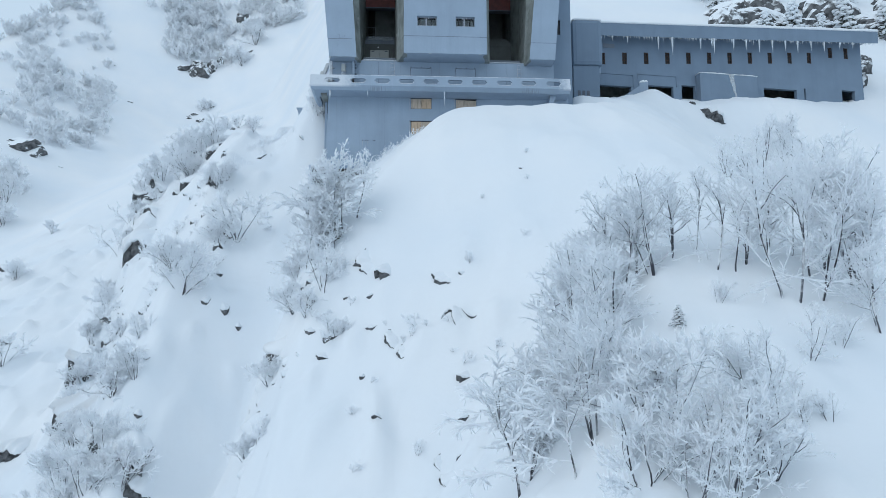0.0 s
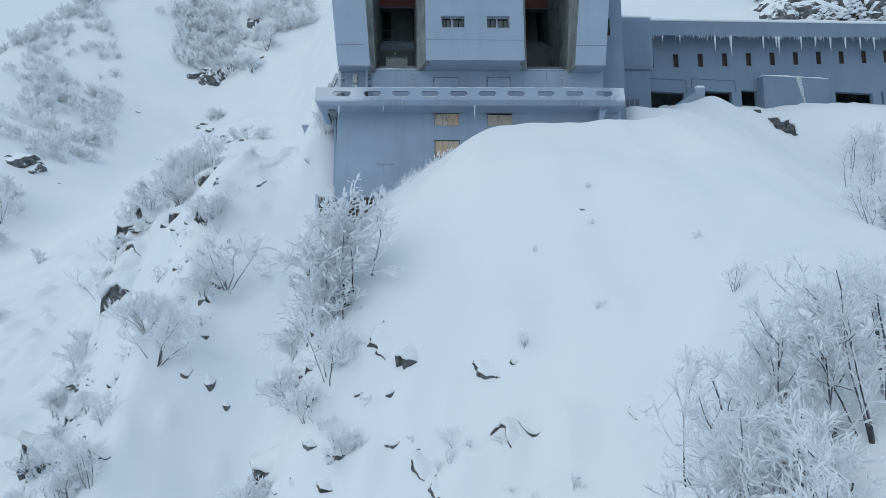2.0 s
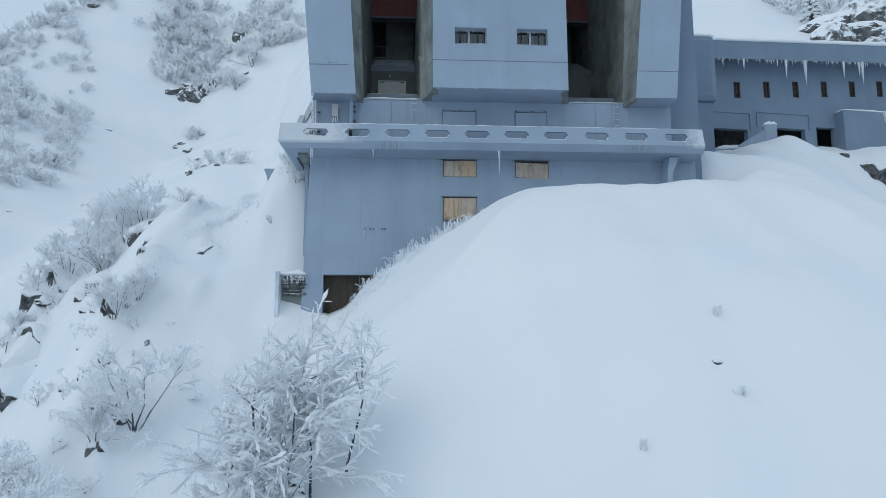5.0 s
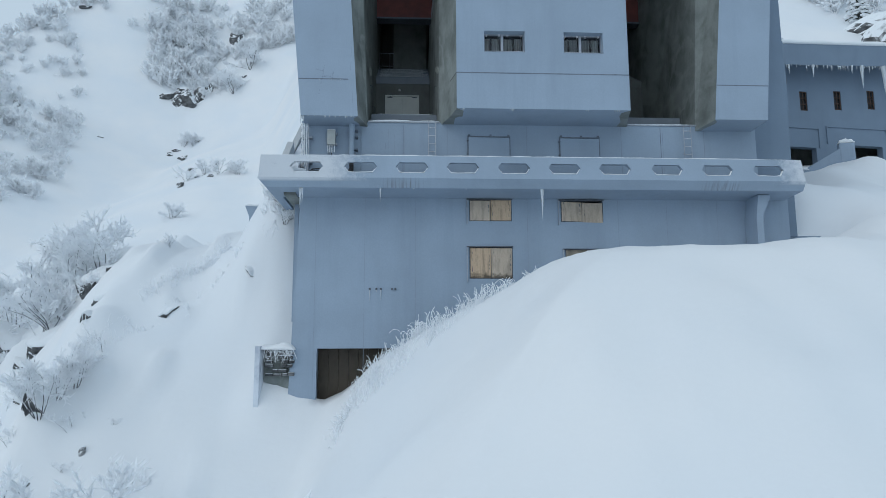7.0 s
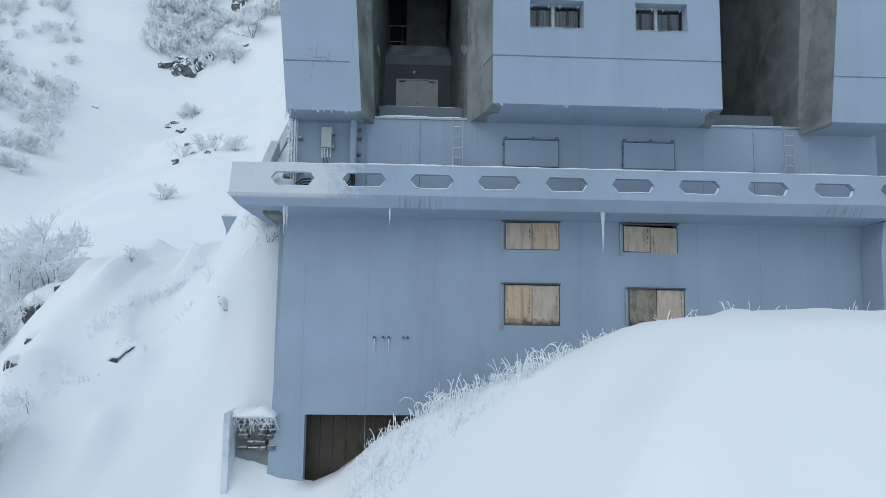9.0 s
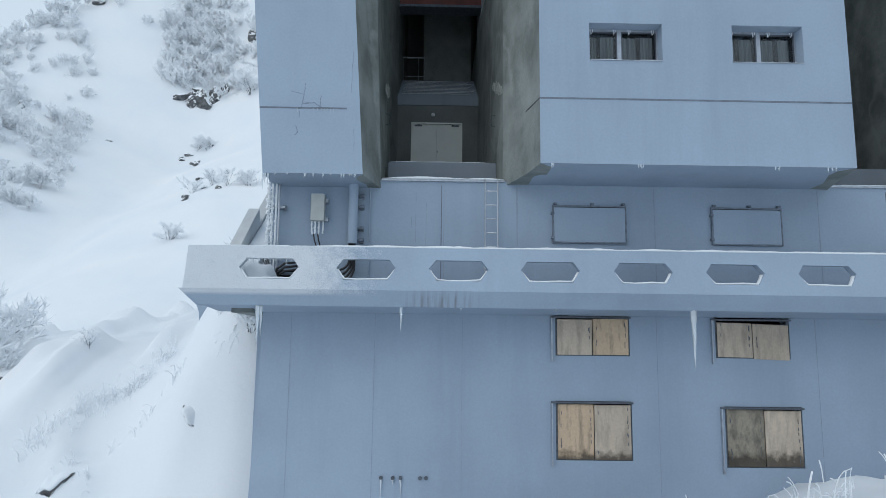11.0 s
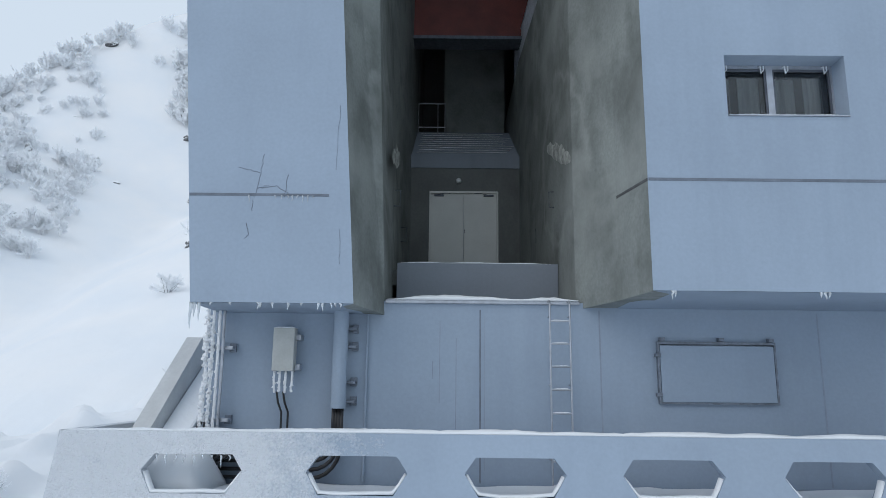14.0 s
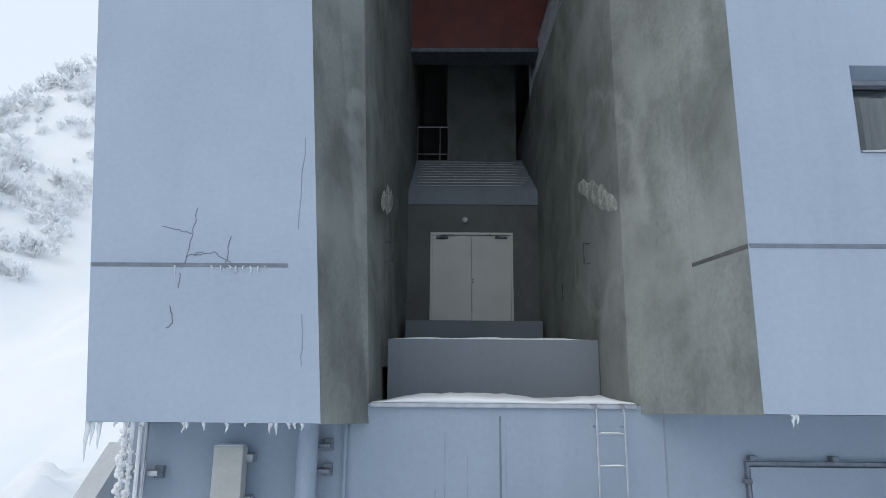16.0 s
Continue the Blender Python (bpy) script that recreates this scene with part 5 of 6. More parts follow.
def far_woods():
    """Rimed scrub and small trees on the far slopes, too many to count, as one mesh of thick-twigged plants."""
    rng = random.Random(77)
    spec = dict(BIRCH, levels=2, sides=3, kids=(7,), thin=0.03, thick=0.014, ratio=(0.42, 0.75), wobble=(0.14, 0.2), needles=3, length=(0.4, 0.9), fur=(0.05, 0.09), hang=0.3, load=0.24, laden=0.75)
    protos = []
    for s in range(5):
        wood, crown = plant_meshes(60 + s, 4, 3.0, 0.55, spec)
        arrs = []
        for me in (wood, crown):
            co = np.empty(len(me.vertices) * 3)
            me.vertices.foreach_get("co", co)
            arrs.append((co.reshape(-1, 3), [tuple(p.vertices) for p in me.polygons]))
        protos.append(arrs)
    for which, mat, name in ((0, STEM, "scrub_stems"), (1, RIME, "frosted_scrub")):
        rng = random.Random(78)
        verts, faces, base = [], [], 0
        spots = []
        def along(points, depth, n, hs):
            for _ in range(n):
                f = rng.random() * (len(points) - 1)
                i = int(f)
                (ax, ay), (bx, by) = points[i], points[i + 1]
                u = depth * rng.random() ** 1.3
                spots.append((ax + (bx - ax) * (f - i) - 0.42 * u + rng.gauss(0, 2.6), ay + (by - ay) * (f - i) + u, rng.uniform(*hs), rng.uniform(0, math.tau), rng.randrange(5)))
        along(((-80, 221), (-70, 219.5), (-62, 221)), 26, 120, (2.2, 4.6))
        along(((-58, 224), (-48, 227), (-40, 228)), 18, 70, (1.8, 4.2))
        along(((-90, 149), (-82, 151), (-77, 157), (-86, 186)), 34, 105, (1.2, 3.2))
        along(((-112, 186), (-100, 180), (-90, 172)), 26, 75, (1.1, 2.8))
        along(((-128, 206), (-121, 212), (-115, 217), (-108, 225), (-102, 233)), 9, 80, (1.6, 3.6))
        along(((-118, 206), (-110, 210), (-98, 212)), 10, 40, (1.3, 2.8))
        along(((-82, 132), (-76, 126), (-71, 118)), 8, 12, (1.6, 3.0))
        along(((44, 108), (118, 120)), 12, 40, (2.0, 4.0))
        for x, y, h, a, k in spots:
            co, fs = protos[k][which]
            c, s, m = math.cos(a), math.sin(a), h / 2.6
            z = float(terrain(x, y))
            w = np.stack([x + m * (c * co[:, 0] - s * co[:, 1]), y + m * (s * co[:, 0] + c * co[:, 1]), z + m * co[:, 2]], 1)
            verts.append(w)
            faces.extend([tuple(i + base for i in f) for f in fs])
            base += len(w)
        me = bpy.data.meshes.new(name)
        me.from_pydata(np.concatenate(verts).tolist(), [], faces)
        me.materials.append(mat)
        ob = new(name, me)
        tagged(ob, "rime-white scrub and small trees on the far slopes" if which else "rimed stems of the far scrub, paled to stand for haze", "scrub", kind="stuff")


far_woods()


def conifer(x, y, h, label):
    """A small spruce bowed under clumps of snow."""
    rng = random.Random(int(x * 77 + y))
    e = thing("conifer", label, "conifer", at=(x, y, ground_height(x, y) - 0.05))
    part("trunk", tube([(0, 0, -0.2), (0.02 * h, 0, h * 0.5), (0, 0.02 * h, h * 0.98)], 0.035 * h, 6, taper=0.25), BARK, e)
    boughs, caps = bmesh.new(), bmesh.new()
    for i in range(46):
        f = i / 46
        z, reach, a = h * (0.08 + 0.88 * f), h * (0.36 * (1 - f) + 0.05) * rng.uniform(0.75, 1.15), i * 2.4 + rng.uniform(-0.4, 0.4)
        d = Vector((math.cos(a), math.sin(a), 0))
        tube([Vector((0, 0, z)), d * reach * 0.5 + Vector((0, 0, z + 0.01 * h)), d * reach + Vector((0, 0, z - 0.10 * h * (1 - f * 0.6)))], 0.022 * h, 4, boughs, 0.3)
        for _ in range(3):
            g = rng.uniform(0.3, 1.0)
            c = d * reach * g + Vector((rng.uniform(-0.03, 0.03) * h, rng.uniform(-0.03, 0.03) * h, z + 0.03 * h - 0.08 * h * g * g * (1 - f * 0.6)))
            m = Matrix.Translation(c) @ Matrix.Diagonal((rng.uniform(0.04, 0.075) * h, rng.uniform(0.04, 0.075) * h, rng.uniform(0.025, 0.045) * h, 1))
            bmesh.ops.create_icosphere(caps, subdivisions=1, radius=1, matrix=m)
    part("boughs", boughs, NEEDLE, e, "dark needled boughs")
    tagged(part("snow_load", caps, SNOW, e, smooth=True), "clumps of snow on the boughs", kind="stuff")
    return e


NEEDLE = snow_capped("dark_needles", (0.05, 0.06, 0.045), (0.02, 0.025, 0.02), 0.75)
conifer(-7.9, 42.8, 1.9, "small dark spruce loaded with snow among the birches")
conifer(4.5, 21.7, 0.75, "low spruce bowed under clumps of snow")
for x, y, h in ((52, 97, 5), (57, 98, 6.5), (61, 97, 5), (66, 99, 7), (72, 98, 6.5), (78, 100, 8), (84, 100, 7), (91, 103, 8), (50, 108, 5), (62, 112, 6), (68, 108, 5), (76, 112, 7), (84, 110, 6), (96, 120, 12), (104, 118, 10), (112, 122, 12)):
    conifer(x, y, h, "tall snow-laden conifer among the crags")


def rimed_grass():
    """Tufts of tall dead grass under rime along the crest of the drift."""
    rng = random.Random(5)
    lines = []
    def stalk(x, y, l, curl):
        """A stiff stem that arches over, thick with rime towards its tip."""
        z = ground_height(x, y) - 0.04
        a = rng.uniform(0, math.tau)
        d = Vector((math.cos(a), math.sin(a), 0))
        pts, ang, p = [], rng.uniform(0.0, 0.3), Vector((x, y, z))
        for k in range(6):
            pts.append(p.copy())
            p = p + (d * math.sin(ang) + Vector((0, 0, 1)) * math.cos(ang)) * l / 5
            ang += curl * (0.15 + 0.12 * k)
        r = rng.uniform(0.008, 0.014)
        lines.append((pts, r, r * rng.uniform(0.8, 1.7)))

    def tuft(x, y, h, n):
        for _ in range(n):
            stalk(x + rng.gauss(0, 0.13), y + rng.gauss(0, 0.13), h * rng.uniform(0.4, 1.25), rng.choice((0.2, 0.5, 0.9, 1.6, 2.2)))
    for _ in range(260):
        f = rng.random()
        x = -7.6 + 7.0 * f + rng.gauss(0, 0.3)
        y = 58.4 - 2.2 * f + 2.2 - 3.6 * rng.random() ** 1.4 * (1 - 0.5 * f)
        tuft(x, y, rng.uniform(0.2, 0.75) * (1.25 if noise.noise((x * 0.9, y * 0.7, 3.0)) > 0.1 else 0.7), rng.choice((3, 4, 7, 9)))
    for _ in range(55):
        x = rng.uniform(-2.2, 9.8)
        tuft(x, rng.uniform(56.5, 59.5), rng.uniform(0.2, 0.5), rng.choice((1, 2, 4)))
    for x, y in ((0.9, 57.4), (1.2, 57.6), (1.5, 57.2), (3.0, 57.5), (5.6, 58.2), (6.0, 58.4), (7.0, 58.6), (7.4, 58.4)):
        tuft(x, y, 0.75, 9)
    for _ in range(40):
        tuft(rng.uniform(-9.2, -7.4), rng.uniform(61.8, 63.8), rng.uniform(0.4, 0.8), 8)
    for _ in range(30):
        f = rng.random()
        tuft(-21.5 + 7.5 * f + rng.gauss(0, 0.25), 60.5 + 6 * f + rng.gauss(0, 0.25), rng.uniform(0.2, 0.5), 7)
    for _ in range(14):
        tuft(rng.uniform(-13.2, -11.6), rng.uniform(65.3, 66.6), rng.uniform(0.2, 0.5), 5)
    for _ in range(60):
        f = rng.random()
        tuft(-15.6 - 2.9 * f + rng.gauss(0, 0.15), 69 - 4 * f + rng.gauss(0, 0.2), rng.uniform(0.3, 0.65), 5)
    for _ in range(16):
        tuft(rng.gauss(-8.0, 0.3), rng.gauss(58.4, 0.4), rng.uniform(0.3, 0.6), 8)
    ob = new("rimed_grass", mesh_of("rimed_grass", lines, 3, RIME))
    tagged(ob, "tall dead grass stiff with white rime along the drift", "grass", kind="stuff")


rimed_grass()


# ---- fittings of the station ----
BEFORE = {o.name for o in scene.objects} - {station.name, side_wing.name}

def snow_strip(name, x0, x1, y0, y1, z, h, label, seed=0, parent=None, step=0.12):
    """A strip of lying snow with a rounded, uneven top."""
    rng = random.Random(seed)
    n, m = max(4, int((x1 - x0) / step)), 6
    bm = bmesh.new()
    rows = []
    for i in range(n + 1):
        x = x0 + (x1 - x0) * i / n
        e = min(1, 6 * min(i, n - i) / n + 0.25)
        col = []
        for j in range(m + 1):
            f = j / m
            dome = math.sin(math.pi * (0.08 + 0.84 * f)) ** 0.5
            hh = h * e * dome * (0.75 + 0.5 * noise.noise((x * 1.7, seed * 3.3, f)) + 0.25 * noise.noise((x * 6, seed, f * 2)))
            wob = 0.06 * h * noise.noise((x * 3, seed + 9.0, 0))
            col.append(bm.verts.new((x, y0 + (y1 - y0) * f + wob * (1 - 2 * f), z + max(0.004, hh))))
        rows.append((bm.verts.new((x, y0, z)), col, bm.verts.new((x, y1, z))))
    for (a0, ac, a1), (b0, bc, b1) in zip(rows, rows[1:]):
        bm.faces.new((a0, b0, bc[0], ac[0]))
        for j in range(m):
            bm.faces.new((ac[j], bc[j], bc[j + 1], ac[j + 1]))
        bm.faces.new((ac[m], bc[m], b1, a1))
        bm.faces.new((a0, a1, b1, b0))
    for a0, c, a1 in (rows[0], rows[-1]):
        bm.faces.new([a0, *c, a1])
    ob = link(name, bm, SNOW, parent, smooth=True)
    return ob if parent else tagged(ob, label, "snow", kind="stuff")


def icicle(x, y, z, length, r=None, group="icicles on the station"):
    rng = random.Random(int(x * 211 + y * 37 + z))
    r = r or 0.02 + 0.035 * length
    bm = bmesh.new()
    pts = [(rng.uniform(-1, 1) * 0.012, rng.uniform(-1, 1) * 0.012, -length * f) for f in (0, 0.2, 0.45, 0.75, 1.0)]
    rad = (1.0, 0.85, 0.6, 0.32, 0.06)
    rings = []
    for p, k in zip(pts, rad):
        rings.append([bm.verts.new((p[0] + r * k * math.cos(a * math.tau / 7), p[1] + r * k * math.sin(a * math.tau / 7), p[2])) for a in range(7)])
    for a, b in zip(rings, rings[1:]):
        for k in range(7):
            bm.faces.new((a[k], a[(k + 1) % 7], b[(k + 1) % 7], b[k]))
    bm.faces.new(rings[0][::-1]), bm.faces.new(rings[-1])
    ob = link("icicle", bm, ICE, smooth=True)
    ob.matrix_basis = pose(x, y, z)
    return tagged(ob, "pale clear icicle hanging from a concrete edge", "icicle", group)


def boarded_window(x0, x1, z0, z1, mats, seed, slip=0.0):
    e = thing("boarded_window", "window opening closed with two weathered plywood boards", "boarded window", "boarded windows", at=((x0 + x1) / 2, F, z0))
    w, h = x1 - x0, z1 - z0
    rng = random.Random(seed)
    frame = wall_grid(-w / 2 + 0.003, w / 2 - 0.003, 0.003, h - 0.003, [(-w / 2 + 0.06, w / 2 - 0.06, 0.05, h - 0.06)], 0.02, 0.14)
    part("frame", frame, STEEL_DARK, e, "dark steel window frame")
    for s, mat in zip((-1, 1), mats):
        a, b = (-w / 2 + 0.05, -0.012) if s < 0 else (0.012, w / 2 - 0.04)
        bd = box(a, b, -0.012, 0.016, 0.02 + rng.uniform(0, 0.03), h - 0.07 - rng.uniform(0, 0.03), 0.004)
        for v in bd.verts:
            v.co.y += 0.012 * math.sin(v.co.x * 3 + seed)
            v.co.z -= slip * (0.03 + 0.02 * v.co.x) * (1 if s > 0 else 0.6)
        o = part("board", bd, mat, e)
        nails = bmesh.new()
        for i in range(12):
            box(0, 0.018, 0, 0.006, 0, 0.085, bm=nails)
            fresh = list(nails.verts)[-8:]
            dx, dz = a + rng.choice((0.07, 0.085, b - a - 0.1, b - a - 0.085)), rng.uniform(0.12, h - 0.2)
            for v in fresh:
                v.co += Vector((dx, -0.019, dz))
        part("clip", nails, STEEL_DARK, o, "small dark fixing staples")
    rail = box(-w / 2 - 0.12, w / 2 + 0.02, -0.10, -0.02, h - 0.06, h - 0.015, 0.008)
    part("top_rail", rail, STEEL_DARK, e)
    part("side_rail", box(-w / 2 - 0.12, -w / 2 - 0.09, -0.10, -0.004, -0.15, h - 0.06), STEEL, e)


boarded_window(-3.04, -1.07, 38.6, 39.66, (PLY_PALE, PLY), 1)
boarded_window(1.21, 3.2, 38.58, 39.64, (PLY_PALE, PLY_PALE), 2, 1.6)
boarded_window(-3.05, -1.06, 35.9, 37.42, (PLY, PLY_PALE), 3)
boarded_window(1.37, 3.41, 35.75, 37.32, (PLY_DARK, PLY_PALE), 4)


def wall_hatch(x0, z0, w, h):
    e = thing("wall_hatch", "flat blue-grey steel hatch in a dark bolted frame", "hatch", "terrace hatches", at=(x0, F, z0))
    part("frame", wall_grid(0, w, 0, h, [(0.035, w - 0.03, 0.03, h - 0.045)], -0.085, -0.003), STEEL_BLUE, e, "dull blue-grey steel frame")
    part("panel", box(0.045, w - 0.035, -0.08, -0.004, 0.035, h - 0.065, 0.006), PAINT, e)
    for x, z in ((-0.04, h * 0.75), (-0.04, 0.12), (0.04, h + 0.01), (w * 0.52, h + 0.01), (w - 0.12, h + 0.01)):
        part("bracket", box(x, x + 0.09, -0.11, -0.003, z, z + 0.06, 0.008), STEEL_BLUE, e)


wall_hatch(-3.09, 41.63, 2.0, 1.05)
wall_hatch(1.23, 41.63, 1.92, 1.05)


def casement(n, x0, x1, z0, z1):
    """Two sliding panes with curtains behind, set deep in the block."""
    e = thing("window_%d" % n, "two-pane metal window with drawn grey curtains and icy head", "window", kind="structure")
    y = BOX + 0.33
    w = x1 - x0
    mid = x0 + w * 0.46
    fr = wall_grid(x0 + 0.003, x1 - 0.003, z0 + 0.003, z1 - 0.003, [(x0 + 0.035, mid - 0.05, z0 + 0.04, z1 - 0.06), (mid + 0.05, x1 - 0.035, z0 + 0.04, z1 - 0.06)], y, y + 0.07)
    part("window_frame", fr, STEEL, e, "pale metal frame")
    for k, (a, b) in enumerate(((x0 + 0.035, mid - 0.05), (mid + 0.05, x1 - 0.035))):
        pane = part("pane", box(a, b, y + 0.03, y + 0.045, z0 + 0.04, z1 - 0.06), GLASS, e)
        pane.visible_shadow = False
        part("sash", wall_grid(a + 0.002, b - 0.002, z0 + 0.042, z1 - 0.062, [(a + 0.03, b - 0.03, z0 + 0.075, z1 - 0.1)], y + 0.015, y + 0.028), STEEL_DARK, e)
        half = a + (b - a) * (0.38 if k == 0 else 0.52)
        for c0, c1, deep in ((a + 0.03, half - 0.03, 0.2), (half + 0.07, b - 0.05, 0.16)):
            cur = bmesh.new()
            cols = [(c0 + (c1 - c0) * i / 16, y + deep + 0.02 * math.sin(i * 1.3)) for i in range(17)]
            top, bot = [cur.verts.new((cx, cy, z1 - 0.14)) for cx, cy in cols], [cur.verts.new((cx, cy, z0 + 0.03)) for cx, cy in cols]
            for i in range(16):
                cur.faces.new((bot[i], bot[i + 1], top[i + 1], top[i]))
            bmesh.ops.solidify(cur, geom=cur.faces[:], thickness=0.008)
            part("curtain", cur, CURTAIN, e, "hanging grey curtain", True)
    for x in (x0 + 0.1, mid - 0.16, mid + 0.22, x1 - 0.16):
        hook = tube([(x, y + 0.01, z1 - 0.03), (x, y - 0.05, z1 - 0.04), (x + 0.005, y - 0.06, z1 - 0.17), (x + 0.05, y - 0.05, z1 - 0.1), (x + 0.055, y - 0.04, z1 - 0.03)], 0.011, 6)
        part("hook", hook, RIME, e, "small white iced hook")
    part("window_sill", box(x0 + 0.01, x1 - 0.01, BOX - 0.02, y - 0.001, z0 + 0.002, z0 + 0.022), STEEL, e)
    snow_strip("sill_snow", x0 + 0.02, x1 - 0.02, BOX + 0.0, y - 0.01, z0 + 0.022, 0.03, "", n, e)


casement(1, -2.48, -0.66, 45.96, 46.96)
casement(2, 1.10, 2.88, 45.96, 46.96)
# added sheet whose near-black colour stands for the darkness of the room
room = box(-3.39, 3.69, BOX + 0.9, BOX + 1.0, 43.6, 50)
part("room_dark_sheet", room, DARK, station, "near-black sheet standing for the unlit room behind the curtains")


def ladder(x, y, z0, z1, w, label):
    e = thing("ladder", label, "ladder", "roof ladders", at=(x, y, z0))
    h = z1 - z0
    for s in (0, w):
        part("rail", tube([(s, 0.0, 0), (s, 0, h), (s, 0.06, h + 0.05), (s, 0.16, h + 0.05)], 0.017, 8), STEEL, e)
        for k in (0.15, 0.55, 0.93):
            part("stay", tube([(s, 0, h * k), (s, F - y - 0.003, h * k)], 0.012, 6), STEEL, e)
    n = int(h / 0.385)
    for i in range(n + 1):
        r = part("rung", tube([(-0.005, 0, 0.06 + i * 0.385), (w + 0.005, 0, 0.06 + i * 0.385)], 0.014, 8), STEEL, e)
        snow_strip("frost", 0.02, w - 0.02, -0.016, 0.016, 0.072 + i * 0.385, 0.02, "", i, r, 0.06)


ladder(-4.92, 61.18, 40.24, 43.3, 0.34, "thin galvanised ladder with frosted rungs below the snowy sill")
ladder(7.15, 61.18, 40.24, 43.3, 0.35, "thin galvanised ladder with frosted rungs below the snowy sill")


def lumps(bm, path, n, size, seed):
    rng = random.Random(seed)
    for _ in range(n):
        i = rng.randrange(len(path) - 1)
        p = Vector(path[i]).lerp(Vector(path[i + 1]), rng.random())
        s = size * rng.uniform(0.5, 1.4)
        m = Matrix.Translation(p + Vector((rng.uniform(-1, 0.6) * size, rng.uniform(-1, 0.4) * size, 0))) @ Euler((rng.random() * 3, rng.random() * 3, 0)).to_matrix().to_4x4() @ Matrix.Diagonal((s, s * 0.6, s * 1.2, 1))
        bmesh.ops.create_icosphere(bm, subdivisions=1, radius=1, matrix=m)
    return bm


def services():
    box_thing = thing("junction_box", "weathered grey electrical enclosure with iced conduits below it", "junction box", at=(-9.38, F, 42.1))
    part("case", box(-0.18, 0.18, -0.34, -0.12, 0, 0.72, 0.02), GREYBOX, box_thing)
    part("bracket", box(0.14, 0.26, -0.2, -0.003, 0.52, 0.62, 0.01), STEEL, box_thing)
    part("bracket", box(0.14, 0.26, -0.2, -0.003, 0.02, 0.12, 0.01), STEEL, box_thing)
    snow_strip("snow_cap", -0.18, 0.18, -0.34, -0.12, 0.72, 0.03, "", 3, box_thing, 0.05)
    for i, x in enumerate((-0.15, -0.06, 0.04, 0.15)):
        c = tube([(x, -0.24, 0), (x, -0.24, -0.2), (x * 0.9, -0.23, -0.36 + 0.03 * (i % 2))], 0.02, 7)
        part("conduit", lumps(c, [(x, -0.24, 0), (x, -0.24, -0.34)], 10, 0.02, i), RIME, box_thing, "rime-coated conduit")
    for x in (-0.05, 0.06):
        part("cable", tube([(x - 0.05, -0.22, -0.34), (x - 0.02, -0.2, -0.52), (x + 0.02, -0.1, -0.68), (x + 0.02, -0.06, -1.7)], 0.018, 8), CABLE, box_thing)
    # fat riser pipe with cables turning out of its foot
    riser = thing("riser_pipe", "fat blue-grey pipe clamped upright to the wall", "pipe", at=(-8.44, F, 41.5))
    part("pipe", tube([(0, -0.27, 0), (0, -0.27, 1.62)], 0.125, 20), PAINT, riser, smooth=False)
    for z in (0.08, 0.4, 1.0, 1.3):
        part("clamp", box(-0.14, 0.26, -0.2, -0.003, z, z + 0.05, 0.01), STEEL_BLUE, riser)
        part("bolt_plate", box(0.16, 0.27, -0.08, -0.003, z - 0.04, z + 0.11, 0.008), STEEL_BLUE, riser)
    part("spare_pipe", tube([(0.42, -0.05, -1.2), (0.42, -0.05, 1.6)], 0.02, 8), PAINT, riser)
    cables = thing("cable_bundle", "black cables curving from the pipe along the terrace wall", "cables", at=(-8.44, F, 41.5))
    for i in range(4):
        k = i * 0.085
        pts = [(-0.07 + i * 0.045, -0.27, 0.02), (-0.07 + i * 0.045, -0.26, -0.35 - k * 0.4)]
        for a in range(0, 91, 15):
            t = radians(a)
            pts.append((-0.40 + (0.33 + i * 0.045 - 0.0) * math.cos(t) - 0.0, -0.2, -0.42 - k * 0.6 - (0.30 + k) * math.sin(t)))
        pts += [(-1.2, -0.12, -0.74 - k * 1.55), (-2.1, -0.1, -0.75 - k * 1.5)]
        part("cable", tube(pts, 0.032, 8), CABLE, cables, smooth=True)
        if i < 3:
            tube_pts = [(-1.45 + 0.02 * i, -0.2, -0.52 - i * 0.1), (-1.75, -0.26, -0.56 - 0.1 * i), (-1.95, -0.3, -0.72 - 0.1 * i), (-2.0, -0.26, -0.95 - 0.1 * i)]
            part("cable", tube(tube_pts, 0.03, 8), CABLE, cables, smooth=True)
    for x in (-0.55, -1.35):
        part("cable_clip", box(x, x + 0.05, -0.17, -0.003, -1.3, -0.55, 0.006), STEEL, cables)
    # rime-crusted conduits at the corner
    corner = thing("conduit_rack", "rack of thin conduits furred with thick rime at the wall corner", "conduits", at=(-10.52, F, 40.3))
    for i, x in enumerate((-0.17, -0.08, 0.02, 0.1)):
        pts = [(x, -0.26, 0.05), (x + 0.015, -0.26, 1.4), (x, -0.26, 2.85)]
        c = tube(pts, 0.026, 8)
        part("conduit", lumps(c, pts, (150, 90, 30, 14)[i], (0.042, 0.032, 0.024, 0.02)[i], 20 + i), RIME if i < 3 else STEEL, corner)
    for z in (0.35, 0.95, 2.15):
        part("bracket", box(-0.24, 0.26, -0.22, -0.003, z, z + 0.06, 0.008), STEEL, corner)
        part("bolt_plate", box(0.16, 0.27, -0.08, -0.003, z - 0.04, z + 0.11, 0.008), STEEL_BLUE, corner)
    for i in range(3):
        part("cable", tube([(-0.2 + i * 0.05, -0.28, 0.95), (-0.22 + i * 0.06, -0.34, 0.7), (-0.1 + i * 0.05, -0.28, 0.5)], 0.017, 7), CABLE, corner)


services()


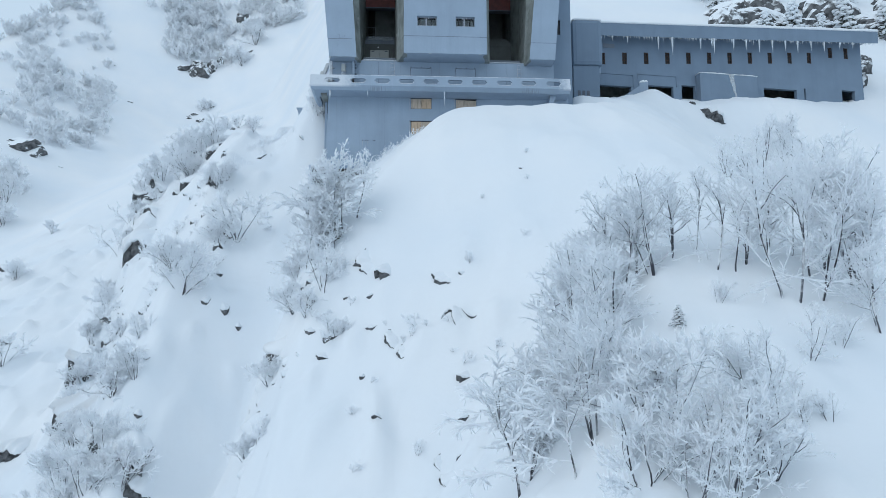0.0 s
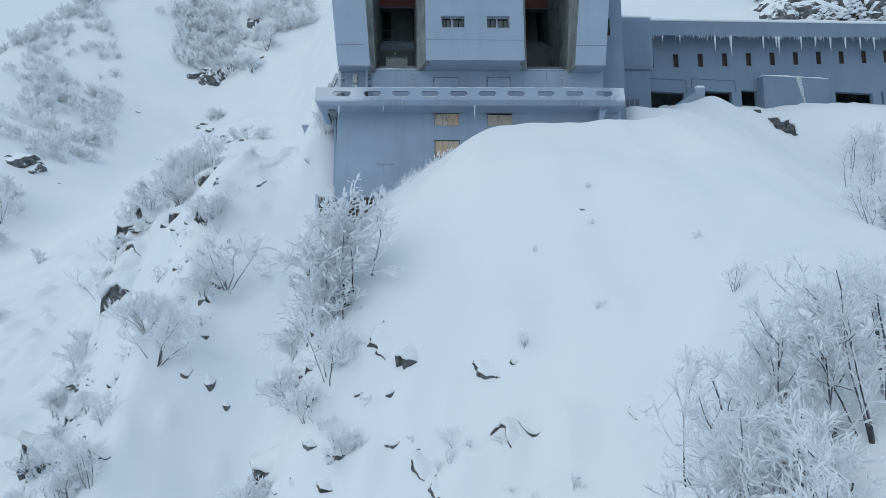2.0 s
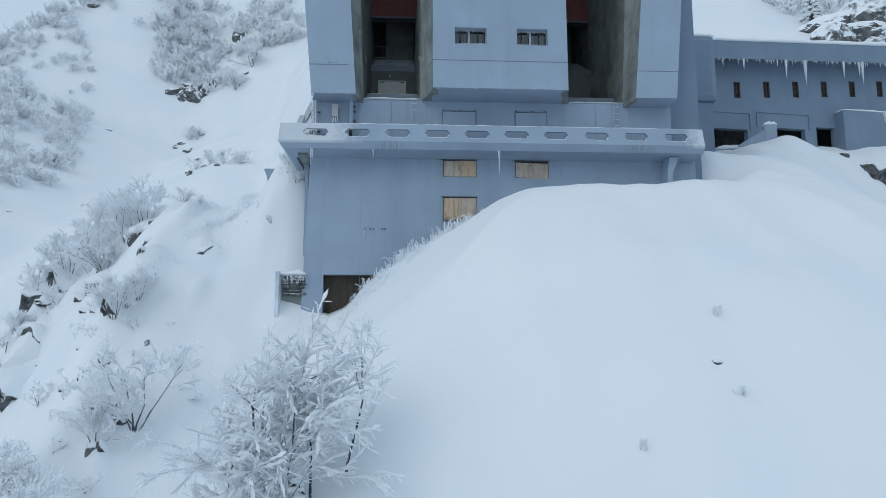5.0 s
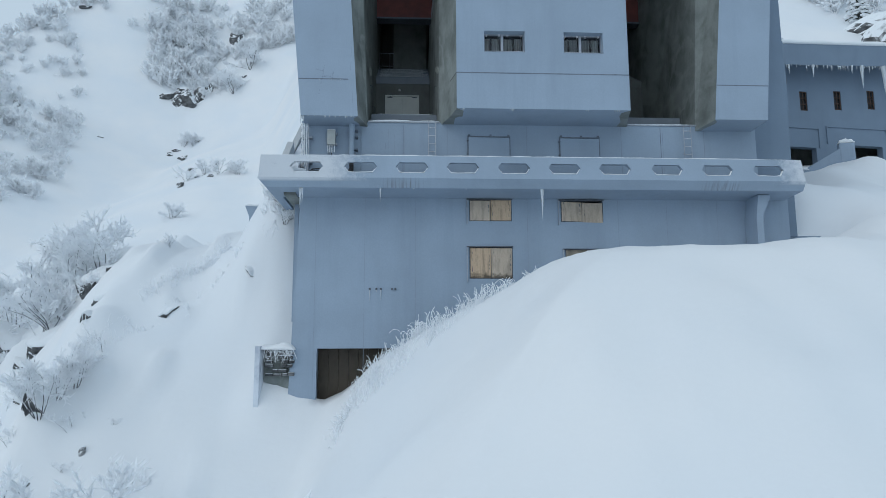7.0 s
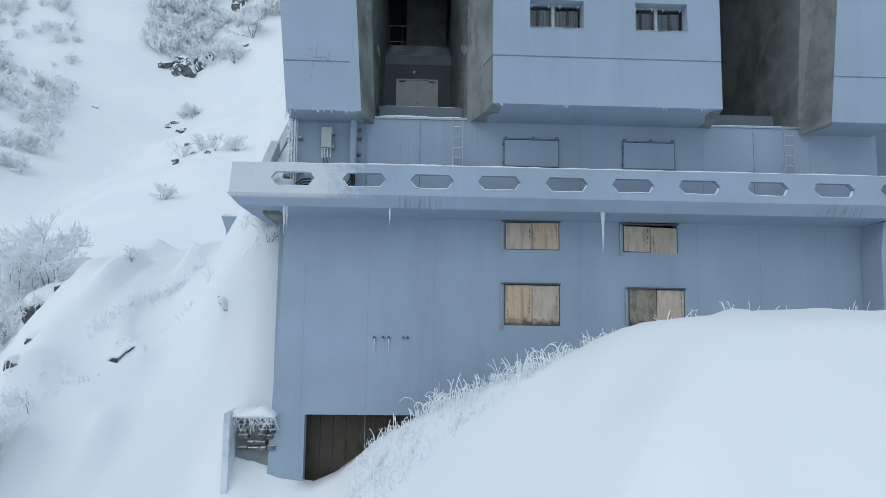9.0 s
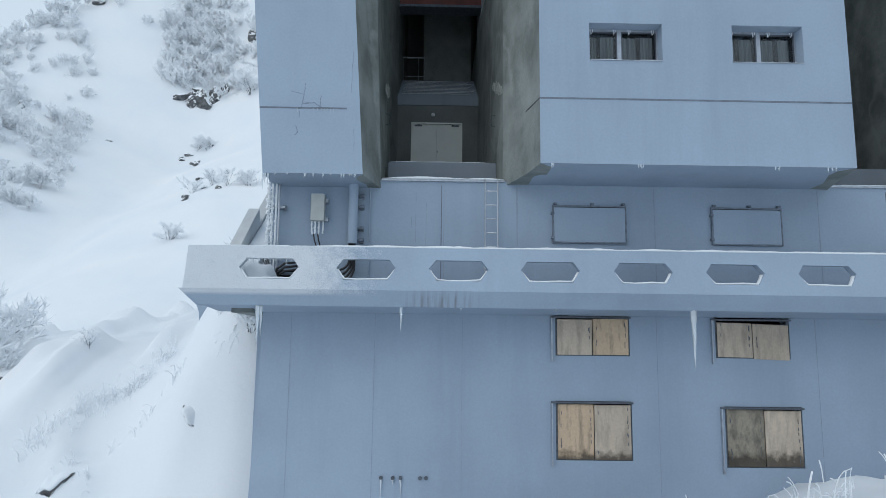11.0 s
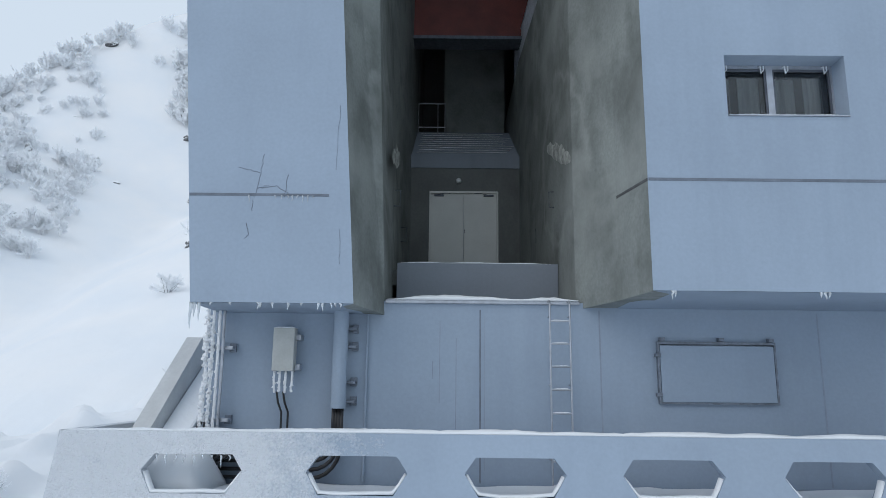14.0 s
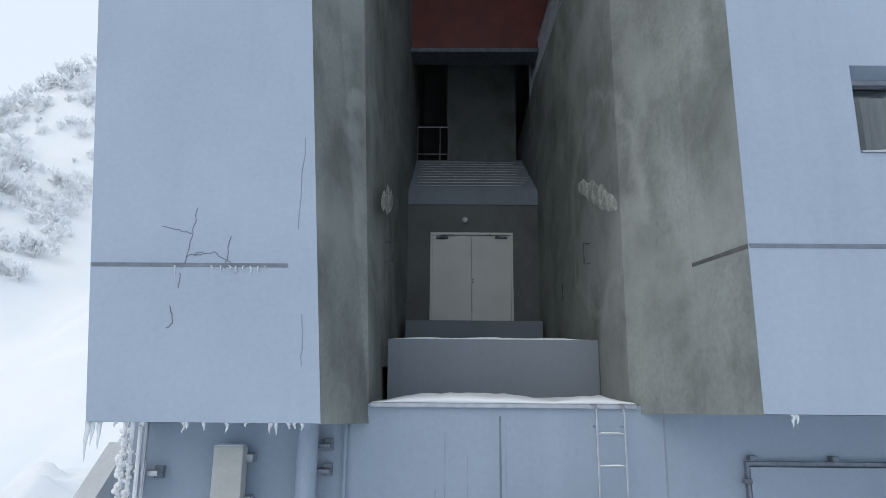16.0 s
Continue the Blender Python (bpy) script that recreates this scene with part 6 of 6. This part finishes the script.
def double_door(n, mid):
    x0, x1, z0, z1, y = mid - 1.15, mid + 0.79, 45.12, 47.32, DOORWALL
    e = thing("door_%d" % n, "closed pale grey steel double door in a dim concrete recess", "door", kind="structure")
    part("door_frame", wall_grid(x0 + 0.003, x1 - 0.003, z0 - 0.005, z1 - 0.003, [(x0 + 0.05, x1 - 0.05, z0 - 0.01, z1 - 0.06)], y - 0.03, y + 0.1), DOOR, e)
    m = (x0 + x1) / 2
    for a, b, s in ((x0 + 0.053, m - 0.003, 1), (m + 0.003, x1 - 0.053, -1)):
        leaf = part("door_leaf", box(a, b, y + 0.02, y + 0.06, z0, z1 - 0.065, 0.004), DOOR, e)
        cx = a + 0.08 if s > 0 else b - 0.36
        part("door_closer", box(cx, cx + 0.28, y - 0.035, y + 0.019, z1 - 0.15, z1 - 0.10, 0.006), STEEL_DARK, leaf)
        part("closer_arm", tube([(cx + 0.1, y - 0.02, z1 - 0.1), (cx + 0.1 + 0.22 * s, y - 0.06, z1 - 0.07), (cx + 0.1 + 0.36 * s, y - 0.01, z1 - 0.06)], 0.009, 6), STEEL_DARK, leaf)
    part("door_handle", tube([(m + 0.03, y + 0.02, z0 + 1.06), (m + 0.03, y - 0.05, z0 + 1.06), (m + 0.03, y - 0.05, z0 + 0.98)], 0.014, 8), STEEL_DARK, e)
    lamp = thing("bulkhead_lamp", "small round white wall lamp, unlit, above the door", "lamp", "recess lamps", at=(m - 0.15, y, z1 + 0.3))
    g = bmesh.new()
    bmesh.ops.create_uvsphere(g, u_segments=16, v_segments=10, radius=0.075, matrix=Matrix.Translation((0, -0.05, 0)) @ Matrix.Diagonal((1, 0.7, 1, 1)))
    part("glass", g, RIME, lamp, smooth=True)
    part("mount", box(-0.06, 0.06, -0.03, -0.003, -0.06, 0.06, 0.01), STEEL, lamp)


double_door(1, (-7.75 - 4.36) / 2)


def bay_railing(x0, x1, y, z):
    e = thing("railing", "short galvanised guard rail at the head of the stair", "railing", "bay railings", at=(x0, y, z))
    w = x1 - x0
    for h in (0.33, 1.2):
        part("rail", tube([(0, 0, h), (w, 0, h)], 0.024, 8), STEEL, e)
    for x in (0.02, w * 0.72, w - 0.02):
        part("post", tube([(x, 0, 0), (x, 0, 1.22)], 0.022, 8), STEEL, e)


bay_railing(-7.75, -6.8, 71.3, 50.33)
bay_railing(4.7, 5.6, 71.3, 50.33)


def balustrade():
    """Close upright bars along the top of the low cheek wall, ending in a pale post."""
    e = thing("balustrade", "steel balustrade with close upright bars on the recess wall", "railing")
    x_at = lambda y: -4.44 - 0.16 * (y - 64.2) / 4.7
    for z in (51.42, 52.42):
        part("rail", tube([(x_at(64.2), 64.2, z), (x_at(68.9), 68.9, z)], 0.024, 8), STEEL, e)
    for i in range(34):
        y = 64.3 + i * 0.135
        part("baluster", tube([(x_at(y), y, 51.32), (x_at(y), y, 52.42)], 0.013, 6), STEEL, e)
    part("end_post", box(x_at(68.9) - 0.06, x_at(68.9) + 0.06, 68.9, 69.02, 51.32, 52.75, 0.01), STEEL, e, "pale galvanised end post")


balustrade()
for x, side in ((-4.47, 1), (-7.76, -1)):
    for y, z in ((63.3, 45.6), (65.4, 45.3)):
        dx = 0.09 * -side
        bm = tube([(x + 0.04 * side, y, z), (x + dx, y, z), (x + dx, y, z + 0.34), (x + 0.04 * side, y, z + 0.34)], 0.014, 6)
        part("grab_handle", bm, STEEL_DARK, station, "small dark steel grab handle")
# inspection slits and frost cracks in the plaster of the tower
crack_rng = random.Random(9)


def crack(points, parent=station):
    pts = [Vector((x, TWL - 0.0015, z)) for x, z in points]
    out = []
    for a, b in zip(pts, pts[1:]):
        for k in range(6):
            p = a.lerp(b, k / 6)
            out.append(p + Vector((crack_rng.uniform(-0.012, 0.012), 0, crack_rng.uniform(-0.01, 0.01))))
    out.append(pts[-1])
    bm = tube(out, 0.005, 4)
    part("crack", bm, JOINT if out[0].x < -8.6 else FAINT, parent, "hairline plaster crack")


for c in ([(-9.62, 45.55), (-9.66, 45.25), (-9.70, 44.95), (-9.74, 44.83)], [(-10.02, 45.33), (-9.78, 45.27), (-9.67, 45.24)], [(-9.7, 44.97), (-9.52, 45.03)], [(-9.22, 45.2), (-9.26, 44.83)],
          [(-9.84, 44.4), (-9.78, 44.2), (-9.86, 44.15)], [(-8.36, 44.3), (-8.34, 43.75)], [(-8.43, 46.4), (-8.46, 45.3)], [(-9.62, 44.98), (-9.4, 45.02), (-9.2, 44.9)], [(-9.75, 44.78), (-9.76, 44.6)]):
    crack(c)

# snow lying on ledges
snow_strip("snow_on_parapet", -12.17, 11.8, 59.80, 59.98, 41.2, 0.07, "thin wind-shaped snow along the parapet top", 1)
for i, s in enumerate(HOLES):
    bm = tube([(s + 0.03, 59.71, 40.64), (s + 0.11, 59.69, 40.51), (s + 0.2, 59.67, 40.385), (s + 0.5, 59.67, 40.375), (s + 0.9, 59.67, 40.38), (s + 1.23, 59.67, 40.385), (s + 1.32, 59.69, 40.51), (s + 1.40, 59.71, 40.64)], 0.026, 8)
    for v in bm.verts:
        low = max(0.0, min(1.0, (40.47 - v.co.z) / 0.06))
        v.co.y = 59.68 + (v.co.y - 59.68) * 3.0
        v.co.z += (0.02 * low + 0.016) * (noise.noise((v.co.x * 3, i * 2.3, v.co.z * 3)) + 0.3 * low)
    tagged(link("snow_on_opening", bm, SNOW, smooth=True), "thin snow lying in a parapet opening", "snow", kind="stuff")
snow_strip("snow_drift", 9.3, 11.7, 60.05, 61.0, 40.22, 0.42, "drift of snow packed behind the end of the parapet", 13)
snow_strip("snow_drift", -11.95, -10.25, 60.05, 61.3, 40.22, 0.85, "drift of snow packed behind the end of the parapet", 12)
snow_strip("snow_on_terrace", -11.5, 11.6, 60.03, 61.34, 40.22, 0.12, "shallow snow over the terrace floor", 2, step=0.3)
snow_strip("snow_on_sill", -7.7, -4.4, F - 0.08, F + 0.9, 43.36, 0.13, "rounded snow on the recess sill", 5)
snow_strip("snow_on_sill", 4.55, 7.85, F - 0.06, F + 0.9, 43.36, 0.06, "thin snow on the recess sill", 6)
snow_strip("snow_on_low_parapet", -7.6, -4.6, 62.97, 63.17, 44.32, 0.04, "thin snow along the low parapet", 7)
for i in range(10):
    z, y = 48.41 + 0.175 * i, DOORWALL + 0.25 + 0.28 * i
    snow_strip("snow_on_step", -7.6 + 0.04 * (i % 3), -5.0 + 0.1 * (i % 4), y, y + 0.12, z + 0.175, 0.025, "thin frost along a stair edge", 60 + i)

# icicles
rng = random.Random(3)
for x, l in ((-10.5, 1.0), (-10.42, 0.75), (-7.05, 0.62), (0.05, 1.45), (0.09, 0.5), (-5.6, 0.08), (-3.3, 0.1)):
    icicle(x, 59.86, 39.75, l, 0.02 + 0.035 * l)
for x, l in ((-9.57, 0.12), (-9.54, 0.09), (-9.35, 0.09), (-9.11, 0.11), (-8.64, 0.12), (-8.58, 0.13), (-8.44, 0.07), (-8.38, 0.06), (-8.3, 0.08), (-10.3, 0.06), (-10.0, 0.05), (-8.9, 0.05)):
    icicle(x, TWL + 0.01, 43.13, l, 0.024)
for x, l in ((-10.62, 0.42), (-10.57, 0.25), (-10.5, 0.3)):
    icicle(x, TWL + 0.05, 43.13, l)
for x, l in ((-3.45, 0.13), (-3.42, 0.1), (-1.35, 0.1), (-1.28, 0.11), (-1.22, 0.1), (2.0, 0.09), (2.1, 0.1), (3.3, 0.14), (3.4, 0.1), (3.5, 0.09)):
    icicle(x, BOX + 0.02, 43.28, l, 0.025)
for i in range(9):
    icicle(-10.75 + 0.13 * i, 59.70, 40.88, rng.uniform(0.06, 0.2), 0.016)
for x, l in ((-9.82, 0.14), (-9.3, 0.07), (-9.2, 0.06), (-9.13, 0.11), (-9.05, 0.06), (-8.97, 0.12), (-8.88, 0.11), (-8.8, 0.05), (-9.4, 0.05)):
    icicle(x, TWL - 0.005, 44.86, l, 0.013)
for x in (-7.55, -7.25, -7.05, -6.55, -6.4):
    ob = link("anchor_socket", tube([(x, F - 0.05, 35.42), (x, F + 0.02, 35.42)], 0.05, 10), STEEL_DARK)
    tagged(ob, "small rusty anchor socket in the painted wall", "socket", "wall sockets")
for x, l in ((-7.55, 0.55), (-7.05, 0.5), (-7.25, 0.12)):
    icicle(x, F - 0.04, 35.38, l, 0.03)


# ---- outworks of the station ----
def stair_parapet():
    """Sloping concrete parapet of the outer stair, rising behind the end of the terrace."""
    e = thing("stair_parapet", "sloping grey concrete parapet of an outer stair beside the terrace", "parapet", at=(0, 0, 0))
    part("wall", prism([(60.6, 40.2), (60.6, 41.0), (62.7, 42.75), (62.9, 42.35), (66.8, 45.3), (66.8, 40.2)], -11.66, -11.36, "x"), RAW_PALE, e)
    part("flight", prism([(60.6, 39.6), (60.6, 40.4), (66.8, 44.5), (66.8, 39.6)], -11.36, -10.83, "x"), RAW, e)
    part("lying_snow", prism([(60.6, 40.35), (60.6, 40.75), (66.8, 44.9), (66.8, 44.45)], -11.35, -10.84, "x", 0.05), SNOW, e)
    snow_strip("snow_cap", -11.62, -11.44, 62.9, 64.0, 42.55, 0.05, "", 91, e)


def garage_retaining_wall():
    e = thing("retaining_wall", "low grey retaining wall holding back snow beside the garage", "wall", at=(-11.55, 61.0, 29.5))
    part("side_slab", box(-0.84, -0.62, -0.3, 1.4, 0, 3.36, 0.03), FROSTED, e, "rime-plastered side slab")
    part("back_slab", box(-0.62, 0.78, 0.55, 0.8, 0, 3.2, 0.03), RAW, e, "stained bare concrete slab")
    rng = random.Random(17)
    for r in range(6):
        x = -0.5
        while x < 0.72:
            w = rng.uniform(0.2, 0.42)
            if rng.random() < 0.85:
                st = part("stone", box(x, min(x + w, 0.76), 0.2 + rng.uniform(0, 0.1), 0.549, 2.05 + r * 0.19, 2.05 + r * 0.19 + rng.uniform(0.1, 0.165), 0.025), ROCK, e, "dark dry-laid stone")
            x += w + 0.03
    snow_strip("snow_cap", -0.84, 0.78, -0.1, 0.9, 3.2, 0.35, "", 92, e)
    lines = []
    for k in range(46):
        x = rng.uniform(-0.55, 0.78)
        a = Vector((x, 0.1 + rng.uniform(-0.1, 0.1), 3.3))
        l = rng.uniform(0.2, 0.7)
        lines.append(([a, a + Vector((rng.gauss(0, 0.08), -0.12, -l * 0.4)), a + Vector((rng.gauss(0, 0.14), -0.1, -l))], 0.016, 0.008))
    o = new("hanging_stems", mesh_of("hanging_stems", lines, 4, RIME))
    o.parent = e


def underpinning():
    slab = thing("concrete_block", "corner of a grey concrete block jutting from the snow bank", "block", at=(-14.1, 66.8, 39.85))
    part("body", prism([(-0.5, 0.62), (0.6, 0.55), (0.55, -1.6), (-0.15, -1.6), (-0.28, 0.05)], 0, 1.4, "y", 0.02), PAINT, slab)
    snow_strip("snow_cap", -0.5, 0.6, 0, 1.4, 0.6, 0.25, "", 93, slab)
    p = thing("terrace_post", "grey concrete post below the end of the terrace", "post", at=(-11.15, 62.6, 34.0))
    part("shaft", box(-0.06, 0.14, 0, 0.3, 0, 5.7, 0.02), PAINT, p)
    b = thing("cranked_corbel", "cranked concrete corbel carrying the end of the terrace", "corbel", at=(0, 0, 0))
    part("stem", prism([(10.05, 39.7), (10.6, 39.7), (10.58, 39.5), (10.22, 38.75), (10.2, 35.5), (9.9, 35.5), (9.9, 38.6)], 60.3, 61.37, "y", 0.012), PAINT, b)
    w = thing("terrace_side_wall", "short blue-grey concrete wall under the terrace end", "wall", at=(0, 0, 0))
    part("wall", box(10.73, 12.1, 61.45, 61.69, 33, 39.95, 0.01), PAINT, w)
    v = thing("vent_box", "low snow-capped concrete box with a louvred vent", "vent box", at=(12.3, 61.9, 36.2))
    part("case", wall_grid(0.1, 1.55, 0, 1.85, [(0.55, 1.32, 1.3, 1.68)], 0, 0.12), PAINT, v)
    part("body", box(0.1, 1.55, 0.12, 1.3, 0, 1.85), PAINT, v)
    for k in range(6):
        part("louvre", prism([(0.03, 0), (0.11, 0.035), (0.11, 0.05), (0.03, 0.015)], 0.56, 1.31, "x", bm=None), STEEL, v).location.z = 1.31 + k * 0.06
    snow_strip("snow_cap", 0.05, 1.6, -0.03, 1.3, 1.85, 0.16, "", 94, v)


stair_parapet()
garage_retaining_wall()
underpinning()

# ---- ice and snow on the wing ----
WINGSIDE = []


def on_wing(ob):
    ob.matrix_basis = WING @ ob.matrix_basis
    WINGSIDE.append(ob.name)
    return ob


def eave(x):
    return 52.6 + 2.0 * (x + 2.3) / 39.5


rng = random.Random(31)
for x, l in ((1.1, 0.7), (3.0, 0.95), (6.1, 0.6), (6.9, 1.7), (8.7, 2.3), (12.4, 1.5), (13.9, 1.3), (14.2, 2.0), (16.8, 1.5), (18.5, 1.3), (20.3, 1.7), (22.1, 1.6), (23.9, 1.5), (25.6, 1.6), (27.5, 1.2), (29.4, 1.5), (31.6, 1.0), (33.5, 0.8)):
    on_wing(icicle(x, -1.57, eave(x) + 0.02, l, 0.05 + 0.05 * l, "long icicles on the wing"))
fringe = bmesh.new()
for k in range(260):
    x = rng.uniform(-2.1, 36.8)
    l = abs(rng.gauss(0, 0.2)) * (0.5 + noise.noise((x * 0.6, 2.0, 1.0)) + 0.4) + 0.06
    tube([(x, -1.56, eave(x) + 0.01), (x + rng.gauss(0, 0.01), -1.56, eave(x) - l)], 0.035, 5, fringe, 0.15)
on_wing(tagged(link("icicle_fringe", fringe, ICE), "dense fringe of short icicles along the wing eave", "icicles", kind="stuff"))
bm = bmesh.new()
n = 130
rows = []
for i in range(n + 1):
    x = -2.3 + 39.5 * i / n
    lift = 2.0 * i / n
    row = []
    for y, z in ((-1.74, 54.1), (-1.82, 54.22), (-1.7, 54.42), (-1.2, 54.52), (2, 55.0), (7, 55.7), (12.6, 56.4), (12.6, 56.0)):
        row.append(bm.verts.new((x, y + 0.03 * noise.noise((x, z, 0)), z + lift + (0.10 * noise.noise((x * 0.7, y * 0.5, 5.0)) if 54.15 < z < 56.2 else 0))))
    rows.append(row)
for a, b in zip(rows, rows[1:]):
    for k in range(7):
        bm.faces.new((a[k], b[k], b[k + 1], a[k + 1]))
    bm.faces.new((a[7], b[7], b[0], a[0]))
bm.faces.new(rows[0]), bm.faces.new(rows[-1][::-1])
on_wing(tagged(link("snow_on_wing_roof", bm, SNOW, smooth=True), "deep rounded snow lying on the wing roof", "snow", kind="stuff"))
on_wing(snow_strip("snow_on_annexe", 12.4, 20.15, -1.05, -0.02, 49.3, 0.25, "snow lying along the annexe roof", 95, step=0.3))
ice_run = bmesh.new()
pts = [(16.6 + 0.06 * k + 0.05 * math.sin(k * 1.7), 49.3 - 0.3 * k) for k in range(11)]
for s, (x, z) in enumerate(pts[:-1]):
    w = 0.7 * (1 - s / 11) + 0.06
    tube([(x, -1.005, z), (pts[s + 1][0], -1.005, pts[s + 1][1] - 0.05)], w * 0.5, 7, ice_run, 0.92)
for v in ice_run.verts:
    v.co.y = -1.0 + (v.co.y + 1.0) * 0.3
on_wing(tagged(link("ice_streak", ice_run, ICE, smooth=True), "frozen run of water down the annexe wall", "ice", kind="stuff"))
drum_snow = snow_strip("snow_on_stair_tower", 15.05, 18.35, 71.8, 78.4, 52.86, 0.55, "rounded snow cap on the stair tower", 96, step=0.25)
WINGSIDE.append(drum_snow.name)
knob = thing("stair_parapet", "snow-capped stepped parapet at the head of a buried stair", "parapet", at=(24.1, 74.9, 43.9), turn=-18)
part("head", box(-0.55, 0.45, 0, 0.5, 0, 3.1, 0.12), PAINT, knob)
part("slope", prism([(-0.5, 0), (-0.5, 2.7), (-2.6, 1.5), (-2.6, 0)], 0.02, 0.45, "y"), PAINT, knob)
part("low_step", box(-4.2, -2.55, 0, 0.5, 0, 1.35, 0.05), PAINT, knob)
snow_strip("snow_cap", -0.55, 0.45, 0, 0.5, 3.08, 0.35, "", 97, knob)
snow_strip("snow_cap", -4.2, -2.5, -0.05, 0.55, 1.34, 0.4, "", 98, knob)
WINGSIDE.append(knob.name)
bracket = thing("wall_bracket", "small concrete bracket with a cap of snow", "bracket", at=(18.55, 75.6, 48.2))
part("block", box(0, 0.75, 0, 0.8, 0, 2.0, 0.08), PAINT, bracket)
snow_strip("snow_cap", -0.03, 0.78, -0.05, 0.8, 1.98, 0.35, "", 99, bracket)
WINGSIDE.append(bracket.name)


# ---- spalled concrete on the recess cheeks ----
def spall(x_at, y0, z0, y1, z1, wide, seed, out):
    """An irregular rough scab of broken concrete on a cheek; x_at gives the cheek's face."""
    bm = bmesh.new()
    n, m = 26, 8
    grid = []
    for i in range(n + 1):
        f = i / n
        w = wide * math.sin(math.pi * min(1, 0.06 + f * 0.9)) ** 0.7 * (1 + 0.5 * noise.noise((f * 5, seed, 0)))
        row = []
        for j in range(m + 1):
            g = 2 * j / m - 1
            y = y0 + (y1 - y0) * f + 0.05 * noise.noise((f * 9, g * 2, seed))
            z = z0 + (z1 - z0) * f + g * w + 0.06 * noise.noise((f * 8, g * 3, seed + 5.0))
            edge = min(1, 4 * min(f, 1 - f), 2.2 * (1 - abs(g)))
            row.append(bm.verts.new((x_at(y) + out * (0.002 + 0.018 * edge * (1.0 + 0.8 * noise.noise((y * 9, z * 9, seed)))), y, z)))
        grid.append(row)
    for a, b in zip(grid, grid[1:]):
        for j in range(m):
            bm.faces.new((a[j], b[j], b[j + 1], a[j + 1]))
    part("spalled_patch", bm, RUBBLE, station, "rough pale patch of spalled concrete")


spall(lambda y: -4.39 - 0.27 * (y - 61.6) / 6.28, 63.9, 47.15, 61.7, 46.1, 0.2, 3.0, -1)
spall(lambda y: -7.74, 63.9, 46.85, 62.0, 46.25, 0.22, 8.0, 1)


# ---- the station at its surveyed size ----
SITE = Matrix.Translation((-0.061, 0, 42.68 * (1 - 0.957))) @ Matrix.Diagonal((0.9696, 1, 0.957, 1))
keep = {'ground', 'camera', 'sun', 'station_wing', 'stair_tower'} | BEFORE | set(WINGSIDE)
for ob in [o for o in scene.objects if o.parent is None and o.name not in keep]:
    ob.matrix_basis = SITE @ ob.matrix_basis
